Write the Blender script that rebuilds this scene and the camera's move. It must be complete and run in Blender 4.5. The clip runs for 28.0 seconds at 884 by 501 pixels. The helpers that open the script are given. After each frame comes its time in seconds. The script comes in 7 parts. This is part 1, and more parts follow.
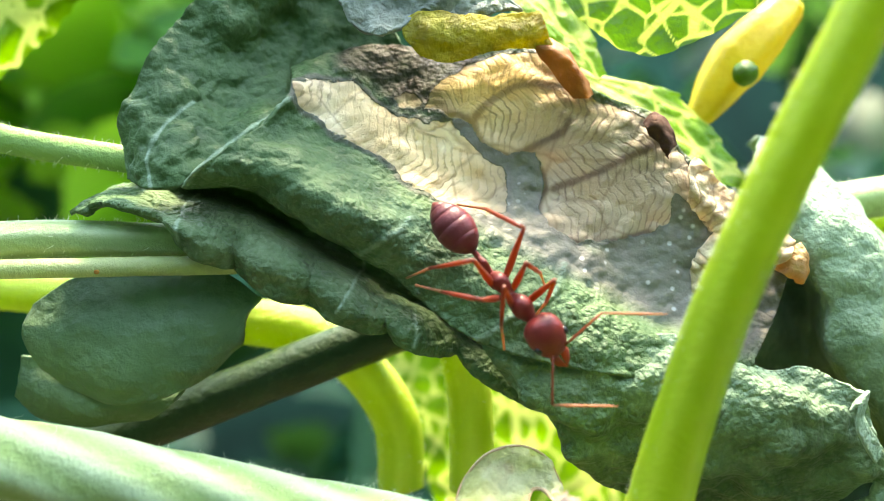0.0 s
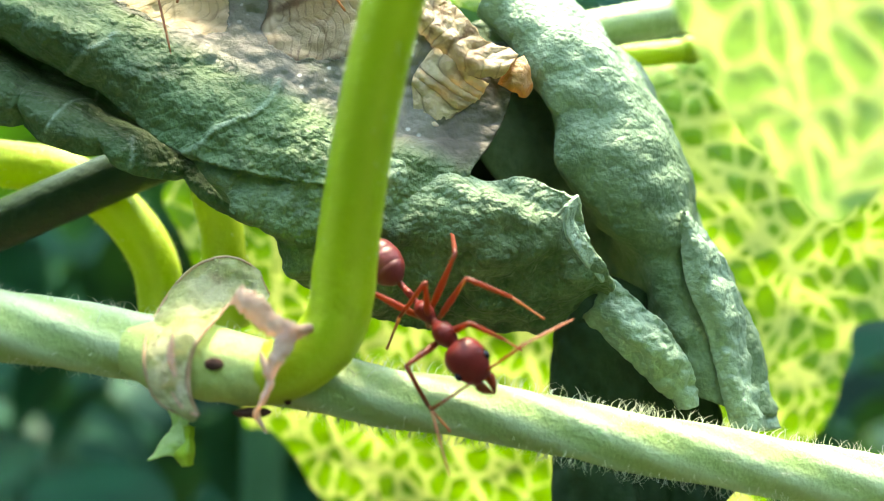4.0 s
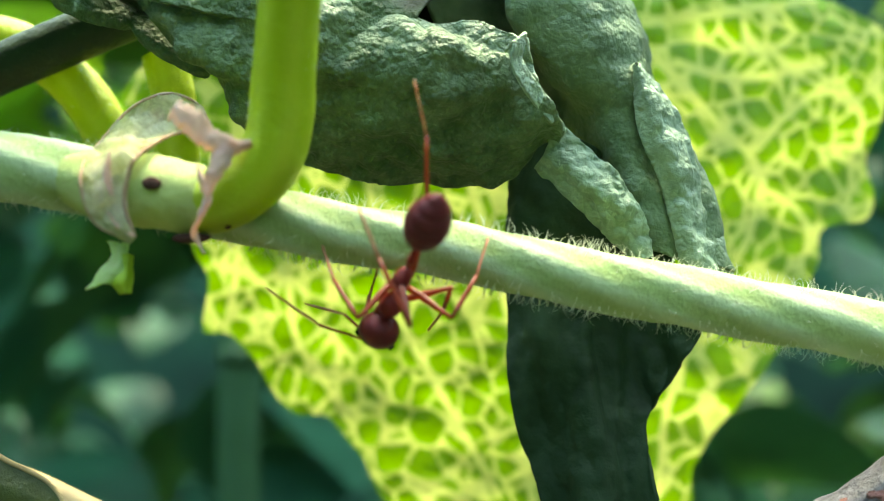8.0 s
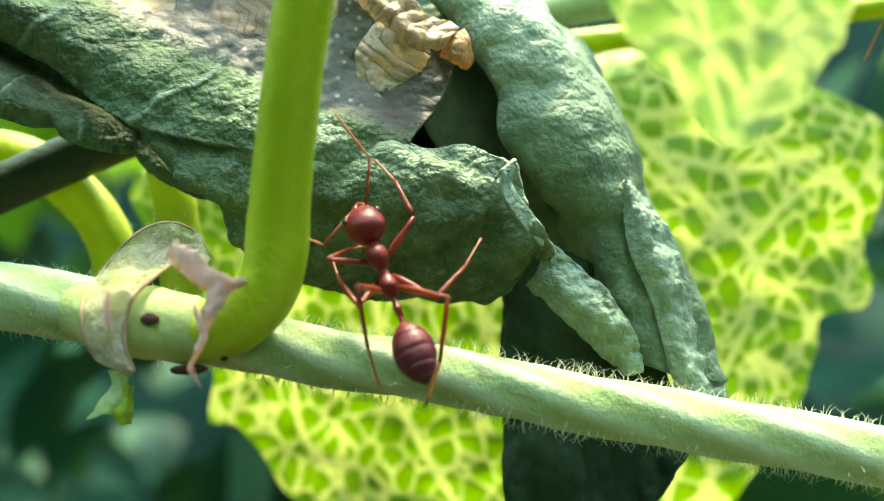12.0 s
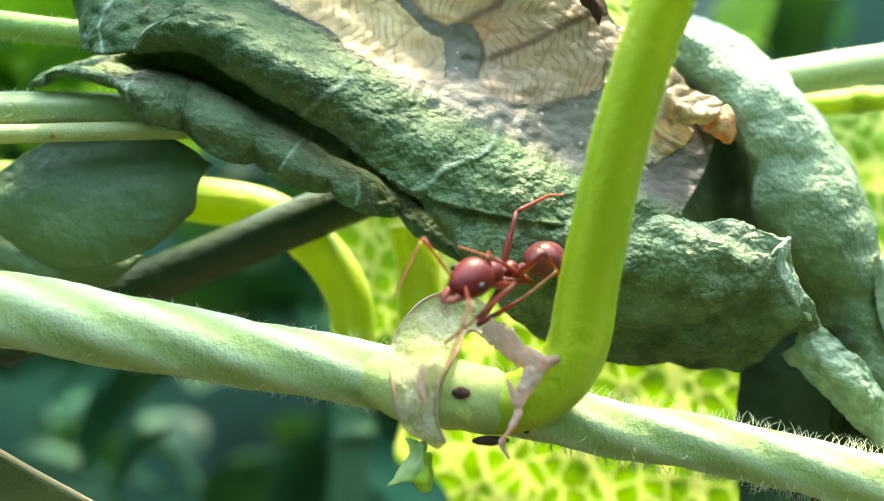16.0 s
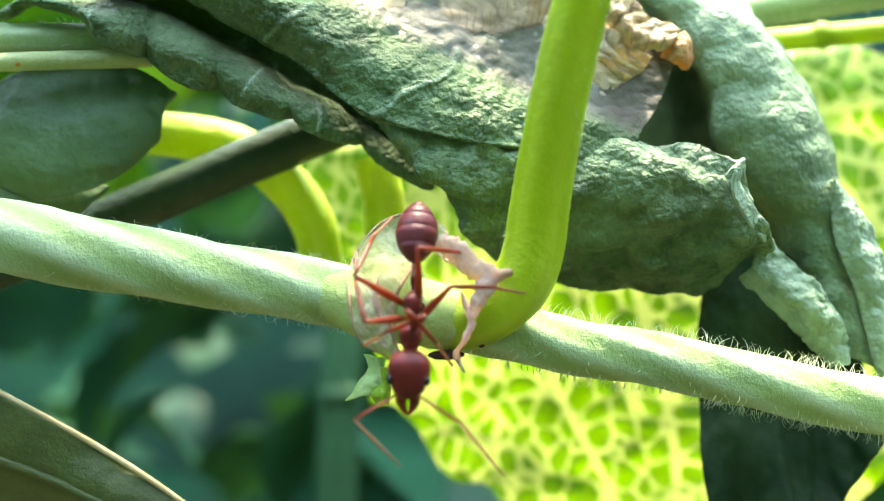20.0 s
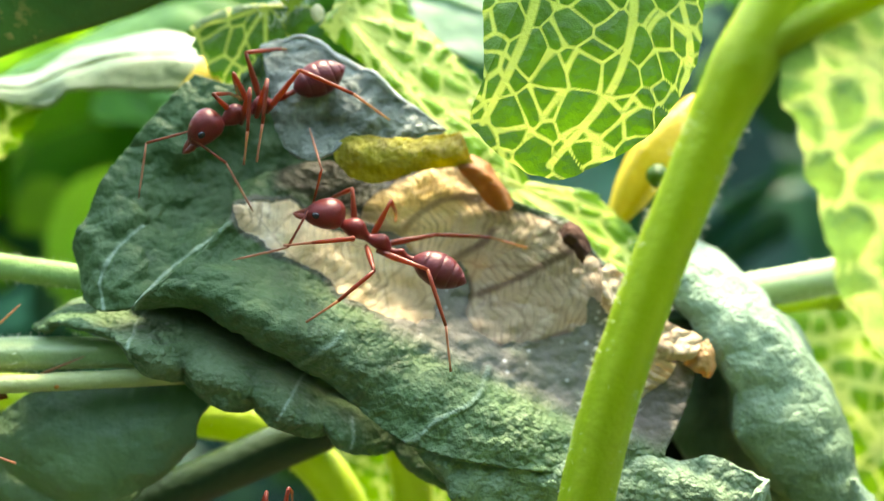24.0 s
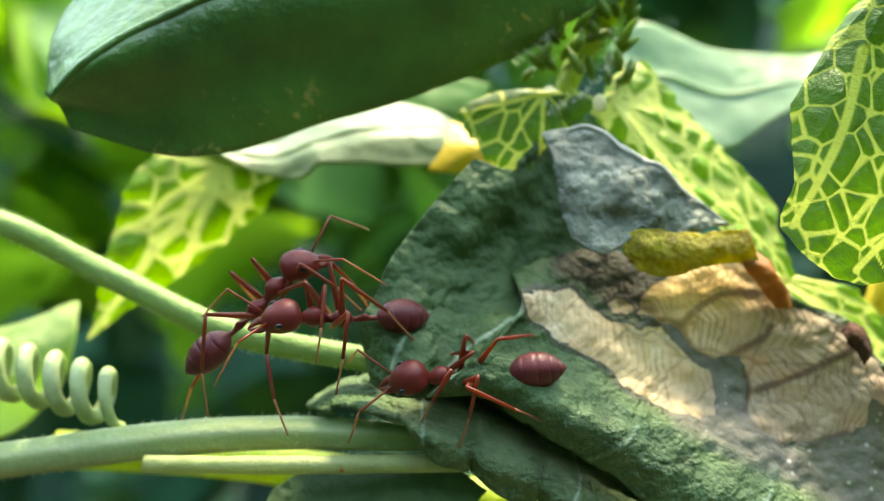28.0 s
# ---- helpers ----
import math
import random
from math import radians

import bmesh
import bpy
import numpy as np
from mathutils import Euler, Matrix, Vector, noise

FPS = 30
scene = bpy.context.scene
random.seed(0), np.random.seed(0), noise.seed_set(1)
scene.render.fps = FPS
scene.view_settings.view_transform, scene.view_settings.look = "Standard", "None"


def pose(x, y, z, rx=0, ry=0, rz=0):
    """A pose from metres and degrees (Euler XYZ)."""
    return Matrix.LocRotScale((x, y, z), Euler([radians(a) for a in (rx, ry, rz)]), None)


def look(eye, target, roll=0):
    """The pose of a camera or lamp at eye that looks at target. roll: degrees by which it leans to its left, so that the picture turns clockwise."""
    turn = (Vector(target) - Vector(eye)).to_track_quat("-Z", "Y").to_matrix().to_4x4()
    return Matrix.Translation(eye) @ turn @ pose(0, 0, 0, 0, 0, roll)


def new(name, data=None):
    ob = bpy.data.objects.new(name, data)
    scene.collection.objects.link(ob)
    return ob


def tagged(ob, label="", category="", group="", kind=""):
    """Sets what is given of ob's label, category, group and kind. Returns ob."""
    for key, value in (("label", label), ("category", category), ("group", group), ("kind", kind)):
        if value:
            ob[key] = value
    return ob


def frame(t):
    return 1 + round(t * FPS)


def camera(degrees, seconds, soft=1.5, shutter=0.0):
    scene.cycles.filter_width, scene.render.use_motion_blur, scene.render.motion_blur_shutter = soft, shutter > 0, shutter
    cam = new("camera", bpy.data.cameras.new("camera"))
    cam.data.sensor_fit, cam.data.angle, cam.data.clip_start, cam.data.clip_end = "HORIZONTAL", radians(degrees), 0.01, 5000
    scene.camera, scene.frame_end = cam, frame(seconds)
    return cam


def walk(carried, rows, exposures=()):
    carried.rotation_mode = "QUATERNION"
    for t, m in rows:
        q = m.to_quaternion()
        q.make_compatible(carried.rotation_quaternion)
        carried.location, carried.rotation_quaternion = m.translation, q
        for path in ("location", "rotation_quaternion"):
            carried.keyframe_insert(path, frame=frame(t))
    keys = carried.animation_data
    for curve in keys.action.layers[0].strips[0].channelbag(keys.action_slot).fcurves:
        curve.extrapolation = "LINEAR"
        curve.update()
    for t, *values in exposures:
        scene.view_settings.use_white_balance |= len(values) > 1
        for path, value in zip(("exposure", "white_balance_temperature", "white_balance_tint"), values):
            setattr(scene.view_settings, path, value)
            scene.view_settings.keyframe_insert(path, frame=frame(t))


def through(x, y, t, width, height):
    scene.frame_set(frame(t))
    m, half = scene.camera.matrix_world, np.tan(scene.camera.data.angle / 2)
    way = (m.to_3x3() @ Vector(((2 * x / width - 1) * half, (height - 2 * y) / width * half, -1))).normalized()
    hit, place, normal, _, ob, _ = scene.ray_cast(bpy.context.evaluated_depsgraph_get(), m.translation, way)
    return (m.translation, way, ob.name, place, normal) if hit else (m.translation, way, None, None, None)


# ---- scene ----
# The camera: a phone held a hand's width from the plant. Rows: seconds, eye in millimetres, yaw, pitch, roll in degrees.
BASE = 500.0  # millimetres from the ground to the first eye
LENS = 46.3
cam = camera(LENS, 28.0, 0.85, 0.0)
PATH = [
    (0, -0.00, 0.00, -0.00, -0.00, 0.00, 0.02),
    (0.5, 1.49, 0.04, -0.16, -0.47, 0.18, 0.34),
    (1, 3.81, 0.65, -2.55, -0.97, -0.24, -0.02),
    (1.5, 7.97, 0.86, -2.39, -1.08, -0.49, -0.25),
    (2, 10.49, 0.83, -5.11, -0.73, -1.04, -0.66),
    (2.5, 9.39, 0.01, -4.91, -0.06, -1.14, -0.76),
    (3, 9.04, -0.44, -5.63, 0.07, -1.15, -0.80),
    (3.5, 10.33, -0.12, -5.77, 0.06, -1.73, -1.07),
    (5.5, 13.83, 0.06, -8.82, -0.29, -2.57, -2.21),
    (6, 14.64, 0.65, -10.59, -0.27, -2.56, -2.33),
    (6.5, 15.04, 1.16, -14.08, -0.11, -2.29, -2.10),
    (7, 14.66, 1.14, -14.03, 0.19, -1.77, -2.03),
    (7.5, 14.08, 0.73, -13.70, 0.17, -0.92, -1.71),
    (8, 13.48, 0.35, -14.05, -0.29, -0.40, -1.58),
    (8.5, 15.69, 0.12, -18.03, -0.39, -0.61, -1.88),
    (9, 16.35, 0.93, -20.99, -0.45, -0.52, -2.22),
    (9.5, 17.29, 0.51, -19.02, -0.14, 0.23, -2.20),
    (10, 16.69, 0.90, -15.55, -0.07, 0.20, -2.08),
    (10.5, 17.02, 0.77, -12.79, 0.22, 0.16, -1.95),
    (11, 15.98, 0.38, -11.65, 0.67, 0.21, -1.98),
    (11.5, 16.65, -0.05, -9.47, 0.76, 0.81, -2.05),
    (12, 14.70, -0.60, -10.07, 0.74, 0.98, -1.95),
    (12.5, 13.75, -1.19, -8.25, 0.52, 1.18, -1.89),
    (14.5, 7.48, -1.61, -6.09, -0.38, 0.02, -1.00),
    (15, 5.90, -1.48, -6.05, -0.19, 0.08, -0.86),
    (15.5, 5.21, -1.78, -5.72, 0.12, 0.25, -0.84),
    (16, 2.78, -1.94, -6.44, 0.28, 0.45, -0.61),
    (16.5, 3.05, -1.96, -6.40, 0.01, 0.48, -0.59),
    (17, 3.47, -1.98, -5.69, -0.01, 0.58, -0.66),
    (17.5, 3.96, -2.25, -5.23, 0.03, 0.57, -0.94),
    (18, 3.70, -2.14, -6.24, 0.12, 0.30, -0.99),
    (18.5, 3.58, -2.35, -6.83, 0.41, 0.02, -0.96),
    (19, 2.69, -2.30, -6.28, 0.55, -0.13, -0.94),
    (19.5, 2.48, -2.33, -8.18, 0.60, -0.27, -0.78),
    (20, 4.62, -2.59, -9.26, 0.45, -0.23, -0.89),
    (20.5, 4.71, -2.88, -9.38, 0.39, -0.17, -0.96),
    (22.5, 2.45, -3.64, -4.36, 0.04, 0.56, -1.13),
    (23, 3.14, -3.51, -3.48, -0.00, 0.26, -1.07),
    (23.5, 3.22, -3.44, -0.05, -0.19, 0.17, -1.29),
    (24, 3.01, -3.70, 4.62, -0.20, 0.22, -1.53),
    (24.5, 0.18, -2.95, 6.31, -0.12, 0.15, -1.44),
    (25, -1.22, -2.35, 6.78, 0.30, 0.04, -1.18),
    (25.5, -3.48, -3.11, 6.55, 0.69, 0.10, -0.89),
    (26, -4.01, -3.44, 6.53, 0.75, 0.38, -0.69),
    (26.5, -6.20, -3.45, 6.66, 0.38, 0.59, -0.29),
    (27, -8.52, -3.17, 7.07, 0.44, 0.89, 0.25),
    (27.5, -9.03, -3.60, 8.10, 0.60, 1.50, 0.55),
    (28, -9.57, -3.81, 7.70, 0.53, 1.68, 0.64),
]
walk(cam, [(t, pose(x / 1000, y / 1000, (z + BASE) / 1000, 90 + pitch, 0, yaw) @ pose(0, 0, 0, 0, 0, roll))
           for t, x, y, z, yaw, pitch, roll in PATH],
     ((0.0, 4.10, 8600, 9), (1.0, 4.10, 8600, 9), (2.0, 3.87, 8400, 5), (3.5, 3.92, 8500, 6), (5.5, 3.68, 8600, 1), (12.5, 3.65, 8600, 1),
      (14.5, 3.78, 8900, 7), (15.0, 3.86, 8900, 7), (16.0, 4.08, 8650, 8), (17.0, 4.15, 8600, 8), (20.5, 4.15, 8300, 6), (23.3, 4.12, 8700, 9), (24.2, 3.68, 8800, 8), (25.5, 3.45, 9300, 9), (28.0, 3.50, 9200, 7)))
cam.data.dof.use_dof = True
cam.data.dof.focus_distance = 0.0432
cam.data.dof.aperture_fstop = 34.0

# ---- light ----
SUN_EL, SUN_AZ = 76.0, 25.0  # degrees; azimuth from ahead (+y) towards the right (+x)
world = bpy.data.worlds.new("sky")
scene.world = world
world.use_nodes = True
wn = world.node_tree
sky = wn.nodes.new("ShaderNodeTexSky")
sky.sky_type = "NISHITA"
sky.sun_disc = False
sky.sun_elevation, sky.sun_rotation = radians(SUN_EL), radians(SUN_AZ)
wn.links.new(sky.outputs[0], wn.nodes["Background"].inputs[0])
wn.nodes["Background"].inputs[1].default_value = 0.15
sun = new("sun", bpy.data.lights.new("sun", "SUN"))
sun.data.energy, sun.data.angle, sun.data.color = 1.2, radians(9.0), (1.0, 0.95, 0.86)
sun.matrix_world = look((0, 0, 0), (-math.sin(radians(SUN_AZ)) * math.cos(radians(SUN_EL)),
                                    -math.cos(radians(SUN_AZ)) * math.cos(radians(SUN_EL)), -math.sin(radians(SUN_EL))))


# ---- materials ----
class Mat:
    """A small wrapper for building node materials."""

    def __init__(self, name):
        self.m = bpy.data.materials.new(name)
        self.m.use_nodes = True
        self.t = self.m.node_tree
        self.t.nodes.clear()
        self.coord = self.node("ShaderNodeTexCoord").outputs["Object"]

    def node(self, kind):
        return self.t.nodes.new(kind)

    def link(self, a, b):
        if isinstance(a, (int, float, tuple)):
            b.default_value = a
        else:
            self.t.links.new(a, b)

    def noise(self, scale, detail=4.0, rough=0.6, stretch=None, distort=0.0):
        n = self.node("ShaderNodeTexNoise")
        n.inputs["Scale"].default_value, n.inputs["Detail"].default_value = scale, detail
        n.inputs["Roughness"].default_value, n.inputs["Distortion"].default_value = rough, distort
        src = self.coord
        if stretch:
            mp = self.node("ShaderNodeMapping")
            mp.inputs["Scale"].default_value = stretch[:3]
            if len(stretch) > 3:
                mp.inputs["Rotation"].default_value = (0, radians(stretch[3]), 0)
            self.link(src, mp.inputs[0])
            src = mp.outputs[0]
        self.link(src, n.inputs["Vector"])
        return n.outputs[0]

    def voronoi(self, scale, feature="DISTANCE_TO_EDGE"):
        n = self.node("ShaderNodeTexVoronoi")
        n.feature = feature
        n.inputs["Scale"].default_value = scale
        self.link(self.coord, n.inputs["Vector"])
        return n.outputs["Distance"]

    def ramp(self, fac, *stops):
        n = self.node("ShaderNodeValToRGB")
        el = n.color_ramp.elements
        while len(el) < len(stops):
            el.new(0.5)
        for e, (at, c) in zip(el, stops):
            e.position = at
            e.color = (*c, 1) if isinstance(c, tuple) else (c, c, c, 1)
        self.link(fac, n.inputs[0])
        return n.outputs[0]

    def mix(self, fac, a, b, how="MIX"):
        n = self.node("ShaderNodeMix")
        n.data_type, n.blend_type = "RGBA", how
        self.link(fac, n.inputs[0])
        for v, s in ((a, n.inputs[6]), (b, n.inputs[7])):
            self.link((*v, 1) if isinstance(v, tuple) else v, s)
        return n.outputs[2]

    def maths(self, how, a, b=0.0):
        n = self.node("ShaderNodeMath")
        n.operation = how
        self.link(a, n.inputs[0])
        self.link(b, n.inputs[1])
        return n.outputs[0]

    def attr(self, name):
        n = self.node("ShaderNodeAttribute")
        n.attribute_name = name
        return n.outputs["Fac"]

    def bump(self, height, dist, strength=1.0, normal=None):
        n = self.node("ShaderNodeBump")
        n.inputs["Distance"].default_value, n.inputs["Strength"].default_value = dist, strength
        self.link(height, n.inputs["Height"])
        if normal:
            self.link(normal, n.inputs["Normal"])
        return n.outputs[0]

    def done(self, colour, rough=0.5, normal=None, through=0.0, through_colour=None, spec=0.4, coat=0.0, sub=0.0, sheen=0.0, alpha=None):
        b = self.node("ShaderNodeBsdfPrincipled")
        self.link((*colour, 1) if isinstance(colour, tuple) else colour, b.inputs["Base Color"])
        self.link(rough, b.inputs["Roughness"])
        b.inputs["Specular IOR Level"].default_value = spec
        b.inputs["Coat Weight"].default_value = coat
        b.inputs["Coat Roughness"].default_value = 0.15
        b.inputs["Sheen Weight"].default_value = sheen
        if sub:
            b.inputs["Subsurface Weight"].default_value = sub
            b.inputs["Subsurface Radius"].default_value = (0.6, 0.9, 0.25)
            b.inputs["Subsurface Scale"].default_value = 0.001
        if normal:
            self.link(normal, b.inputs["Normal"])
        out = b.outputs[0]
        if not isinstance(through, (int, float)) or through:
            tr = self.node("ShaderNodeBsdfTranslucent")
            tc = through_colour if through_colour is not None else colour
            self.link((*tc, 1) if isinstance(tc, tuple) else tc, tr.inputs[0])
            if normal:
                self.link(normal, tr.inputs[1])
            ms = self.node("ShaderNodeMixShader")
            self.link(through, ms.inputs[0])
            self.link(out, ms.inputs[1])
            self.link(tr.outputs[0], ms.inputs[2])
            out = ms.outputs[0]
        if alpha is not None:  # a skin so thin that one sees through it in places
            ms = self.node("ShaderNodeMixShader")
            self.link(alpha, ms.inputs[0])
            self.link(self.node("ShaderNodeBsdfTransparent").outputs[0], ms.inputs[1])
            self.link(out, ms.inputs[2])
            out = ms.outputs[0]
        self.link(out, self.node("ShaderNodeOutputMaterial").inputs[0])
        return self.m


def mat_curled(name="wilted_leaf", relief=0.00048):
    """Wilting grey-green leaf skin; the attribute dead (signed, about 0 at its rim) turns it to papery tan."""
    m = Mat(name)
    big, mid = m.noise(180, 3), m.noise(700, 6, 0.65)
    fine = m.noise(2600, 6, 0.7, (1, 1, 1.6, 25))
    crinkle = m.mix(0.25, m.noise(2300, 4, 0.6), m.maths("SUBTRACT", 1.0, m.voronoi(3900, "F1")))
    fold = m.noise(900, 4, 0.55)
    green = m.ramp(mid, (0.3, (0.03, 0.066, 0.026)), (0.48, (0.072, 0.128, 0.053)), (0.68, (0.145, 0.215, 0.108)))
    green = m.mix(m.ramp(big, (0.42, 0.0), (0.62, 0.6)), green, (0.07, 0.155, 0.055))
    green = m.mix(m.ramp(crinkle, (0.52, 0.0), (0.72, 0.35)), green, (0.2, 0.28, 0.16))
    fresh_shade = m.attr("fresh_shade")  # near the stalk the skin is smooth, and darkened: shade put into its green
    green = m.mix(m.maths("MULTIPLY", fresh_shade, 0.85), green, m.mix(mid, (0.022, 0.062, 0.02), (0.055, 0.125, 0.04)))
    dead = m.attr("dead")
    wob = m.maths("ADD", dead, m.maths("MULTIPLY", m.maths("SUBTRACT", m.noise(900, 4), 0.5), 0.5))
    wave = m.maths("ADD", m.maths("MULTIPLY", m.attr("comb"), 2.6), m.maths("MULTIPLY", m.noise(700, 3, 0.55), 1.9))
    line = m.ramp(m.maths("ABSOLUTE", m.maths("SUBTRACT", m.maths("FRACT", wave), 0.5)), (0.04, 0.0), (0.19, 1.0))
    tan = m.ramp(m.noise(500, 5), (0.3, (0.6, 0.45, 0.25)), (0.5, (0.82, 0.68, 0.42)), (0.7, (0.9, 0.81, 0.58)))
    old = m.attr("old")
    tan = m.mix(m.maths("MULTIPLY", m.attr("gold"), m.ramp(mid, (0.3, 0.3), (0.6, 0.9))), tan, (0.8, 0.58, 0.2))
    tan = m.mix(m.maths("MULTIPLY", m.maths("MULTIPLY", m.maths("SUBTRACT", 1.0, line), m.maths("ADD", 0.7, m.maths("MULTIPLY", old, 0.3))), m.ramp(m.noise(420, 3), (0.4, 0.05), (0.6, 1.0))), tan, (0.1, 0.055, 0.028))
    grey = m.mix(m.maths("MULTIPLY", old, 0.75), tan, m.mix(0.75, tan, (0.27, 0.215, 0.175)))
    crack = m.ramp(m.voronoi(330), (0.0, 0.35), (0.03, 1.0))
    tan = m.mix(crack, (0.2, 0.13, 0.07), grey)
    tan = m.mix(m.attr("seam"), tan, (0.075, 0.05, 0.035))
    isdead = m.ramp(wob, (0.5, 0.0), (0.53, 1.0))
    rim = m.ramp(wob, (0.34, 0.0), (0.44, 0.8), (0.51, 0.8), (0.54, 0.0))
    col = m.mix(isdead, green, tan)
    col = m.mix(rim, col, (0.075, 0.075, 0.06))
    col = m.mix(m.maths("MULTIPLY", m.maths("MULTIPLY", m.attr("ash"), m.maths("SUBTRACT", 1.0, isdead)), m.ramp(mid, (0.3, 0.7), (0.6, 0.97))), col, m.mix(m.maths("MULTIPLY", m.ramp(m.voronoi(1500, "F1"), (0.1, 1.0), (0.2, 0.0)), m.ramp(big, (0.48, 0.0), (0.56, 0.8))), m.mix(mid, m.mix(fine, (0.06, 0.057, 0.043), (0.14, 0.134, 0.106)), m.mix(fine, (0.135, 0.127, 0.102), (0.26, 0.247, 0.21))), (0.5, 0.52, 0.47)))
    # Painted shade under the upper scraps, and the blade's own dark right end.
    col = m.mix(m.maths("MULTIPLY", m.attr("shade_and_dark"), m.ramp(mid, (0.3, 0.98), (0.7, 0.7))), col, (0.05, 0.038, 0.024))
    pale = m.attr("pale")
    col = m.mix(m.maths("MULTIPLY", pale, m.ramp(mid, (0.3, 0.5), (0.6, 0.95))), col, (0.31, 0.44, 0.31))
    h = m.maths("ADD", m.maths("MULTIPLY", crinkle, 0.85), m.maths("MULTIPLY", fold, 0.6))
    h = m.mix(isdead, h, m.maths("ADD", m.maths("MULTIPLY", line, 0.05), m.maths("ADD", m.maths("MULTIPLY", fold, 0.5), m.maths("MULTIPLY", fine, 0.12))))
    h = m.maths("MULTIPLY", h, m.maths("SUBTRACT", 1.0, m.maths("MAXIMUM", m.maths("MULTIPLY", m.attr("ash"), 0.75), m.maths("MULTIPLY", fresh_shade, 0.6))))
    rough = m.ramp(mid, (0.3, 0.42), (0.7, 0.62))
    return m.done(col, rough, m.bump(h, relief, 1.0), m.maths("ADD", 0.08, m.maths("MULTIPLY", isdead, 0.35)),
                  m.mix(isdead, (0.12, 0.3, 0.03), m.mix(old, (0.9, 0.74, 0.42), (0.5, 0.4, 0.31))), 0.22)


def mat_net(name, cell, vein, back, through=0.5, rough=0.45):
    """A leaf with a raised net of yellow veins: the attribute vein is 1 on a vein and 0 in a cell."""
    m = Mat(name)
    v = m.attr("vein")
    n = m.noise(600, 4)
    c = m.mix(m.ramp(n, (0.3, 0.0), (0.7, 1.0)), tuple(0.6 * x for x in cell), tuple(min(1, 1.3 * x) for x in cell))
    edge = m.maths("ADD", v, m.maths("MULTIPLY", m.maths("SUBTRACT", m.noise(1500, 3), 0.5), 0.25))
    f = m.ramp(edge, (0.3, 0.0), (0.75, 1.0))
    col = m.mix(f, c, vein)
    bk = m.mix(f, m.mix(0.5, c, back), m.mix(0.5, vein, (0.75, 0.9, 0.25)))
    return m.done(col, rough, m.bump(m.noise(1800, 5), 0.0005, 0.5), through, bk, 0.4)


def mat_stem(name, dark, light, through=0.15, rough=0.42, scale=300, spec=0.4):
    m = Mat(name)
    n = m.noise(scale, 5, 0.6, (0.25, 1, 1.0, 15))
    sp = m.noise(scale * 6, 4, 0.7)
    col = m.mix(m.ramp(m.maths("ADD", m.maths("MULTIPLY", n, 0.55), m.maths("MULTIPLY", m.attr("stripe"), 0.42)), (0.3, 0.0), (0.75, 1.0)), dark, light)
    col = m.mix(m.ramp(sp, (0.55, 0.0), (0.75, 0.25)), col, tuple(min(1.0, 1.5 * x + 0.04) for x in light))
    return m.done(col, rough, m.bump(sp, 0.0003, 0.5), through, light, spec, sub=0.12)


def mat_plain(name, a, b, scale, rough=0.5, bump=0.0003, through=0.0, spec=0.4, coat=0.0, back=None):
    m = Mat(name)
    n = m.noise(scale, 5, 0.62)
    f = m.noise(scale * 5, 5, 0.65)
    col = m.mix(m.ramp(n, (0.32, 0.0), (0.68, 1.0)), a, b)
    return m.done(col, rough, m.bump(m.mix(0.5, n, f), bump, 0.6), through, back or b, spec, coat)


def mat_spotted():
    """Dark glossy leaf skin with a few corky yellow specks."""
    m = Mat("dark_leaf_skin")
    n, f = m.noise(220, 5), m.noise(1500, 4)
    col = m.mix(m.ramp(n, (0.32, 0.0), (0.68, 1.0)), (0.022, 0.085, 0.013), (0.06, 0.185, 0.026))
    speck = m.maths("MULTIPLY", m.ramp(m.noise(120, 2), (0.5, 0.0), (0.62, 1.0)), m.ramp(m.noise(1500, 3), (0.6, 0.0), (0.68, 1.0)))
    col = m.mix(m.maths("MULTIPLY", speck, 0.85), col, (0.42, 0.34, 0.1))
    return m.done(col, 0.33, m.bump(m.mix(0.5, n, f), 0.0005, 0.6), 0.07, (0.1, 0.35, 0.02), 0.6)


def mat_bract():
    """Thin whitish papery skin, greenish where it is new, with rusty stains."""
    m = Mat("papery_bract")
    big, mid, fine = m.noise(320, 3), m.noise(1400, 5, 0.65), m.noise(5000, 4, 0.7)
    col = m.mix(m.ramp(big, (0.42, 0.0), (0.6, 1.0)), (0.55, 0.6, 0.25), (0.86, 0.83, 0.63))
    col = m.mix(m.ramp(mid, (0.5, 0.0), (0.68, 0.5)), col, (0.8, 0.79, 0.68))
    col = m.mix(m.maths("MULTIPLY", m.ramp(m.noise(650, 4, 0.6), (0.56, 0.0), (0.66, 0.8)), m.ramp(fine, (0.35, 0.4), (0.6, 1.0))), col, (0.36, 0.16, 0.1))
    return m.done(col, 0.3, m.bump(m.mix(0.5, mid, fine), 0.0007, 0.9), 0.55, (0.9, 0.92, 0.66), 0.6, alpha=m.ramp(m.mix(0.4, big, mid), (0.36, 0.5), (0.58, 0.92)))


CURLED = mat_curled()
UNDERSIDE = mat_curled("wilted_leaf_underside", 0.00026)
NET_BRIGHT = mat_net("net_leaf_bright", (0.15, 0.34, 0.009), (0.55, 0.64, 0.13), (0.2, 0.44, 0.004), 0.42)
NET_NEAR = mat_net("net_leaf_near", (0.2, 0.38, 0.08), (0.44, 0.57, 0.14), (0.26, 0.46, 0.06), 0.45)
# Dark green skin, darkened further: shade is put into its colour.
TAIL = mat_plain("shaded_leaf_skin", (0.007, 0.025, 0.008), (0.024, 0.06, 0.022), 260, 0.6, 0.00035, 0.05, 0.2)
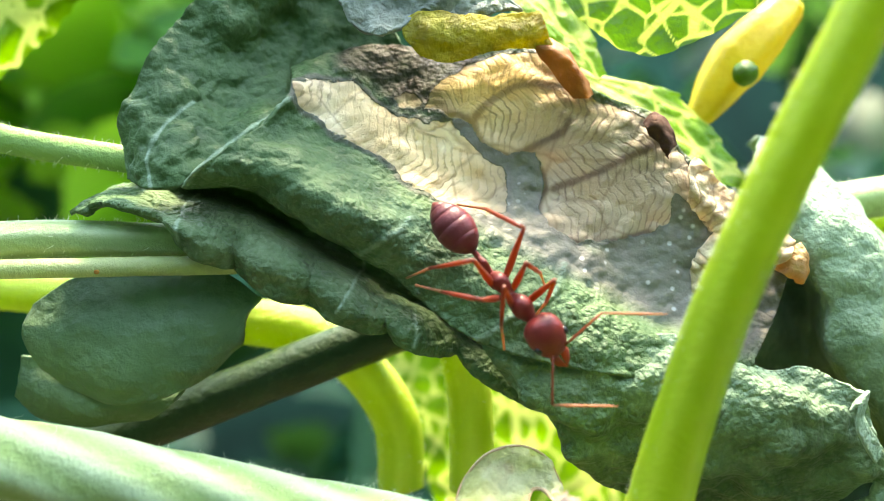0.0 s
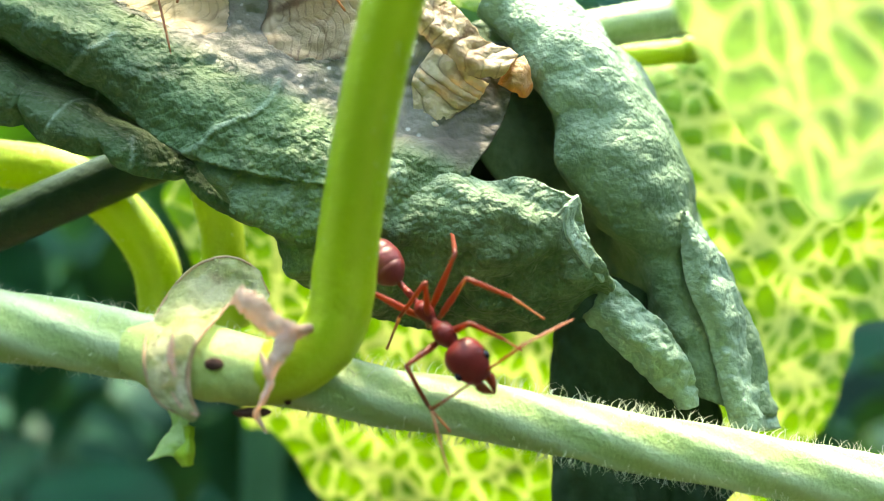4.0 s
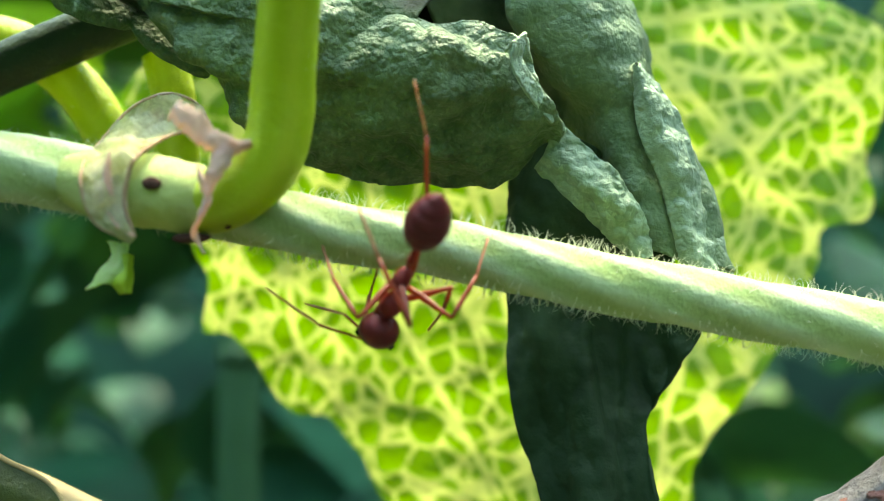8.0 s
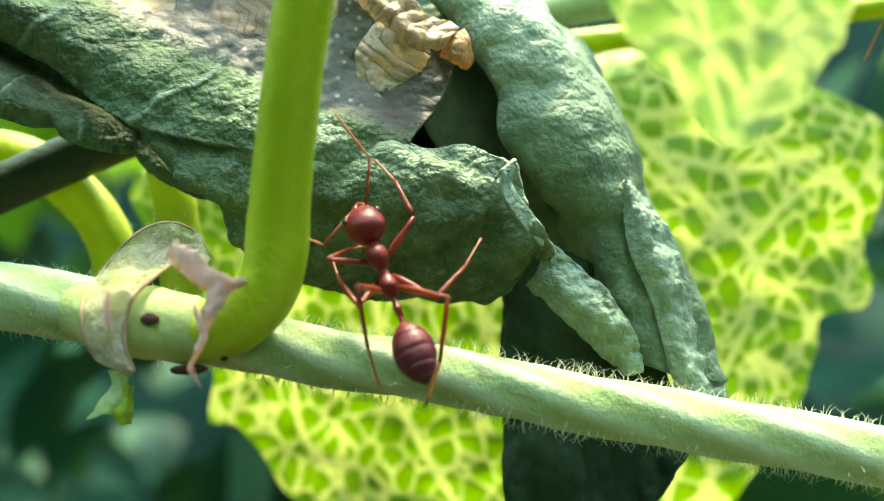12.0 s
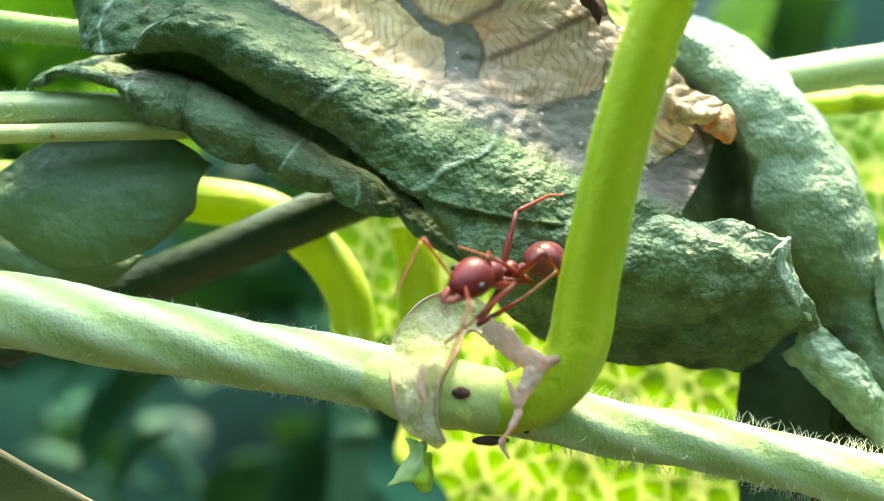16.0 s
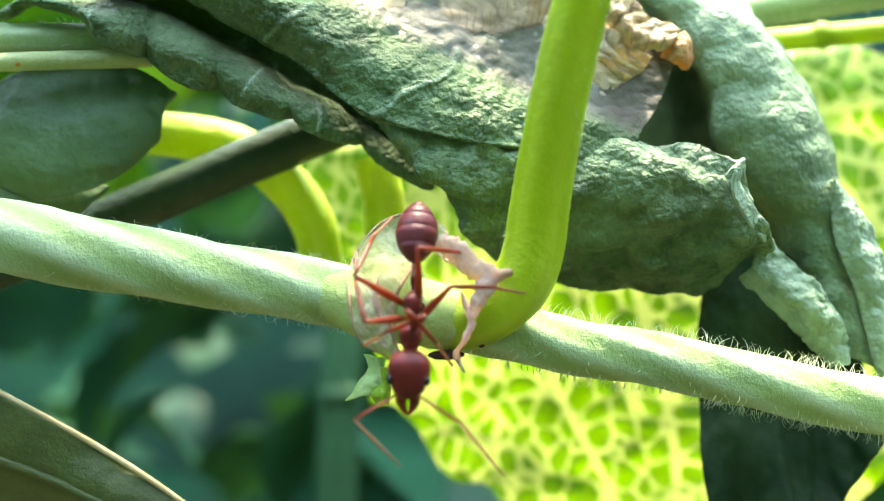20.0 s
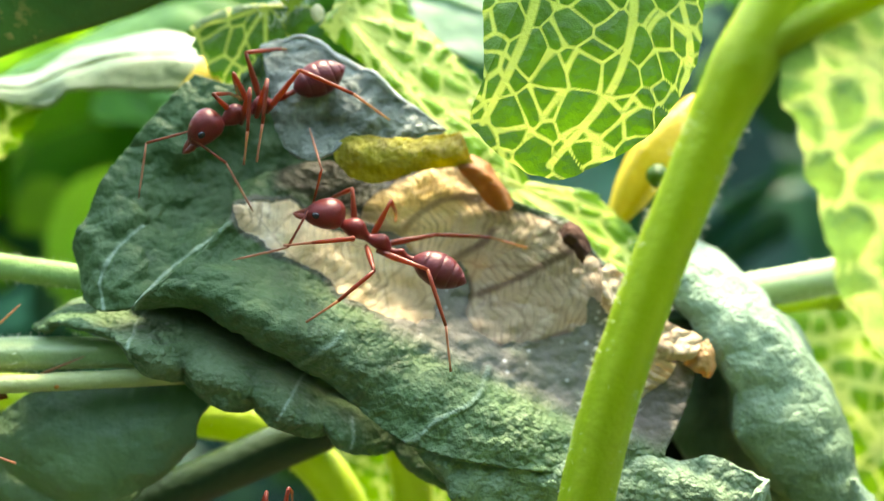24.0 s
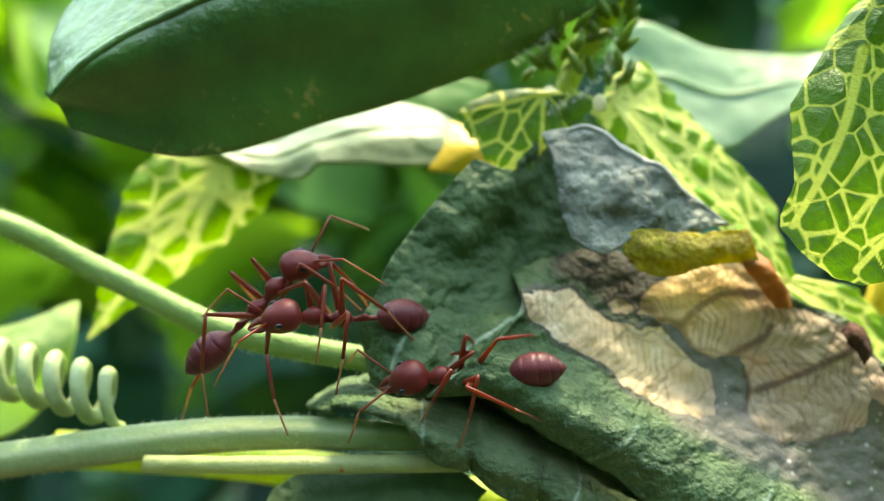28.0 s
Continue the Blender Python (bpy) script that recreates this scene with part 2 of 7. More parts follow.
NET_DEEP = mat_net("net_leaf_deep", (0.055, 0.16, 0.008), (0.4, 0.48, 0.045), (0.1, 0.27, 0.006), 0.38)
VINE = mat_stem("vine_skin", (0.27, 0.4, 0.14), (0.45, 0.58, 0.34), 0.2, 0.62, spec=0.22)
NODE = mat_stem("node_skin", (0.3, 0.42, 0.09), (0.5, 0.61, 0.27), 0.3, 0.55, spec=0.25)
YSTALK = mat_stem("yellow_stalk_skin", (0.31, 0.38, 0.12), (0.5, 0.56, 0.28), 0.3)
HUB = mat_stem("bud_skin", (0.04, 0.12, 0.012), (0.22, 0.36, 0.04), 0.35)
STEM = mat_stem("young_stem", (0.3, 0.45, 0.015), (0.43, 0.57, 0.045), 0.3)
FAR_STEM = mat_stem("far_stem_skin", (0.02, 0.075, 0.03), (0.04, 0.14, 0.06), 0.1, 0.6, spec=0.2)
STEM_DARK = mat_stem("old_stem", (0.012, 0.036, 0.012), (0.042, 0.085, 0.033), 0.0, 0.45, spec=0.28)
PETIOLE = mat_stem("petiole_skin", (0.3, 0.48, 0.03), (0.52, 0.66, 0.1), 0.35)
GREEN_STALK = mat_stem("green_stalk_skin", (0.13, 0.27, 0.06), (0.3, 0.45, 0.17), 0.2, 0.5, spec=0.25)
STALK = mat_stem("stalk_skin", (0.22, 0.34, 0.12), (0.42, 0.53, 0.28), 0.2)
ROUND = mat_plain("round_leaf_skin", (0.05, 0.11, 0.05), (0.11, 0.19, 0.09), 260, 0.5, 0.0006, 0.15, back=(0.15, 0.4, 0.04))
DARK_LEAF = mat_spotted()
OLIVE_LEAF = mat_plain("olive_leaf_skin", (0.035, 0.06, 0.015), (0.1, 0.13, 0.03), 260, 0.45, 0.0006, 0.15, back=(0.2, 0.3, 0.04))
# Paler than its neighbours: the sun on this leaf is put into the colour.
SUNLIT_SKIN = mat_plain("sunlit_leaf_skin", (0.09, 0.2, 0.09), (0.27, 0.36, 0.24), 160, 0.4, 0.0005, 0.3, back=(0.4, 0.52, 0.22))
NEAR = mat_plain("near_leaf_skin", (0.42, 0.58, 0.2), (0.64, 0.75, 0.38), 220, 0.4, 0.0003, 0.5, back=(0.5, 0.75, 0.2))
PALE_LEAF = mat_plain("pale_leaf_skin", (0.16, 0.32, 0.16), (0.3, 0.45, 0.28), 120, 0.4, 0.0003, 0.35, back=(0.35, 0.6, 0.2))
# FAR, MID and SUN leaves: shade, half shade and sun put into the colour.
FAR_LEAF = mat_plain("far_shaded_leaf_skin", (0.006, 0.05, 0.026), (0.028, 0.15, 0.075), 60, 0.5, 0.0004, 0.1, 0.25, back=(0.06, 0.25, 0.03))
MID_LEAF = mat_plain("half_shade_green_skin", (0.03, 0.13, 0.02), (0.09, 0.28, 0.05), 60, 0.5, 0.0004, 0.3, 0.25, back=(0.14, 0.42, 0.04))
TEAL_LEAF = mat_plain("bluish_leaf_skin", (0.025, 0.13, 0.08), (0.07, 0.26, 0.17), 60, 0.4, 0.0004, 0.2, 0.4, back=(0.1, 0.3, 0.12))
SUN_LEAF = mat_plain("sunny_leaf_skin", (0.18, 0.42, 0.04), (0.36, 0.62, 0.1), 60, 0.45, 0.0004, 0.5, back=(0.3, 0.65, 0.03))
PAPER = mat_bract()
PINK = mat_plain("dry_bract", (0.5, 0.34, 0.25), (0.84, 0.72, 0.62), 900, 0.5, 0.0008, 0.5, back=(0.85, 0.62, 0.45))
RUSTY = mat_plain("rusty_rim", (0.26, 0.14, 0.07), (0.55, 0.42, 0.26), 1200, 0.6, 0.0006, 0.2)
HAIR = mat_plain("plant_hair", (0.6, 0.68, 0.5), (0.78, 0.84, 0.68), 400, 0.4, 0.00001, 0.4)
BLACK = mat_plain("dark_scar", (0.025, 0.013, 0.01), (0.09, 0.045, 0.03), 900, 0.8, 0.0006, spec=0.15)
BUD = mat_plain("yellow_bud", (0.5, 0.36, 0.03), (0.75, 0.62, 0.06), 300, 0.4, 0.0003, 0.3)
ASH_RIM = mat_plain("ashy_rim", (0.3, 0.34, 0.28), (0.55, 0.58, 0.5), 700, 0.7, 0.0005, 0.1)
GREY = mat_plain("grey_dry_leaf", (0.07, 0.096, 0.068), (0.27, 0.32, 0.25), 600, 0.6, 0.0009, 0.06)
OLIVE = mat_plain("olive_dry_leaf", (0.05, 0.06, 0.003), (0.4, 0.4, 0.03), 1000, 0.5, 0.0014, 0.42, back=(0.75, 0.65, 0.03))
BROWN = mat_plain("brown_dry_leaf", (0.16, 0.06, 0.014), (0.5, 0.23, 0.05), 300, 0.5, 0.0006, 0.4, back=(0.7, 0.3, 0.05))
AMBER = mat_plain("amber_dry_leaf", (0.3, 0.17, 0.06), (0.55, 0.36, 0.16), 700, 0.5, 0.0006, 0.25, back=(0.9, 0.5, 0.12))
TWIG = mat_plain("yellow_twig_bark", (0.42, 0.3, 0.12), (0.62, 0.5, 0.25), 250, 0.55, 0.0004)
SOIL = mat_plain("soil", (0.02, 0.018, 0.012), (0.06, 0.05, 0.03), 30, 0.9, 0.004)


# ---- shapes: all lengths below in millimetres, heights from the first eye ----
def metres(p):
    return (p[0] * 0.001, p[1] * 0.001, (p[2] + BASE) * 0.001)


def resample(points, n):
    """n + 1 points along a smooth curve through the given ones, at even steps of its chord."""
    p = np.array(points, float)
    if len(p) == 2:
        return p[0] + np.linspace(0, 1, n + 1)[:, None] * (p[1] - p[0])
    k = np.r_[0, np.cumsum(np.linalg.norm(np.diff(p, axis=0), axis=1) ** 0.8 + 1e-9)]
    slope = np.empty_like(p)
    slope[1:-1] = (p[2:] - p[:-2]) / (k[2:] - k[:-2])[:, None]
    slope[0], slope[-1] = (p[1] - p[0]) / (k[1] - k[0]), (p[-1] - p[-2]) / (k[-1] - k[-2])
    u = np.linspace(0, k[-1], n + 1)
    i = np.clip(np.searchsorted(k, u, "right") - 1, 0, len(p) - 2)
    h = (k[i + 1] - k[i])[:, None]
    s = (u - k[i])[:, None] / h
    return ((2 * s**3 - 3 * s**2 + 1) * p[i] + (s**3 - 2 * s**2 + s) * h * slope[i]
            + (3 * s**2 - 2 * s**3) * p[i + 1] + (s**3 - s**2) * h * slope[i + 1])


def loft(rails, nu, nv):
    """A grid of points over a surface that runs smoothly from rail to rail."""
    along = np.stack([resample(r, nu) for r in rails])
    return np.stack([resample(along[:, j], nv) for j in range(nu + 1)], 1)


def grid_normals(g):
    du, dv = np.gradient(g, axis=1), np.gradient(g, axis=0)
    n = np.cross(du, dv)
    return n / np.maximum(np.linalg.norm(n, axis=2, keepdims=True), 1e-9)


def thing(name, at, label, category, group="", kind=""):
    ob = new(name)
    ob.empty_display_size = 0.002
    ob.location = metres(at)
    return tagged(ob, label, category, group, kind)


def mesh_part(name, verts, faces, mat, parent=None, label="", smooth=True, attrs=None):
    """verts in millimetres in the world; the mesh hangs under its parent."""
    v = np.asarray(verts, float) * 0.001
    v[:, 2] += BASE * 0.001
    off = np.zeros(3)
    up = parent
    while up is not None:
        off += np.array(up.location)
        up = up.parent
    me = bpy.data.meshes.new(name)
    me.from_pydata((v - off).tolist(), [], [tuple(f) for f in faces])
    me.materials.append(mat)
    if smooth:
        me.polygons.foreach_set("use_smooth", [True] * len(me.polygons))
    for key, values in (attrs or {}).items():
        a = me.attributes.new(key, "FLOAT", "POINT")
        a.data.foreach_set("value", np.asarray(values, float).ravel())
    ob = new(name, me)
    ob.parent = parent
    if label:
        tagged(ob, label)
    return ob


def quads(nv, nu):
    i = np.arange(nv)[:, None] * (nu + 1) + np.arange(nu)[None]
    return np.stack([i, i + 1, i + nu + 2, i + nu + 1], -1).reshape(-1, 4)


def crumple(g, amp, size, seed, octaves=4, stretch=(1, 1, 1)):
    """Pushes the grid along its normals by uneven folds of that height and size."""
    n = grid_normals(g)
    flat = g.reshape(-1, 3)
    d = np.array([noise.fractal(Vector(((p[0] * stretch[0]) / size + seed, p[1] * stretch[1] / size, p[2] * stretch[2] / size)), 1.0, 2.0, octaves) for p in flat])
    return g + n * (amp * d).reshape(g.shape[:2])[..., None]


def shell(name, g, thick, mat, parent, label="", attrs=None):
    """A sheet with real thickness: front, back and rim."""
    nv, nu = g.shape[0] - 1, g.shape[1] - 1
    n = grid_normals(g)
    a, b = g + n * thick / 2, g - n * thick / 2
    verts = np.concatenate([a.reshape(-1, 3), b.reshape(-1, 3)])
    q, m = quads(nv, nu), (nv + 1) * (nu + 1)
    ring = [j for j in range(nu + 1)] + [i * (nu + 1) + nu for i in range(1, nv + 1)] \
        + [nv * (nu + 1) + j for j in range(nu - 1, -1, -1)] + [i * (nu + 1) for i in range(nv - 1, 0, -1)]
    rim = [(x, y, y + m, x + m) for x, y in zip(ring[1:] + ring[:1], ring)]
    both = {k: np.concatenate([np.ravel(v), np.ravel(v)]) for k, v in (attrs or {}).items()}
    return mesh_part(name, verts, np.concatenate([q, q[:, ::-1] + m, np.array(rim)]), mat, parent, label, attrs=both)


def tube(name, points, radius, mat, parent, n=60, sides=18, label="", flutes=0, depth=0.0, twist=0.0, wobble=0.0, seed=0.0):
    """A stem along a curve; radius a number or one per point. Flutes run along it with a twist."""
    c = resample(points, n)
    r = np.full(n + 1, radius) if np.isscalar(radius) else np.interp(np.linspace(0, 1, n + 1), np.linspace(0, 1, len(radius)), radius)
    t = np.gradient(c, axis=0)
    t /= np.linalg.norm(t, axis=1)[:, None]
    side = np.cross(t[0], (0.0, 1.0, 0.2))
    verts, stripe = [], []
    for i in range(n + 1):
        side = side - t[i] * (side @ t[i])
        side /= np.linalg.norm(side)
        other = np.cross(t[i], side)
        for k in range(sides):
            a = 2 * math.pi * k / sides
            ridge = math.cos(flutes * a + twist * i / n) if flutes else 0.0
            stripe.append(0.5 + 0.5 * ridge)
            rr = r[i] * (1 + depth * ridge)
            if wobble:
                rr *= 1 + wobble * noise.noise(Vector((i * 0.25 + seed, 2 * math.cos(a), 2 * math.sin(a))))
            verts.append(c[i] + rr * (math.cos(a) * side + math.sin(a) * other))
    faces = [(i * sides + k, i * sides + (k + 1) % sides, (i + 1) * sides + (k + 1) % sides, (i + 1) * sides + k)
             for i in range(n) for k in range(sides)]
    faces += [tuple(range(sides))[::-1], tuple(n * sides + k for k in range(sides))]
    return mesh_part(name, verts, faces, mat, parent, label, attrs={"stripe": stripe})


def inside(poly, x, z):
    """Signed distance to a closed outline in x and z: positive within."""
    p = np.array(poly, float)
    q = np.roll(p, -1, 0)
    pts = np.stack([np.ravel(x), np.ravel(z)], -1)
    best, odd = np.full(len(pts), 1e9), np.zeros(len(pts), bool)
    for a, b in zip(p, q):
        e = b - a
        s = np.clip(((pts - a) @ e) / (e @ e), 0, 1)
        best = np.minimum(best, np.linalg.norm(pts - a - s[:, None] * e, axis=1))
        cross = (a[1] > pts[:, 1]) != (b[1] > pts[:, 1])
        odd ^= cross & (pts[:, 0] < a[0] + (pts[:, 1] - a[1]) / (e[1] if abs(e[1]) > 1e-9 else 1e-9) * e[0])
    return np.where(odd, best, -best)


def seg_dist(pts, line):
    d = np.full(len(pts), 1e9)
    for a, b in zip(line[:-1], line[1:]):
        e = b - a
        s = np.clip(((pts - a) @ e) / (e @ e + 1e-12), 0, 1)
        d = np.minimum(d, np.linalg.norm(pts - a - s[:, None] * e, axis=1))
    return d


def net_leaf(name, rim, mat, parent, heart=None, dome=2.0, cell=2.6, puff=0.35, ribs=7, nr=60, na=160, seed=0.0, label="", ruffle=0.5, vein_w=0.42, rib_w=0.0, jag=0.45, ribline=()):
    """A leaf blade from its rim (smooth closed curve) to a heart point, domed, with puffed cells in a net of veins."""
    c = resample(list(rim) + [rim[0]], na)[:-1]
    heart = np.array(heart if heart is not None else c.mean(0))
    nrm = np.zeros(3)
    for a, b in zip(c, np.roll(c, -1, 0)):
        nrm += np.cross(a - heart, b - heart)
    nrm /= np.linalg.norm(nrm)
    if nrm[1] > 0:
        nrm = -nrm
    k = (np.arange(nr + 1) / nr) ** 0.8
    g = heart + k[:, None, None] * (c - heart)[None]
    size = np.linalg.norm(c - heart, axis=1).mean()
    flat = g.reshape(-1, 3)
    u = np.cross((0.0, 0.0, 1.0), nrm)
    u /= np.linalg.norm(u)
    w = np.cross(nrm, u)
    uv = np.stack([(flat - heart) @ u, (flat - heart) @ w], -1)
    lines, grid_uv = [], uv.reshape(nr + 1, na, 2)
    for i in range(ribs):
        j0 = na * (i + 0.3 * noise.noise(Vector((i * 3.1 + seed, 0, 0)))) / ribs
        cols = [int(round(j0 + na * 0.05 * (r / nr) * noise.noise(Vector((r * 0.05, i * 7.7 + seed, 0))))) % na for r in range(nr + 1)]
        lines.append(cols)
    if ribline:  # ribs drawn in x and z, carried onto the blade's plane
        runs = []
        for rib in ribline:
            q = resample([(x, 0.0, z) for x, z in rib], 40)
            q[:, 1] = heart[1] - ((q[:, 0] - heart[0]) * nrm[0] + (q[:, 2] - heart[2]) * nrm[2]) / nrm[1]
            runs.append(np.stack([(q - heart) @ u, (q - heart) @ w], -1))
    else:
        runs = [np.array([grid_uv[r, cols[r]] for r in range(0, nr + 1, max(1, nr // 12))]) for cols in lines]
    each = np.array([seg_dist(uv, run) for run in runs])
    sector, main = each.argmin(0), each.min(0)
    rr = np.repeat(k, na) * size
    minor = np.empty(len(flat))
    for i, (x, y) in enumerate(uv):
        wx = x + 0.5 * noise.noise(Vector((x * 0.35, y * 0.35, seed)))
        wy = y + 0.5 * noise.noise(Vector((x * 0.35, y * 0.35, seed + 9)))
        d = noise.voronoi(Vector((wx / cell + seed, wy / cell, seed)))[0]
        minor[i] = (d[1] - d[0]) * cell
    thick = (rib_w or vein_w) * (1.5 - 0.8 * np.clip(rr / size, 0, 1))
    vein = np.maximum(np.clip(1.25 - main / thick, 0, 1), np.clip(1.1 - minor / (vein_w * 1.5), 0, 1) * 0.92)
    lift = puff * np.clip(minor / cell * 2.2, 0, 1) * np.clip(main / 0.8, 0, 1)
    fall = -dome * (rr / size) ** 2
    wave = np.array([ruffle * noise.fractal(Vector((p[0] / 7 + seed, p[1] / 7, 0.0)), 1, 2, 3) for p in uv])
    edge = np.tile(np.array([jag * noise.noise(Vector((i * 56.0 / na, seed, 1))) for i in range(na)]), nr + 1) * (rr / size) ** 6
    out = flat + nrm * (lift + fall + wave)[:, None] + ((flat - heart) / np.maximum(np.linalg.norm(flat - heart, axis=1), 1e-6)[:, None]) * edge[:, None]
    idx = np.arange((nr + 1) * na).reshape(nr + 1, na)
    f = np.stack([idx[:-1], np.roll(idx[:-1], -1, 1), np.roll(idx[1:], -1, 1), idx[1:]], -1).reshape(-1, 4)
    # the ribs are raised strips of the same skin, each a part of its own
    mid = main[f].mean(1)
    strip = np.where(mid < 0.75 * thick[f].mean(1), sector[f[:, 0]], -1)
    for i in range(-1, len(runs)):
        faces = f[strip == i]
        if len(faces) > 6:
            used, back = np.unique(faces, return_inverse=True)
            mesh_part(name if i < 0 else "vein", out[used], back.reshape(-1, 4), mat, parent, label if i < 0 else "", attrs={"vein": vein[used]})


def hairs(points, radius, count, length, parent, seed, mat=None, span=(0.0, 1.0), ends=0.0):
    """Fine curved plant hairs standing off a stem, most of them along its upper and lower sides."""
    rng = random.Random(seed)
    c = resample(points, 200)
    t = np.gradient(c, axis=0)
    t /= np.linalg.norm(t, axis=1)[:, None]
    verts, faces = [], []
    for _ in range(count):
        i = int(200 * rng.uniform(*span))
        a = (1 if rng.random() < 0.6 else -1) * (math.pi / 2 + rng.gauss(0, 0.5))
        out = np.cross(t[i], (0.0, 1.0, 0.0))
        out = out / np.linalg.norm(out) * -1
        d = math.sin(a) * out + math.cos(a) * np.array([0.0, -1.0, 0.0])
        side = np.cross(d, t[i])
        ln = length * rng.uniform(0.4, 1.2)
        bend = rng.uniform(-0.9, 0.9)
        b0 = len(verts)
        p = c[i] + d * radius * 0.97
        for k, (h, w) in enumerate(((0.0, 0.016), (0.4, 0.012), (0.75, 0.008), (1.0, 0.003))):
            q = p + d * ln * h * (1 - 0.25 * h) + t[i] * bend * ln * h * h + side * 0.3 * bend * ln * h * h
            for m in range(3):
                an = 2.094 * m
                verts.append(q + w * (math.cos(an) * t[i] + math.sin(an) * side))
            if k:
                for m in range(3):
                    n = (m + 1) % 3
                    faces.append((b0 + 3 * k - 3 + m, b0 + 3 * k - 3 + n, b0 + 3 * k + n, b0 + 3 * k + m))
    return tagged(mesh_part("hairs", verts, faces, mat or HAIR, parent, "fine whitish plant hairs"), kind="stuff")


def pebble(name, at, size, mat, parent, label="", seed=0, n=8):
    """A small uneven lump: scar, bud or grain."""
    verts, faces, rng = [], [], random.Random(seed)
    for i in range(n + 1):
        a = math.pi * i / n
        for k in range(12):
            b = 2 * math.pi * k / 12
            j = 1 + 0.12 * noise.noise(Vector((3 * math.cos(a) + seed, 2 * math.cos(b), 2 * math.sin(b))))
            verts.append((at[0] + size[0] * j * math.sin(a) * math.cos(b), at[1] + size[1] * j * math.sin(a) * math.sin(b), at[2] + size[2] * j * math.cos(a)))
    faces = [(i * 12 + k, i * 12 + (k + 1) % 12, (i + 1) * 12 + (k + 1) % 12, (i + 1) * 12 + k) for i in range(n) for k in range(12)]
    return mesh_part(name, verts, faces, mat, parent, label)


# ---- the wilted, rolled leaf in the middle ----
def line_dist(g, points):
    """How far each point of a sheet lies from a line drawn over it, seen from the front."""
    return seg_dist(g.reshape(-1, 3)[:, [0, 2]], resample(points, 24)[:, [0, 2]])


def build_curled_leaf():
    leaf = thing("curled_leaf", (1.0, 43.0, -2.1), "large wilted grey-green rolled leaf with a papery tan dead patch", "leaf")
    # broad upper blade with the dead patch, from its back edge down over the ridge
    blade = [
        [(-6.7, 46.0, 8.1), (-4.4, 46.5, 8.9), (-2.2, 47.0, 9.2), (0.4, 47.0, 8.8), (3.7, 46.5, 9.1), (6.3, 46.0, 7.3), (9.2, 46.0, 6.1), (10.6, 45.6, 4.3), (12.8, 45.4, 2.3), (14.8, 45.0, -0.3)],
        [(-6.4, 43.5, 6.7), (-4.5, 45.0, 7.5), (-2.3, 45.5, 6.3), (-0.1, 45.5, 6.3), (2.9, 45.5, 6.6), (6.4, 45.5, 5.6), (8.8, 45.2, 4.3), (10.4, 44.8, 2.5), (12.3, 44.7, 0.6), (14.9, 44.8, -1.1)],
        [(-7.3, 42.6, 5.3), (-4.4, 44.0, 4.4), (-1.6, 44.5, 3.3), (1.1, 44.8, 2.5), (4.3, 45.0, 2.3), (7.3, 45.0, 1.3), (9.7, 44.8, 0.3), (11.3, 44.6, -0.9), (14.6, 44.6, -2.1)],
        [(-8.7, 41.6, 4.1), (-6.0, 41.9, 3.7), (-3.3, 42.4, 2.2), (-1.0, 42.6, 1.3), (1.6, 43.1, 0.6), (4.2, 43.6, -0.1), (6.1, 43.8, -1.1), (8.7, 43.6, -2.8), (13.9, 44.0, -3.4)],
        [(-9.8, 41.5, 3.3), (-7.6, 41.5, 3.3), (-5.1, 41.6, 2.1), (-2.8, 41.6, 1.0), (-0.5, 41.8, -0.4), (2.2, 41.9, -1.7), (5.0, 42.2, -2.7), (8.5, 42.5, -3.4), (13.0, 43.0, -4.6)],
        [(-10.6, 42.3, 2.6), (-8.0, 42.6, 2.5), (-5.9, 42.8, 1.3), (-4.3, 42.8, 0.3), (-2.0, 42.7, -1.1), (0.4, 42.2, -3.1), (3.2, 41.75, -4.3), (8.0, 41.9, -5.2), (12.8, 42.6, -5.9)],
    ]
    g = crumple(crumple(loft(blade, 260, 110), 0.35, 3.2, 3.0), 0.1, 0.7, 8.0, 5, (0.9, 1, 1.15))
    lobes = ([(-6.4, 7.1), (-5.4, 7.3), (-4.0, 7.4), (-2.9, 6.4), (-2.0, 5.9), (0.4, 5.6), (1.2, 4.8), (2.1, 4.0), (2.7, 3.7), (2.9, 2.7), (2.8, 1.4), (1.6, 1.6), (0.1, 1.9), (-1.1, 2.4), (-2.3, 3.7), (-3.5, 4.4), (-4.7, 5.0), (-5.9, 5.9)],
             [(-0.7, 6.2), (-0.3, 7.2), (1.1, 8.2), (2.8, 8.7), (4.3, 8.8), (5.3, 7.9), (6.3, 6.8), (8.7, 6.0), (9.9, 4.9), (10.7, 3.8), (12.6, 2.3), (12.1, 0.8), (11.5, 0.6), (10.7, 2.1), (10.1, 2.4), (9.9, 1.1), (9.0, 0.8), (6.5, 0.2), (5.3, 0.5), (4.6, 1.0), (4.1, 1.8), (4.4, 2.8), (4.3, 3.5), (4.1, 4.4), (2.8, 4.1), (1.6, 4.8), (1.1, 5.6), (0.1, 6.0)],
             [(-2.1, 6.7), (-1.7, 7.1), (-1.1, 7.0), (-0.9, 6.5), (-1.2, 6.2), (-1.9, 6.2)])
    dead = np.max([inside(lobe, g[..., 0], g[..., 2]) for lobe in lobes], axis=0)
    veins = line_dist(g, [(-10.6, 42.2, 2.6), (-8.8, 42.0, 4.2), (-7.3, 42.8, 5.6), (-6.4, 43.5, 6.3)])
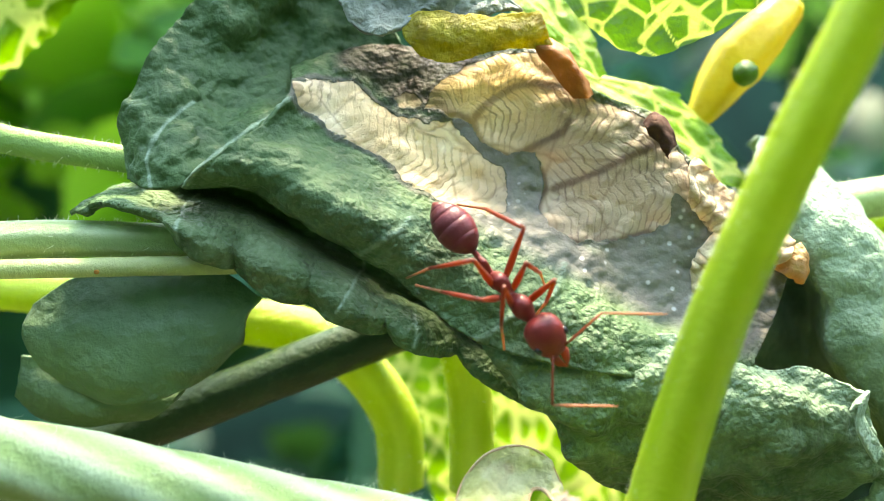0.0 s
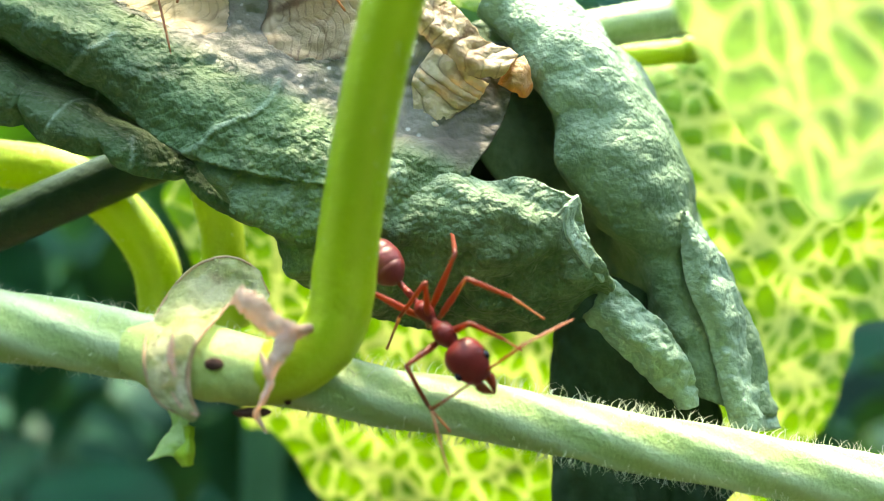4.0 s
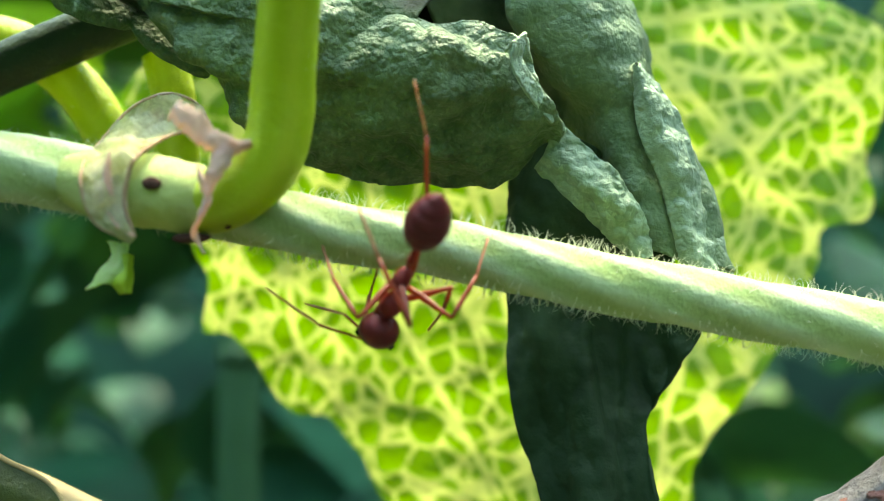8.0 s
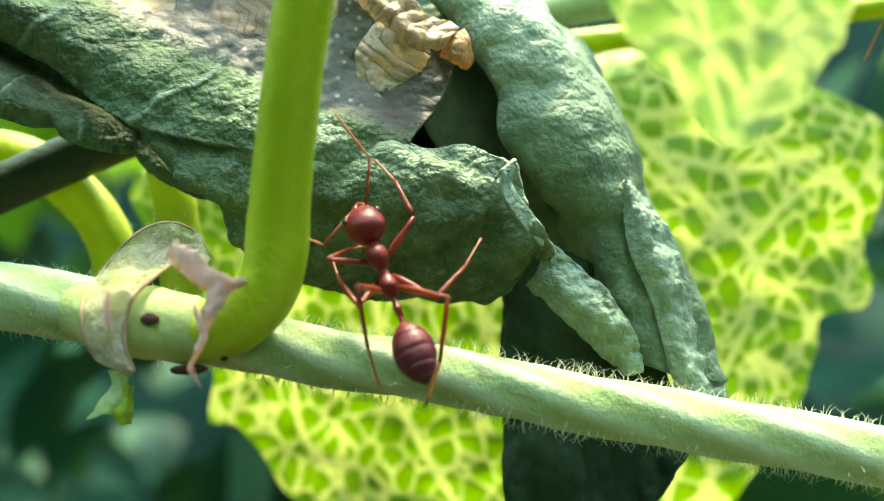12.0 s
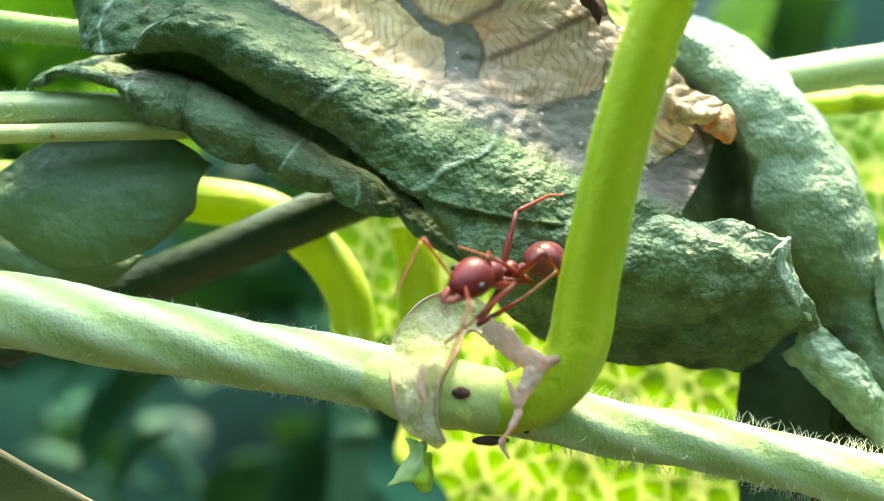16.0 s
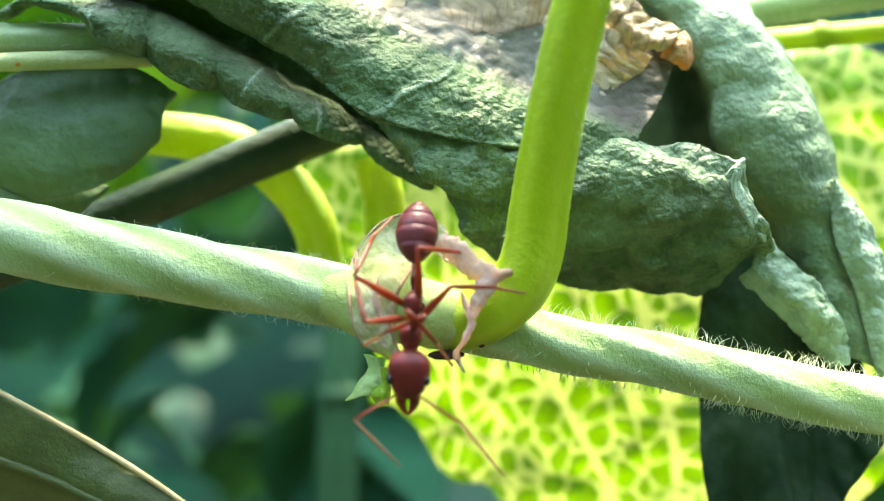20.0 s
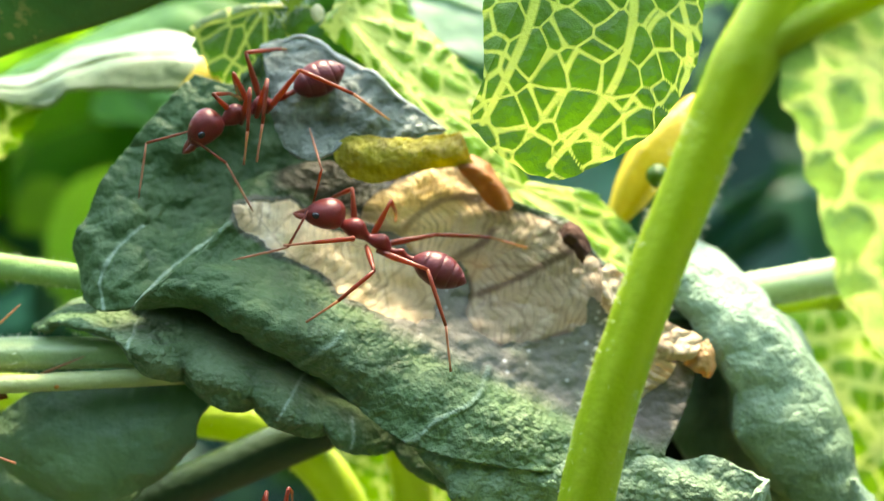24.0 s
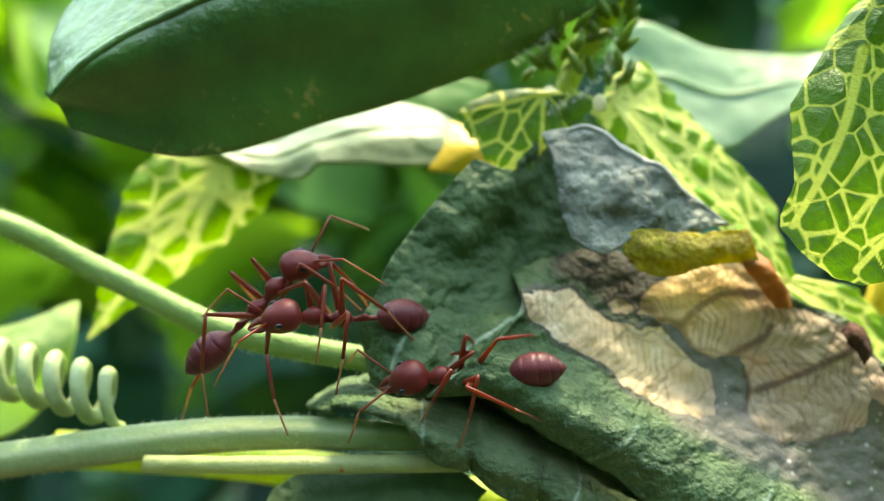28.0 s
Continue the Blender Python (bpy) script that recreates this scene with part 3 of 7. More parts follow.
    veins = np.minimum(veins, line_dist(g, [(1.3, 42.3, -3.6), (1.7, 42.2, -3.5), (2.2, 42.1, -3.15), (2.7, 42.1, -2.7), (3.45, 42.2, -2.35), (4.1, 42.3, -2.1), (4.7, 42.6, -1.6), (5.1, 43.4, -0.6)]))
    veins = np.minimum(veins, line_dist(g, [(-3.3, 42.0, -0.1), (-1.8, 41.8, 0.8), (-1.3, 42.0, 1.3)]))
    pale = np.clip(1.1 - veins / 0.07, 0, 0.55)
    g[..., 1] -= 0.16 * np.clip(1 - veins / 0.22, 0, 1).reshape(g.shape[:2])
    flat = g.reshape(-1, 3)
    seams = np.full(len(flat), 1e9)
    for line in ([(1.2, 5.6), (2.1, 6.5), (3.6, 7.3), (5.3, 7.2)],
                 [(-0.7, 6.1), (0.1, 6.0), (1.2, 5.7), (1.8, 4.7), (3.0, 4.1), (3.9, 4.5), (5.3, 5.2), (5.6, 5.7)],
                 [(4.9, 2.7), (6.8, 3.4), (8.0, 4.0), (9.7, 4.8)],
                 [(4.3, 3.5), (4.5, 2.7), (4.1, 1.8), (4.6, 0.9), (5.3, 0.4), (6.5, 0.2), (9.0, 0.8)]):
        q = resample([(x, 45.0, z) for x, z in line], 24)
        seams = np.minimum(seams, seg_dist(flat[:, [0, 2]], q[:, [0, 2]]))
    combs = np.full(len(flat), 1e9)
    comb = np.zeros(len(flat))
    for line in ([(-6.1, 6.6), (-4.4, 5.7), (-2.0, 4.4), (0.4, 3.2), (2.6, 2.3)],
                 [(-0.5, 6.2), (0.4, 7.2), (2.8, 8.2), (4.8, 8.2)],
                 [(1.4, 5.5), (2.8, 6.0), (5.3, 6.2), (7.7, 5.9)],
                 [(4.9, 2.7), (6.8, 3.4), (8.0, 4.0), (9.7, 4.8)],
                 [(5.0, 1.1), (7.7, 2.1), (9.9, 2.3), (12.4, 1.6)]):
        q = resample([(x, 45.0, z) for x, z in line], 80)[:, [0, 2]]
        arc = np.concatenate([[0], np.cumsum(np.linalg.norm(np.diff(q, axis=0), axis=1))])
        away = np.linalg.norm(flat[:, None, [0, 2]] - q[None], axis=2)
        near = away.argmin(1)
        off = away[np.arange(len(flat)), near]
        comb = np.where(off < combs, arc[near] + 0.55 * off, comb)
        combs = np.minimum(combs, off)
    ash = [(0.6, 44.0, 1.2), (-0.6, 44.0, 5.6), (0.6, 44.0, 6.4), (4.8, 44.0, 4.6), (5.2, 44.0, 1.4), (6.4, 44.0, 0.1), (9.0, 44.0, 1.8), (10.4, 44.0, 3.2), (12.4, 44.0, 1.6), (14.8, 44.0, -0.9), (14.5, 44.0, -3.5), (12.6, 44.0, -4.2), (9.0, 44.0, -3.0), (5.4, 44.0, -1.1)]
    # Outline of the shade cast by the upper scraps, put into the colour.
    shade_and_dark = [(-4.9, 46.0, 9.4), (-2.1, 46.0, 9.6), (1.2, 46.0, 9.6), (1.7, 46.0, 8.4), (-0.2, 46.0, 7.3), (0.7, 46.0, 5.8), (-0.6, 46.0, 6.2), (-2.4, 46.0, 6.7), (-3.5, 46.0, 7.6), (-4.6, 46.0, 7.9)]
    old = np.clip((flat[:, 0] - 1.5 + 0.5 * (6 - flat[:, 2])) / 4.0, 0, 1)
    shell("blade", g, 0.22, CURLED, leaf, attrs={"dead": 0.5 + dead * 0.6, "pale": pale, "seam": np.clip(1.5 - seams / 0.15, 0, 0.95), "old": old, "comb": comb, "gold": np.clip((flat[:, 2] - 5.4) / 1.6, 0, 1) * np.clip((flat[:, 0] + 0.8) / 0.8, 0, 1), "fresh_shade": np.clip((-2.0 - flat[:, 0]) / 3.0, 0, 1) * np.clip((flat[:, 2] - 2.2 - 0.3 * (flat[:, 0] + 8.0) * -1) / 1.5, 0, 1), "shade_and_dark": np.maximum(np.clip(0.5 + inside([(p[0], p[2]) for p in shade_and_dark], g[..., 0], g[..., 2]) * 1.5, 0, 1), np.clip(0.5 + inside([(11.9, -0.6), (13.2, -0.3), (15.2, -0.4), (15.0, -3.6), (12.8, -4.6), (11.6, -3.4)], g[..., 0], g[..., 2]), 0, 0.75)), "ash": np.clip(0.5 + inside([(p[0], p[2]) for p in ash], g[..., 0], g[..., 2]) * 1.2, 0, 1)})
    # front lobe that hangs from the crease and ends in a raised tip
    lobe = [
        [(0.4, 43.2, -2.7), (2.7, 42.8, -3.3), (5.3, 42.8, -3.3), (8.6, 42.9, -3.5), (11.9, 43.1, -4.2), (13.5, 43.0, -4.9), (15.3, 43.4, -4.9), (17.3, 42.2, -5.9)],
        [(1.3, 42.5, -3.6), (3.3, 41.9, -4.6), (5.6, 41.8, -4.8), (8.3, 41.9, -5.3), (11.3, 42.1, -5.7), (14.1, 42.0, -6.1), (16.1, 42.4, -7.0), (17.9, 42.6, -7.8)],
        [(2.2, 42.6, -4.8), (3.8, 42.0, -6.3), (5.8, 42.0, -6.7), (8.4, 42.2, -7.2), (11.7, 42.5, -7.8), (14.3, 42.6, -8.3), (16.7, 42.8, -8.8), (18.9, 43.0, -9.5)],
        [(5.1, 44.6, -7.8), (7.0, 44.6, -10.0), (9.3, 45.1, -11.0), (11.7, 45.6, -11.5), (14.2, 45.6, -11.6), (16.1, 45.4, -11.4), (17.6, 45.2, -10.7), (18.5, 44.8, -9.8)],
    ]
    g = crumple(crumple(crumple(loft(lobe, 220, 100), 0.4, 3.0, 13.0), 0.38, 1.6, 15.0, 2), 0.08, 0.7, 18.0, 5, (0.9, 1, 1.15))
    tip = np.linspace(0, 1, 221)[None] ** 40 * (1 - np.linspace(0, 1, 101)[:, None])
    # Besides the pale tip, highlights along the lobe's top are put into the colour.
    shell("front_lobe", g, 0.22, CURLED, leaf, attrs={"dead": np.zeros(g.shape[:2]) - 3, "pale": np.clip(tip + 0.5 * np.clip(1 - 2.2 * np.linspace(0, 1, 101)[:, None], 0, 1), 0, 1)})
    # lower layer tucked under the ridge
    under = [
        [(-16.1, 46.5, 2.1), (-14.8, 46.5, 2.8), (-12.4, 46.0, 3.6), (-9.2, 43.8, 5.0), (-6.9, 44.5, 4.8), (-4.1, 45.3, 3.6), (-1.6, 45.6, 2.1), (1.9, 45.8, 0.1), (4.4, 45.7, -1.9)],
        [(-16.4, 45.5, 1.7), (-14.6, 45.0, 2.4), (-12.2, 45.0, 2.5), (-9.7, 47.6, 2.6), (-7.4, 47.6, 1.5), (-4.8, 46.8, 0.1), (-2.2, 46.2, -1.5), (1.7, 45.8, -4.0), (4.5, 45.6, -5.8)],
        [(-15.7, 44.1, 1.6), (-14.2, 43.4, 2.0), (-11.5, 43.1, 1.7), (-8.8, 43.2, 1.5), (-6.7, 43.4, 0.4), (-4.6, 43.6, -0.7), (-2.2, 43.8, -2.1), (0.9, 44.7, -3.8), (4.1, 44.9, -6.2)],
        [(-15.4, 43.8, 1.5), (-13.7, 43.1, 1.9), (-10.8, 41.8, 0.9), (-8.5, 41.9, -0.0), (-6.5, 42.1, -0.8), (-4.5, 42.3, -1.9), (-2.2, 42.6, -3.2), (0.6, 44.1, -4.6), (3.9, 44.5, -6.6)],
        [(-15.2, 44.1, 1.4), (-13.4, 43.5, 1.8), (-10.8, 42.4, 0.2), (-8.6, 42.5, -1.2), (-6.6, 42.7, -2.2), (-4.2, 42.9, -3.1), (-1.6, 43.1, -4.2), (0.5, 44.4, -4.9), (3.7, 44.7, -6.9)],
    ]
    g = loft(under, 240, 80)
    u, v = np.linspace(0, 1, g.shape[1])[None], np.linspace(0, 1, g.shape[0])[:, None]
    pleat = np.abs(np.sin(math.pi * (6.2 * u + 0.12 - 0.35 * v)))
    deep = np.clip((v - 0.3) / 0.4, 0, 1)
    g[..., 1] += 0.55 * deep * (1 - pleat ** 0.7)
    g[..., 2] += 0.5 * np.clip((v - 0.7) / 0.3, 0, 1) * (1 - pleat ** 0.7)
    g = crumple(crumple(g, 0.22, 2.4, 23.0), 0.08, 0.7, 28.0, 5, (0.9, 1, 1.15))
    rib = line_dist(g, [(-10.9, 43.5, 2.4), (-10.8, 42.6, 1.5), (-10.7, 42.4, 0.5)])
    rib = np.minimum(rib, line_dist(g, [(-3.5, 43.5, -0.5), (-3.7, 43.0, -1.4), (-4.3, 43.0, -2.5)]))
    rib = np.minimum(rib, line_dist(g, [(-1.2, 44.0, -2.8), (-1.1, 44.0, -3.5), (-1.2, 44.0, -4.0)]))
    shell("under_fold", g, 0.2, CURLED, leaf, attrs={"dead": np.zeros(g.shape[:2]) - 3, "pale": np.clip(1.05 - rib / 0.09, 0, 1)})
    # crumpled lobe at the stalk end
    heel = [
        [(-8.5, 46.0, 13.6), (-10.2, 45.5, 11.7), (-12.2, 44.5, 9.0), (-13.3, 44.0, 6.6), (-13.7, 44.0, 5.1), (-13.2, 43.5, 3.0)],
        [(-6.6, 46.5, 13.1), (-8.6, 45.5, 10.6), (-10.8, 44.6, 8.2), (-11.7, 43.4, 6.1), (-12.2, 43.0, 4.3), (-11.9, 42.8, 2.5)],
        [(-5.5, 47.0, 14.6), (-7.2, 46.5, 10.9), (-8.9, 45.6, 8.2), (-10.3, 44.4, 6.3), (-10.4, 43.0, 5.0), (-10.8, 42.4, 2.5)],
        [(-5.0, 47.5, 14.9), (-5.4, 47.2, 11.0), (-6.7, 46.5, 8.2), (-8.3, 45.0, 6.3), (-9.0, 43.6, 5.2), (-10.3, 42.3, 2.7)],
        [(-3.4, 48.0, 15.3), (-2.6, 47.6, 11.0), (-1.8, 47.0, 8.7), (-5.7, 45.4, 6.8), (-6.9, 43.4, 5.7), (-9.5, 42.2, 3.2)],
    ]
    g = crumple(crumple(loft(heel, 130, 100), 0.5, 2.6, 33.0), 0.12, 0.8, 38.0)
    rib = np.minimum(line_dist(g, [(-11.9, 42.7, 2.5), (-12.1, 43.0, 4.0), (-11.5, 43.2, 5.3), (-10.6, 44.2, 6.3)]),
                     line_dist(g, [(-10.6, 42.3, 2.6), (-9.1, 42.8, 4.3), (-6.8, 43.4, 5.9)]))
    shell("heel_lobe", g, 0.22, CURLED, leaf, attrs={"dead": np.zeros(g.shape[:2]) - 3, "fresh_shade": np.ones(g.shape[:2]), "pale": np.clip(1 - rib / 0.12, 0, 0.7)})
    # far side draped over to the right and down
    drape = [
        # The first rail is an unseen roof, added to keep light out of the gap.
        [(15.7, 53.0, 5.5), (19.1, 53.0, 3.2), (21.9, 53.0, 0.2), (23.7, 52.5, -3.3), (24.4, 51.5, -7.5), (24.8, 51.0, -8.4), (25.9, 50.5, -11.5), (27.3, 50.0, -15.9)],
        [(14.5, 47.0, 5.0), (17.8, 47.0, 3.0), (20.3, 47.0, 0.4), (22.1, 46.8, -2.9), (23.0, 46.4, -6.8), (24.2, 46.3, -8.8), (25.2, 46.2, -11.6), (26.4, 45.6, -15.6)],
        [(13.9, 45.8, 3.9), (16.7, 45.4, 1.7), (18.7, 45.0, -0.5), (20.2, 44.9, -3.5), (21.1, 45.0, -6.7), (22.6, 45.4, -9.1), (23.5, 45.2, -11.8), (24.6, 45.0, -15.3)],
        [(13.7, 46.6, 2.7), (15.6, 45.8, 0.4), (16.6, 45.2, -1.8), (17.1, 45.2, -4.2), (19.0, 45.4, -6.6), (20.7, 45.8, -8.5), (21.6, 45.4, -11.3), (22.7, 45.4, -14.5)],
        [(14.5, 50.2, 3.1), (16.9, 50.4, 0.4), (17.8, 50.4, -1.9), (18.0, 50.2, -4.6), (19.5, 49.6, -7.2), (19.7, 49.4, -8.0), (20.6, 49.0, -10.8), (21.9, 49.0, -14.0)],
        [(11.9, 50.0, 2.3), (12.8, 49.0, -0.7), (13.5, 48.4, -3.3), (15.1, 49.6, -5.7), (17.2, 52.0, -8.2), (18.0, 51.8, -7.7), (18.8, 51.6, -10.5), (20.3, 51.4, -13.9)],
    ]
    g = crumple(crumple(loft(drape, 180, 110), 0.45, 3.2, 43.0, 3), 0.035, 0.7, 48.0, 4)
    # Paler towards the top: light on the shoulder is put into the colour.
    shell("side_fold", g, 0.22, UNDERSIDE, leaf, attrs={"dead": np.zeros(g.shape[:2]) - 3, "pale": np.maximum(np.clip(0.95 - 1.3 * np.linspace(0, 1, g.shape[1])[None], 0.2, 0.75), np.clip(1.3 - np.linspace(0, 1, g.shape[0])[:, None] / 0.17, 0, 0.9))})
    # Dark backing sheet added behind the gap, roofed over to block light.
    backing = [
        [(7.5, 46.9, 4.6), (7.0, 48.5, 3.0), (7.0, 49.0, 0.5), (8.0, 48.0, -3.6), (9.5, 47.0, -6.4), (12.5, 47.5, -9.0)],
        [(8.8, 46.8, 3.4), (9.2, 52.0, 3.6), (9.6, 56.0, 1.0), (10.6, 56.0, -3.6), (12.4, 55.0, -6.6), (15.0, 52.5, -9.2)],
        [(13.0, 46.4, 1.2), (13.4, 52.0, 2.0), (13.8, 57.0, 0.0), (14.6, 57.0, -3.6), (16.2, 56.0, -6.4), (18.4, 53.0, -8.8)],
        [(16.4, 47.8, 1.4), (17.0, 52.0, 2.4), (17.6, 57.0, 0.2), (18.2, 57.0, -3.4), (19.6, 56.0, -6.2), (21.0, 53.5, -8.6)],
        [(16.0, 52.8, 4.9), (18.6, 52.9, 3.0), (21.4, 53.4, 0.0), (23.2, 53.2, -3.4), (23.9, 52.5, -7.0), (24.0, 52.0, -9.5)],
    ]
    g = crumple(loft(backing, 70, 60), 0.2, 2.6, 203.0)
    shell("shade_backing", g, 0.2, TAIL, leaf, attrs={"dead": np.zeros(g.shape[:2]) - 3, "pale": np.zeros(g.shape[:2])})
    strip = [
        [(22.3, 45.3, -6.5), (22.3, 45.0, -9.2), (23.1, 44.9, -11.5), (23.6, 44.9, -13.5), (24.2, 44.9, -16.0)],
        [(22.3, 45.0, -6.5), (23.1, 44.7, -9.0), (23.8, 44.7, -11.3), (24.3, 44.7, -13.5), (25.1, 44.7, -16.1)],
        [(22.5, 45.3, -6.5), (24.2, 45.7, -8.7), (24.7, 45.6, -10.3), (25.5, 45.8, -12.6), (26.6, 46.0, -16.3)],
    ]
    g = crumple(crumple(loft(strip, 100, 40), 0.25, 2.2, 143.0), 0.1, 0.7, 148.0, 5)
    shell("folded_strip", g, 0.2, UNDERSIDE, leaf, "pale folded strip of the leaf's far side", {"dead": np.zeros(g.shape[:2]) - 3, "pale": np.full(g.shape[:2], 0.75)})
    roll = [
        [(18.6, 44.6, -9.2), (19.9, 44.2, -10.1), (21.3, 44.0, -11.6), (22.3, 44.2, -13.3), (22.6, 44.6, -14.8)],
        [(18.1, 43.8, -10.4), (19.3, 43.4, -11.4), (20.7, 43.4, -12.6), (21.7, 43.8, -13.5), (22.1, 44.2, -14.9)],
        [(17.7, 44.6, -11.0), (19.0, 44.4, -12.0), (20.1, 44.4, -13.2), (21.1, 44.6, -14.1), (21.9, 45.0, -14.9)],
    ]
    g = crumple(crumple(loft(roll, 90, 50), 0.35, 1.8, 53.0), 0.14, 0.7, 58.0)
    shell("rolled_edge", g, 0.22, UNDERSIDE, leaf, attrs={"dead": np.zeros(g.shape[:2]) - 3, "pale": np.full(g.shape[:2], 0.7)})
    # long dark end that hangs below the vine, its shade put into the skin colour
    tail = [
        [(17.2, 47.5, -9.2), (16.7, 48.0, -13.9), (16.6, 47.5, -18.5), (17.0, 46.5, -22.8), (17.8, 45.5, -26.2), (17.1, 45.0, -27.6), (17.7, 44.6, -29.3)],
        [(19.6, 47.0, -9.4), (19.6, 46.6, -14.9), (19.7, 46.0, -18.7), (19.9, 45.2, -22.4), (19.9, 44.6, -25.2), (19.4, 44.4, -27.6), (18.4, 44.4, -29.2)],
        [(21.6, 47.2, -10.9), (22.2, 47.4, -15.4), (22.2, 47.0, -18.8), (21.4, 46.0, -22.0), (21.4, 45.2, -24.9), (21.3, 44.8, -26.7), (19.6, 44.6, -28.9)],
        [(23.2, 46.8, -12.1), (24.3, 46.5, -16.1), (25.0, 46.0, -18.4), (22.4, 45.6, -21.5), (22.5, 45.0, -24.4), (22.8, 44.8, -26.3), (20.6, 44.6, -28.6)],
    ]
    g = crumple(crumple(loft(tail, 140, 70), 0.9, 2.8, 63.0, 3, (1.0, 1.0, 0.35)), 0.09, 0.8, 68.0, 3)
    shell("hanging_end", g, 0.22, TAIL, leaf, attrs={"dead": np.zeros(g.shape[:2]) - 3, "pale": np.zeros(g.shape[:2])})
    # dry scraps along the back edge
    grey = [
        [(-5.3, 45.9, 14.9), (-4.1, 45.6, 15.0), (-2.8, 45.4, 15.0), (-1.4, 45.2, 14.1), (0.1, 45.0, 13.1), (1.1, 45.0, 12.2), (3.6, 45.0, 10.6)],
        [(-4.8, 44.9, 13.4), (-3.8, 44.5, 13.0), (-2.6, 44.3, 12.4), (-1.4, 44.3, 11.9), (-0.2, 44.4, 11.4), (0.9, 44.5, 11.1), (2.6, 44.7, 10.4)],
        [(-4.3, 44.4, 10.7), (-3.8, 44.0, 9.6), (-2.6, 43.8, 9.0), (-1.6, 43.8, 9.5), (-0.8, 44.0, 10.3), (0.1, 44.3, 9.9), (1.6, 44.6, 9.9)],
    ]
    g = crumple(crumple(loft(grey, 120, 80), 0.45, 1.9, 73.0, 3), 0.1, 0.5, 77.0, 4)
    shell("grey_scrap", g, 0.2, GREY, leaf, "grey-green dry scrap of leaf with a lobed edge")
    tube("pale_rim", [tuple(p - np.array([0, 0.1, 0])) for p in g[0, ::8]], [0.05, 0.1, 0.16, 0.18, 0.14, 0.1, 0.05], ASH_RIM, leaf, 60, 8, "whitish dry rim of the scrap", wobble=0.3)
    olive = [
        [(-1.7, 44.2, 9.8), (-0.7, 44.0, 10.2), (1.4, 44.2, 10.0), (4.2, 44.6, 10.3)],
        [(-1.6, 43.8, 9.0), (-0.0, 43.6, 9.0), (1.8, 43.8, 9.3), (4.5, 44.4, 9.4)],
        [(-0.9, 44.0, 8.3), (0.3, 44.0, 8.0), (2.4, 44.2, 8.6), (4.8, 44.6, 8.7)],
    ]
    g = crumple(loft(olive, 80, 40), 0.2, 1.0, 83.0, 5)
    shell("olive_scrap", g, 0.18, OLIVE, leaf, "yellow-olive translucent scrap of leaf")
    rust = [
        [(3.9, 45.2, 9.4), (5.0, 45.4, 9.2), (6.0, 45.6, 8.2), (6.7, 45.6, 6.9)],
        [(3.9, 44.4, 8.9), (4.9, 44.3, 8.5), (5.7, 44.4, 7.7), (6.3, 44.8, 6.6)],
        [(4.2, 44.7, 8.4), (4.7, 44.8, 7.9), (5.2, 44.9, 7.2), (5.7, 45.0, 6.6)],
    ]
    shell("rust_scrap", crumple(loft(rust, 60, 24), 0.16, 1.3, 93.0, 3), 0.08, BROWN, leaf, "rust-brown curled scrap of leaf")
    curl = [
        [(10.95, 44.6, 4.09), (11.92, 44.6, 3.05), (12.94, 44.6, 2.11), (14.1, 44.6, 0.92), (15.2, 44.6, 0.43)],
        [(10.47, 44.2, 3.5), (11.42, 44.2, 2.34), (12.43, 44.2, 1.39), (13.59, 44.2, 0.53), (14.96, 44.2, 0.05)],
        [(10.47, 43.8, 2.72), (11.19, 43.8, 1.96), (12.19, 43.8, 1.01), (13.38, 43.8, -0.1), (14.75, 43.9, -0.24)],
        [(10.42, 44.2, 2.06), (11.0, 44.2, 1.34), (11.98, 44.2, 0.46), (13.11, 44.2, -0.52), (14.45, 44.2, -0.57)],
    ]
    flap = [
        [(11.62, 44.3, 0.87), (10.71, 44.3, -0.47), (10.67, 44.3, -1.71), (10.69, 44.1, -3.2)],
        [(12.35, 44.05, 0.17), (11.58, 44.05, -0.8), (11.42, 44.05, -1.9), (11.25, 43.9, -3.38)],
        [(13.07, 44.2, -0.45), (12.67, 44.2, -1.18), (12.08, 44.2, -1.9), (11.69, 44.1, -3.25)],
        [(13.92, 44.4, -0.77), (13.4, 44.4, -1.54), (12.46, 44.4, -2.01), (12.12, 44.3, -2.62)],
    ]
    for name, rails, pitch, lean, age, label, k in (("tan_curl", curl, 0.42, 0.15, 0.6, "pleated tan dry curl of leaf edge", 103.0),
                                                    ("papery_flap", flap, 0.3, -0.35, 0.6, "greyish pink papery flap with dark pleats", 113.0)):
        g = crumple(loft(rails, 110, 60), 0.2, 1.3, k, 3)
        along = np.cumsum(np.r_[0, np.linalg.norm(np.diff(g[30], axis=0), axis=1)])[None] + lean * np.linspace(0, 3, 61)[:, None]
        along = along + 0.25 * np.sin(3.0 * g[..., 2] + g[..., 0])
        fold = np.abs(np.sin(math.pi * along / pitch / 2))
        edge = np.linspace(-1, 1, 61)[:, None] ** 8
        g[..., 1] -= 0.14 * fold
        g[..., 2] += 0.12 * edge * (fold - 0.5) * np.sign(np.linspace(-1, 1, 61))[:, None]
        g = crumple(g, 0.05, 0.3, k + 4)
        shell(name, g, 0.08, CURLED, leaf, label, {"dead": np.full(g.shape[:2], 2.0), "seam": np.clip(0.7 - 2.2 * fold, 0, 0.7), "comb": 0.3 * along, "old": np.full(g.shape[:2], age)})
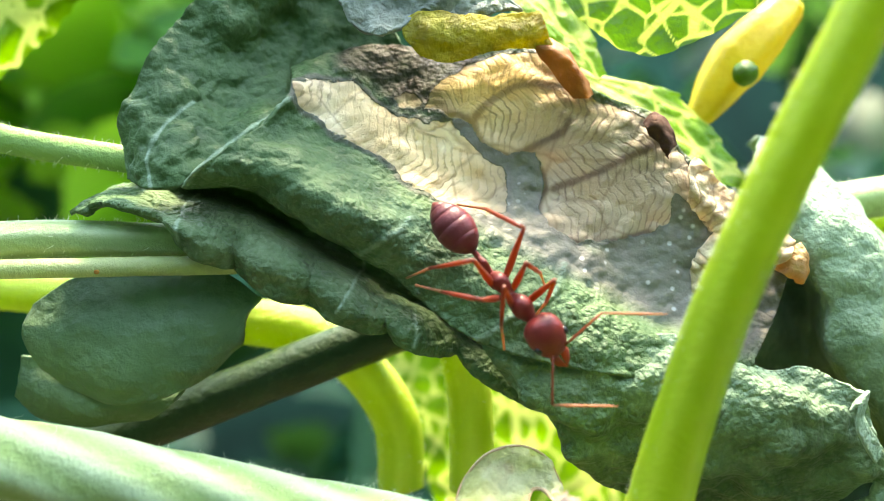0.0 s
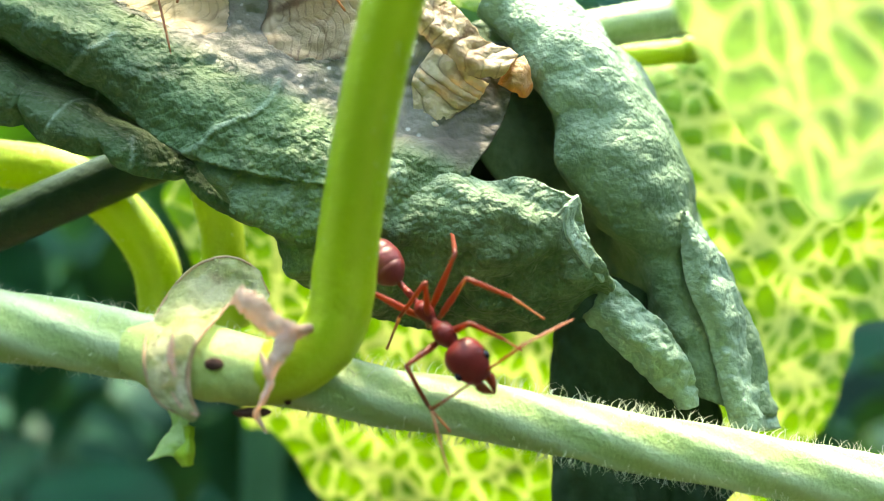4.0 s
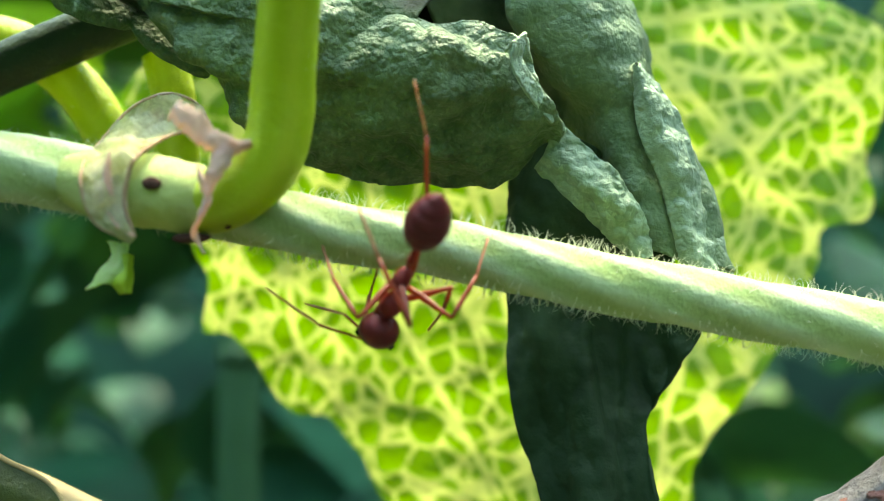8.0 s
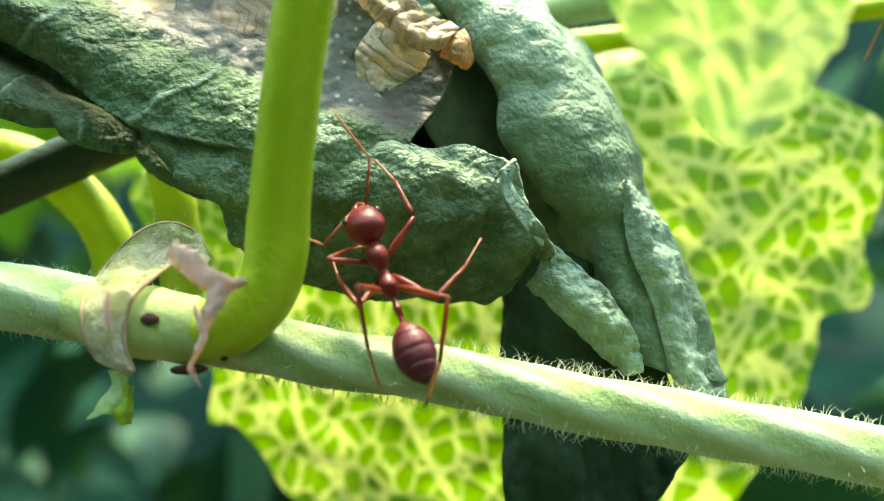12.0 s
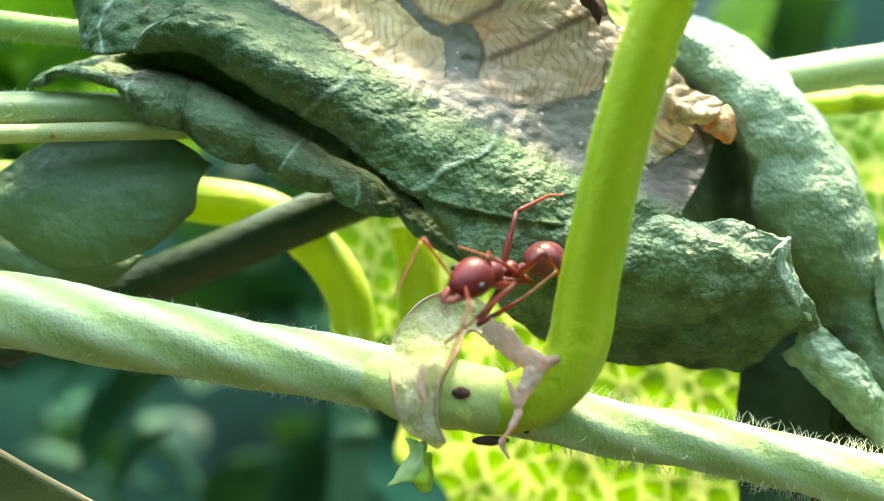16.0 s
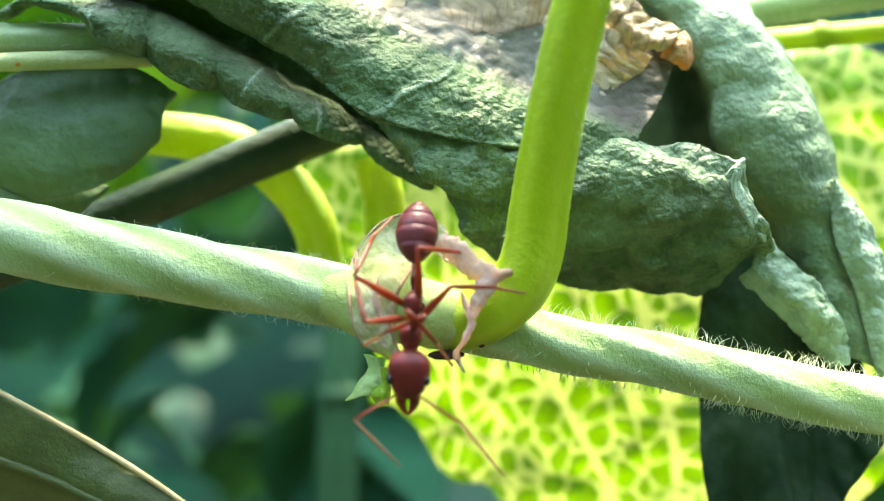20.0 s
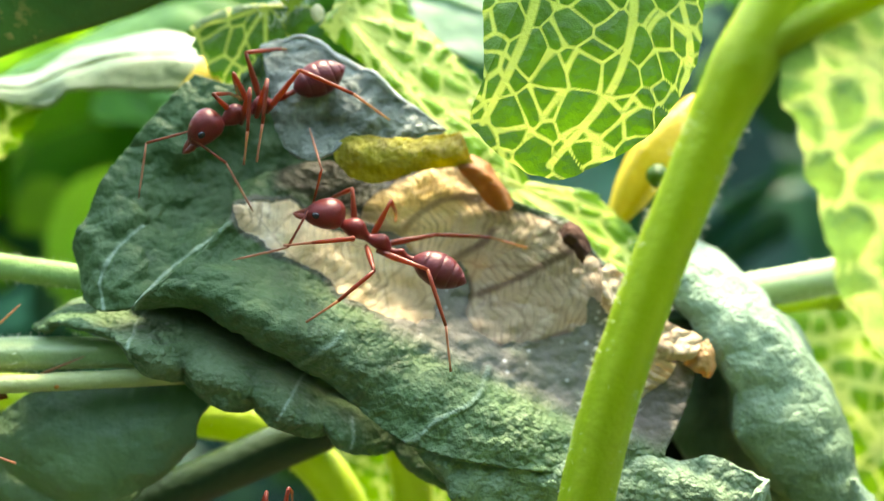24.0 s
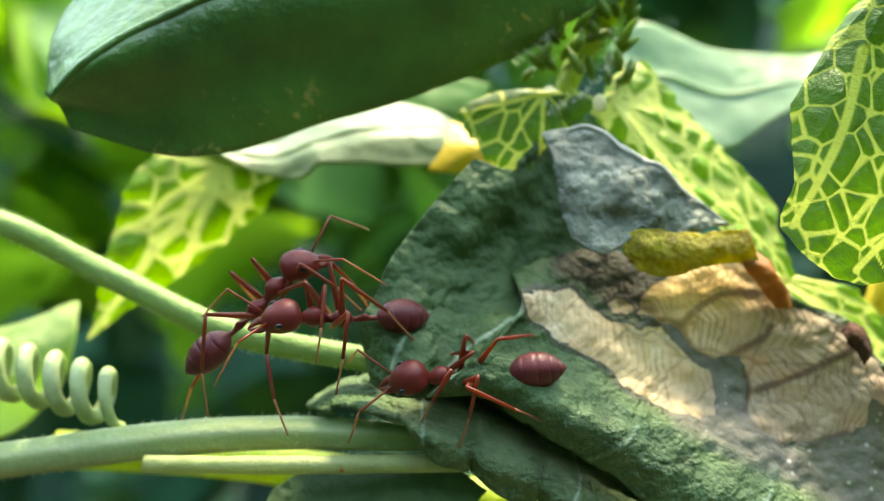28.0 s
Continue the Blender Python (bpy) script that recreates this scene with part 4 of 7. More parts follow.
    orange = [
        [(14.29, 44.5, -0.81), (14.86, 44.3, 0.08), (15.45, 44.5, 0.35)],
        [(14.65, 44.2, -1.0), (15.23, 43.9, -0.58), (15.67, 44.2, -0.29)],
        [(15.15, 44.5, -1.21), (15.46, 44.4, -1.42), (15.73, 44.6, -1.09)],
    ]
    shell("orange_curl", crumple(loft(orange, 30, 24), 0.12, 0.6, 123.0), 0.1, AMBER, leaf, "orange-tan translucent corner of the leaf edge")
    white = [
        [(16.7, 41.9, -6.2), (17.3, 41.9, -5.7), (17.1, 42.0, -6.7), (17.8, 42.2, -7.8), (18.4, 42.6, -9.2)],
        [(16.4, 41.6, -6.5), (16.7, 41.4, -6.2), (16.7, 41.6, -7.1), (17.3, 42.0, -8.2), (18.3, 42.5, -9.3)],
    ]
    g = crumple(loft(white, 50, 10), 0.06, 0.8, 183.0)
    shell("turned_tip", g, 0.12, CURLED, leaf, "pale turned-up leaf tip", {"dead": np.full(g.shape[:2], -3.0), "pale": np.ones(g.shape[:2])})
    nub = [
        [(8.8, 45.0, 5.5), (9.2, 44.8, 6.0), (9.8, 44.8, 5.5), (10.2, 45.0, 4.6)],
        [(8.8, 44.4, 5.2), (9.1, 44.2, 5.4), (9.5, 44.2, 5.0), (9.8, 44.4, 4.3)],
        [(9.0, 44.8, 5.0), (9.4, 44.6, 4.7), (9.6, 44.6, 4.3), (9.8, 44.8, 4.0)],
    ]
    shell("dark_curl", crumple(loft(nub, 24, 16), 0.12, 0.6, 193.0), 0.15, BLACK, leaf, "dark brown shrivelled curl")
    return leaf


build_curled_leaf()


def build_round_leaf():
    leaf = thing("round_leaf", (-13.0, 44.7, -3.6), "dull green rounded leaf folded in two behind the stalks", "leaf")
    front = [
        [(-18.0, 45.7, -2.4), (-16.0, 45.5, -1.1), (-13.2, 45.3, -0.5), (-9.9, 45.1, -0.8), (-7.8, 44.9, -2.1)],
        [(-18.3, 45.3, -3.6), (-15.4, 44.6, -3.3), (-12.9, 44.4, -3.2), (-10.3, 44.5, -3.1), (-8.4, 44.7, -2.8)],
        [(-17.7, 45.5, -5.0), (-15.2, 44.7, -5.1), (-13.2, 44.5, -5.1), (-10.8, 44.7, -4.8), (-8.6, 44.9, -3.8)],
        [(-16.8, 45.7, -5.9), (-15.0, 45.5, -6.6), (-13.7, 45.3, -6.7), (-11.5, 45.3, -6.1), (-8.9, 45.3, -4.2)],
    ]
    shell("front_half", crumple(crumple(loft(front, 90, 60), 0.2, 3.0, 113.0), 0.05, 0.7, 4), 0.25, ROUND, leaf)
    back = [
        [(-18.8, 46.3, -4.7), (-17.2, 46.1, -4.9), (-14.7, 46.1, -5.9), (-11.4, 46.1, -6.2)],
        [(-18.9, 46.1, -5.9), (-17.4, 45.9, -6.4), (-15.1, 45.9, -7.0), (-12.1, 45.9, -6.9)],
        [(-19.2, 46.7, -6.5), (-18.2, 46.7, -7.5), (-16.1, 46.7, -7.9), (-13.3, 46.5, -7.5)],
    ]
    shell("back_half", crumple(loft(back, 60, 30), 0.15, 2.0, 123.0), 0.25, ROUND, leaf)


build_round_leaf()


# ---- stems ----
VINE_LINE = [(-23.6, 39.8, -6.9), (-15.5, 40.0, -8.25), (-8.5, 40.2, -9.65), (-2.3, 40.3, -10.8), (1.5, 40.4, -11.5), (7.1, 40.4, -12.9), (9.7, 40.4, -13.5), (14.0, 40.6, -14.3), (18.4, 40.8, -15.4), (24.0, 41.0, -16.6), (31.1, 41.2, -18.1), (40.9, 41.4, -20.2)]


SHOOT_FOOT = (7.8, 38.1, -10.9)


def rebase(ob, at):
    """Moves the origin of a mesh to a point, so that it can turn about it."""
    d = Vector(metres(at)) - ob.parent.location - ob.location
    ob.data.transform(Matrix.Translation(-d))
    ob.location += d


def build_vine():
    vine = thing("vine", (3.3, 40.0, -11.9), "thick pale green hairy vine with a twisted ribbed skin", "vine")
    tube("vine_stem", VINE_LINE, [1.55, 1.55, 1.52, 1.38, 1.32, 1.2, 1.15, 1.15, 1.2, 1.2, 1.25, 1.25], VINE, vine, 300, 60, flutes=5, depth=0.04, twist=-75.0, wobble=0.03)
    shoot = tube("shoot", [(4.4, 39.3, -12.2), (5.2, 39.0, -12.2), (6.2, 38.8, -11.8), (7.3, 38.5, -10.9), (7.9, 38.2, -9.6), (8.16, 37.8, -8.0), (8.5, 37.1, -6.0), (9.34, 35.7, -2.0), (10.53, 34.3, 2.0), (12.0, 32.9, 6.0), (13.2, 31.9, 9.0), (14.0, 31.2, 10.7), (14.7, 30.7, 12.2), (16.1, 29.7, 15.0)],
                 [1.2, 1.22, 1.2, 1.16, 1.1, 1.06, 1.03, 1.0, 0.98, 0.95, 0.96, 1.12, 0.9, 0.8], STEM, vine, 140, 28, "bright green side shoot", flutes=6, depth=0.02, wobble=0.03)
    rebase(shoot, SHOOT_FOOT)
    tube("petiole", [(14.0, 31.2, 10.6), (14.9, 30.5, 11.3), (16.1, 29.9, 11.9), (18.6, 28.6, 12.8)], [0.62, 0.6, 0.6, 0.55], STEM, shoot, 24, 14, "pale leaf stalk at the top of the shoot")
    tube("node_swelling", [(-0.6, 40.0, -11.1), (1.4, 39.5, -11.6), (3.4, 39.2, -11.9), (5.0, 39.1, -12.2), (6.2, 39.0, -12.0)], [0.95, 1.42, 1.42, 1.3, 0.9], NODE, vine, 50, 30, wobble=0.06)
    hairs(VINE_LINE, 1.22, 2400, 0.6, vine, 21)
    hairs([(7.9, 38.2, -9.6), (8.5, 37.1, -6.0), (9.34, 35.7, -2.0), (10.53, 34.3, 2.0), (12.0, 32.9, 6.0), (13.2, 31.9, 9.0)], 1.02, 300, 0.35, shoot, 22)
    arch = [
        [(2.2, 38.9, -13.7), (0.6, 39.2, -12.9), (0.1, 39.3, -11.2), (0.7, 38.9, -9.6), (2.0, 38.5, -8.4), (3.5, 38.3, -8.0), (4.7, 38.3, -8.4), (5.4, 38.4, -9.4)],
        [(2.3, 38.2, -13.7), (1.1, 38.2, -12.7), (0.8, 38.2, -11.2), (1.3, 37.8, -9.9), (2.4, 37.4, -8.9), (3.7, 37.2, -8.4), (4.7, 37.4, -8.8), (5.3, 37.8, -9.6)],
        [(2.4, 37.9, -13.6), (1.7, 37.8, -12.5), (1.5, 37.7, -11.3), (2.0, 37.4, -10.3), (2.9, 37.2, -9.5), (3.9, 37.2, -9.0), (4.6, 37.5, -9.2), (5.2, 37.8, -9.8)],
        [(2.5, 38.0, -13.5), (2.1, 37.9, -12.5), (2.2, 37.8, -11.5), (2.6, 37.7, -10.7), (3.3, 37.7, -10.0), (4.0, 37.7, -9.5), (4.5, 37.9, -9.5), (4.9, 38.0, -9.9)],
    ]
    # its upper half stands behind the vine, its lower end lies on the front
    ring = []
    for rail in arch:
        row = []
        for x, y, z in rail:
            x, y, z = 3.3 + (x - 3.3) * 0.84, 37.8 + 0.2 * (y - 38.0), z
            back = min(1.0, max(0.0, (z + 10.5) / 1.3))
            far = y + 3.6 * back * back * (3 - 2 * back)
            k = (far + 1.0) / (y + 1.0)
            row.append((8.0 + (x - 8.0) * k, far, -10.0 + (z + 10.0) * k))
        ring.append(row)
    arch = ring
    shell("bract", crumple(crumple(loft(arch, 160, 70), 0.14, 0.9, 143.0), 0.07, 0.3, 4.0, 5), 0.03, PAPER, vine, "papery pale green bract round the node")
    for rail, wide in ((arch[3], (0.05, 0.1, 0.08, 0.11, 0.06, 0.09, 0.04)), (arch[0], (0.03, 0.07, 0.05, 0.06, 0.03))):
        tube("dry_rim", [(x, y - 0.06, z) for x, y, z in rail], wide, RUSTY, vine, 80, 8, "thin brown dried rim of the bract", wobble=0.35)
    for k, (strip, wide) in enumerate((
            ([(4.2, 37.2, -9.0), (4.9, 37.1, -9.5), (5.5, 37.0, -10.1), (6.2, 37.0, -10.4), (7.0, 37.2, -10.3)], (1.1, 1.4, 1.2, 1.2, 0.3)),
            ([(6.3, 37.0, -10.2), (5.9, 36.9, -10.9), (5.6, 36.9, -11.5), (5.4, 37.0, -12.1)], (0.8, 1.1, 0.8, 0.3)),
            ([(5.0, 37.1, -11.0), (5.2, 37.0, -11.5), (5.4, 37.0, -12.2), (5.1, 37.0, -12.9), (4.8, 37.4, -13.5), (5.1, 37.6, -14.2)], (0.1, 0.45, 0.4, 0.25, 0.45, 0.08)),
            ([(1.8, 37.6, -10.4), (1.7, 37.5, -11.2), (1.85, 37.5, -12.0)], (0.12, 0.4, 0.1)),
            ([(1.6, 37.8, -12.6), (2.0, 37.7, -13.1), (2.6, 37.7, -13.5)], (0.15, 0.45, 0.15)))):
        c = resample(strip, 60)
        half = np.interp(np.linspace(0, 1, 61), np.linspace(0, 1, len(wide)), wide) * 0.5
        t = np.gradient(c, axis=0)
        t /= np.linalg.norm(t, axis=1)[:, None]
        side = np.cross(t, (0.0, 1.0, 0.0))
        rag = np.array([1 + 0.35 * noise.noise(Vector((i * 0.35, 3.1 * k, 0))) for i in range(61)])
        g = np.stack([c + side * (half * rag * 0.7 * a)[:, None] + np.array([0, 0.12 * a * a, 0]) for a in np.linspace(-1, 1, 17)])
        shell("dry_strip", crumple(crumple(g, 0.07, 0.8, 153.0 + k, 3), 0.012, 0.2, k, 3), 0.015, PINK, vine, "pinkish dry strip of bract")
    flap = [
        [(1.0, 39.5, -13.6), (1.2, 39.4, -14.2), (0.8, 39.2, -14.8), (0.3, 39.0, -15.4)],
        [(1.6, 39.2, -13.7), (1.7, 39.0, -14.3), (1.4, 38.9, -14.8), (1.1, 38.9, -15.2)],
        [(1.9, 39.4, -13.7), (1.8, 39.2, -14.3), (1.9, 39.0, -14.8), (1.4, 39.0, -15.3)],
    ]
    shell("hanging_flap", crumple(loft(flap, 40, 20), 0.15, 0.8, 173.0), 0.1, NEAR, vine, "small pale flap hanging from the node")
    tip = [
        [(1.6, 39.2, -14.2), (1.6, 39.1, -14.8), (1.4, 39.0, -15.2), (1.6, 39.0, -15.6)],
        [(1.9, 39.0, -14.1), (1.9, 38.8, -14.8), (1.8, 38.7, -15.2), (1.9, 38.8, -15.6)],
        [(2.1, 39.2, -14.2), (2.1, 39.1, -14.8), (2.1, 39.0, -15.2), (2.0, 39.0, -15.6)],
    ]
    shell("hanging_flap", crumple(loft(tip, 30, 16), 0.1, 0.6, 175.0), 0.1, PETIOLE, vine, "small yellow-green flap with a rusty fold")
    pebble("scar", (3.25, 37.76, -11.6), (0.36, 0.12, 0.24), BLACK, vine, "dark brown scar", 3)
    pebble("scar", (4.4, 38.7, -13.6), (0.75, 0.3, 0.2), BLACK, vine, "dark brown scar", 5)
    pebble("scar", (0.7, 38.8, -11.3), (0.35, 0.1, 0.12), BLACK, vine, "dark brown scar", 7)
    pebble("scar", (5.8, 38.5, -13.2), (0.14, 0.12, 0.12), BLACK, vine, "dark brown scar", 9)
    return shoot


SHOOT = build_vine()


def build_stalks():
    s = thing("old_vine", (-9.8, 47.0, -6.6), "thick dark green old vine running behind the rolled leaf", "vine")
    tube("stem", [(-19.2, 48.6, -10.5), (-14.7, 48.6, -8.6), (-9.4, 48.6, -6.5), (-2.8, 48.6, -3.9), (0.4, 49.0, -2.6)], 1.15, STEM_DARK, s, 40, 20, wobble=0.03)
    for k, at in enumerate(((-12.6, 47.7, -7.6), (-6.9, 47.7, -5.3), (-3.7, 47.7, -4.1))):
        pebble("knot", at, (0.5, 0.25, 0.22), STEM_DARK, s, "low dark leaf scar", k)
    s = thing("leaf_stalk", (-3.9, 50.0, -5.6), "yellow-green leaf stalk bent down in an arc", "stalk", "arched stalks")
    tube("stalk", [(-30.7, 52.0, -1.6), (-22.2, 52.0, -2.0), (-14.8, 51.0, -2.7), (-9.4, 50.0, -3.4), (-6.1, 50.0, -4.1), (-3.7, 50.0, -5.9), (-2.2, 50.0, -8.3), (-2.0, 50.5, -11.5)], [1.0, 1.0, 1.0, 1.1, 1.15, 1.15, 1.15, 1.1], PETIOLE, s, 80, 18, flutes=5, depth=0.03)
    hairs([(-9.4, 50.0, -3.4), (-6.1, 50.0, -4.1), (-3.7, 50.0, -5.9), (-2.2, 50.0, -8.3), (-2.0, 50.5, -11.5)], 1.1, 260, 0.35, s, 31)
    s = thing("leaf_stalk", (1.4, 49.0, -6.7), "yellow-green upright leaf stalk behind the vine node", "stalk", "arched stalks")
    tube("stalk", [(0.9, 49.0, -4.8), (1.3, 49.0, -6.7), (1.4, 49.0, -8.9), (1.4, 49.5, -11.4)], 1.0, PETIOLE, s, 30, 16, flutes=4, depth=0.05)
    hairs([(0.9, 49.0, -4.8), (1.3, 49.0, -6.7), (1.4, 49.0, -8.9), (1.4, 49.5, -11.4)], 1.0, 120, 0.3, s, 32)
    s = thing("far_stem", (-7.9, 110.0, -31.4), "dim green upright stem in the undergrowth", "stem", "far stems")
    tube("stem", [(-6.9, 112.0, -11.8), (-7.7, 110.0, -25.3), (-8.3, 110.0, -37.6), (-9.0, 110.0, -62.2)], 2.2, FAR_STEM, s, 20, 12)
    pebble("node", (-7.6, 109.5, -25.2), (2.6, 2.4, 1.6), FAR_STEM, s, "swollen dim green node", 6)
    s = thing("side_stalk", (-25.9, 46.0, 7.7), "pale green hairy stalk sloping to the rolled leaf", "stalk", "side stalks")
    tube("stalk", [(-40.1, 46.5, 12.6), (-31.5, 46.0, 10.3), (-25.9, 46.0, 7.7), (-20.4, 46.0, 5.2), (-12.7, 45.0, 3.8)], [0.55, 0.6, 0.62, 0.65, 0.6], GREEN_STALK, s, 50, 16, wobble=0.05)
    hairs([(-40.1, 46.5, 12.6), (-31.5, 46.0, 10.3), (-25.9, 46.0, 7.7), (-20.4, 46.0, 5.2), (-12.7, 45.0, 3.8)], 0.6, 500, 0.35, s, 23)
    s = thing("side_stalk", (-22.8, 45.0, 0.2), "thick pale green ribbed stalk under the rolled leaf", "stalk", "side stalks")
    tube("stalk", [(-39.0, 45.5, -2.1), (-30.7, 45.0, -1.0), (-22.8, 45.0, 0.1), (-17.4, 44.8, 0.5), (-10.6, 44.6, 0.4)], [0.85, 0.85, 0.85, 0.8, 0.7], STALK, s, 50, 18, flutes=6, depth=0.05)
    hairs([(-39.0, 45.5, -2.1), (-30.7, 45.0, -1.0), (-22.8, 45.0, 0.1), (-17.4, 44.8, 0.5), (-10.6, 44.6, 0.4)], 0.85, 420, 0.3, s, 33)
    s = thing("side_stalk", (-17.2, 43.5, -0.9), "thin yellowish smooth stalk beside thicker ones", "stalk", "side stalks")
    tube("stalk", [(-23.6, 44.0, -0.9), (-18.6, 43.5, -0.8), (-13.9, 43.5, -0.7), (-8.7, 43.8, -0.6)], 0.42, YSTALK, s, 40, 14, wobble=0.06)
    pebble("speck", (-14.4, 43.1, -0.9), (0.12, 0.06, 0.1), BROWN, s, "brown speck", 2)
    s = thing("far_stem", (26.2, 50.0, 3.2), "pale green stem running behind the rolled leaf", "stem", "far stems")
    tube("stem", [(16.3, 50.0, 1.8), (21.2, 50.0, 2.6), (26.2, 50.0, 3.3), (38.8, 50.0, 5.0)], 0.95, STALK, s, 30, 16, flutes=5, depth=0.04)
    hairs([(16.3, 50.0, 1.8), (21.2, 50.0, 2.6), (26.2, 50.0, 3.3)], 0.95, 160, 0.3, s, 34)
    s = thing("far_stem", (27.4, 53.0, 1.8), "thin green stem below a paler one", "stem", "far stems")
    tube("stem", [(20.7, 53.0, 1.4), (27.4, 53.0, 1.9), (40.8, 53.0, 3.0)], 0.6, STEM, s, 30, 14, flutes=4, depth=0.04)
    pebble("node", (24.7, 52.9, 1.7), (0.8, 0.7, 0.75), STEM, s, "slightly swollen node", 8)
    axis = resample([(-33.4, 47.0, 3.5), (-29.3, 46.6, 2.7), (-25.4, 46.0, 1.7)], 110)
    turns = [tuple(axis[i] + np.array([0.0, 1.15 * math.cos(i * 0.33), 1.15 * math.sin(i * 0.33)])) for i in range(111)]
    s = thing("tendril", (-29.3, 46.6, 2.7), "pale green tendril wound into a loose coil", "tendril")
    tube("coil", turns[:96], 0.4, STALK, s, 190, 10)
    tube("tip", turns[95:], [0.4, 0.36, 0.3, 0.2], STALK, s, 40, 10, "tapering tip of the tendril")


build_stalks()


# ---- leaves with a net of yellow veins ----
def build_net_leaves():
    leaf = thing("net_leaf", (19.9, 61.0, -13.7), "large yellow-green leaf with a raised net of veins, lit through", "leaf", "net-veined leaves")
    net_leaf("blade", [(-2.2, 60.0, -10.7), (-0.1, 60.0, -15.0), (-0.4, 61.0, -18.8), (1.4, 61.0, -19.2), (4.8, 61.0, -23.9), (7.1, 61.0, -24.3), (10.5, 61.0, -29.7), (13.7, 61.0, -30.2), (16.6, 61.0, -33.2), (19.1, 61.0, -35.8), (23.5, 61.0, -33.3), (28.2, 61.0, -30.1), (28.6, 61.0, -27.8), (31.4, 61.0, -23.9), (34.5, 61.0, -20.4), (36.6, 61.5, -15.6), (37.0, 61.5, -13.7), (39.8, 62.0, -13.2), (40.2, 62.0, -8.5), (41.4, 62.0, -6.2), (40.9, 62.0, -1.8), (30.7, 62.0, 2.8), (23.4, 62.0, 2.7), (13.0, 62.0, 1.3), (-0.5, 61.0, -1.9), (-4.6, 60.0, -4.5)],
             NET_BRIGHT, leaf, (16.0, 60.0, 0.2), 1.2, 1.55, 0.12, 13, 160, 420, 3.7, ruffle=0.8, vein_w=0.22, rib_w=0.36, ribline=(
                 [(8.6, -4.0), (9.6, -10.0), (10.7, -17.0), (12.2, -20.3), (14.3, -24.3), (16.8, -29.0)], [(4.2, -5.0), (4.4, -10.2), (4.8, -15.1), (5.0, -19.0), (6.6, -22.0), (8.4, -24.7)],
                 [(2.2, -8.0), (1.9, -13.4), (1.5, -16.3), (0.8, -18.9)], [(20.0, 1.0), (24.0, -1.0), (27.5, -4.4), (30.7, -7.8), (32.9, -10.2), (32.4, -13.5), (31.1, -15.7), (27.5, -22.2), (26.3, -29.3)],
                 [(32.3, -9.2), (36.4, -5.7), (39.3, -6.2), (39.3, -9.1), (38.4, -12.4)], [(32.9, -11.2), (35.1, -12.3), (36.7, -14.6)], [(26.1, -1.4), (30.0, -0.9), (33.3, -0.4), (37.0, 0.2)],
                 [(27.9, -3.8), (31.2, -4.6), (34.5, -4.4), (37.2, -3.8)], [(23.0, 1.6), (24.6, -2.2), (26.0, -6.3), (27.0, -9.7), (27.2, -14.0)], [(14.0, 0.0), (15.5, -10.0), (18.0, -20.0), (19.0, -33.0)]))
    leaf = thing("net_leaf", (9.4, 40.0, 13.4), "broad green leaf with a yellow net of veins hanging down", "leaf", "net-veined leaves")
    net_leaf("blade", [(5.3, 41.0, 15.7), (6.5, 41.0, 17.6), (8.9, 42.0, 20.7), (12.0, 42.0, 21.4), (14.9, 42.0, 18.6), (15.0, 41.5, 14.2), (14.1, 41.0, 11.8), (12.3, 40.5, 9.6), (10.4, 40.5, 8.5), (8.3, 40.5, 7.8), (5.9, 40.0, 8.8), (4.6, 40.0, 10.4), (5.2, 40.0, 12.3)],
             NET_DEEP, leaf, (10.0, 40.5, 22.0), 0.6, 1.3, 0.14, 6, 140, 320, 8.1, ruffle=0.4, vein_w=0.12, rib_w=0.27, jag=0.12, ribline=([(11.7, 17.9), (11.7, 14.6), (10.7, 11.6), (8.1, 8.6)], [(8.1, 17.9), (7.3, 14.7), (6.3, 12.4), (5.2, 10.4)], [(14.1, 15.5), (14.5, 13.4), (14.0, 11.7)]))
    leaf = thing("net_leaf", (2.8, 47.0, 13.3), "narrow net-veined leaf edge in full sun", "leaf", "net-veined leaves")
    net_leaf("blade", [(-2.4, 47.5, 16.4), (-1.3, 48.0, 18.2), (0.2, 48.5, 19.3), (1.5, 48.5, 17.8), (4.3, 48.5, 14.8), (7.2, 48.5, 11.8), (7.1, 48.0, 10.2), (7.7, 47.5, 8.4), (5.3, 46.8, 9.2), (3.5, 46.5, 10.8), (1.3, 46.5, 12.7), (-0.8, 46.8, 14.7)],
             NET_BRIGHT, leaf, (-1.5, 47.5, 16.7), 0.6, 1.3, 0.25, 7, 60, 140, 12.4, ruffle=0.3, vein_w=0.22)
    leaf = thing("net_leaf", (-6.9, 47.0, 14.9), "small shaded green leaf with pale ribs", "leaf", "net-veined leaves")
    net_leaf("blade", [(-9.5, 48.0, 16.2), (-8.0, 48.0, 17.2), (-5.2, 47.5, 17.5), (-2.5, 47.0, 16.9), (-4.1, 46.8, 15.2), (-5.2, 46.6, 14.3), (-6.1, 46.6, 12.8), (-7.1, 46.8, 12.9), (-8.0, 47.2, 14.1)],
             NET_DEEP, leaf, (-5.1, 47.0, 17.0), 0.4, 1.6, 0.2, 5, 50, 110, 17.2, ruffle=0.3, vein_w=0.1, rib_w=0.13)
    leaf = thing("net_leaf", (10.5, 48.0, 6.4), "pale net-veined leaf seen on edge behind the dead patch", "leaf", "net-veined leaves")
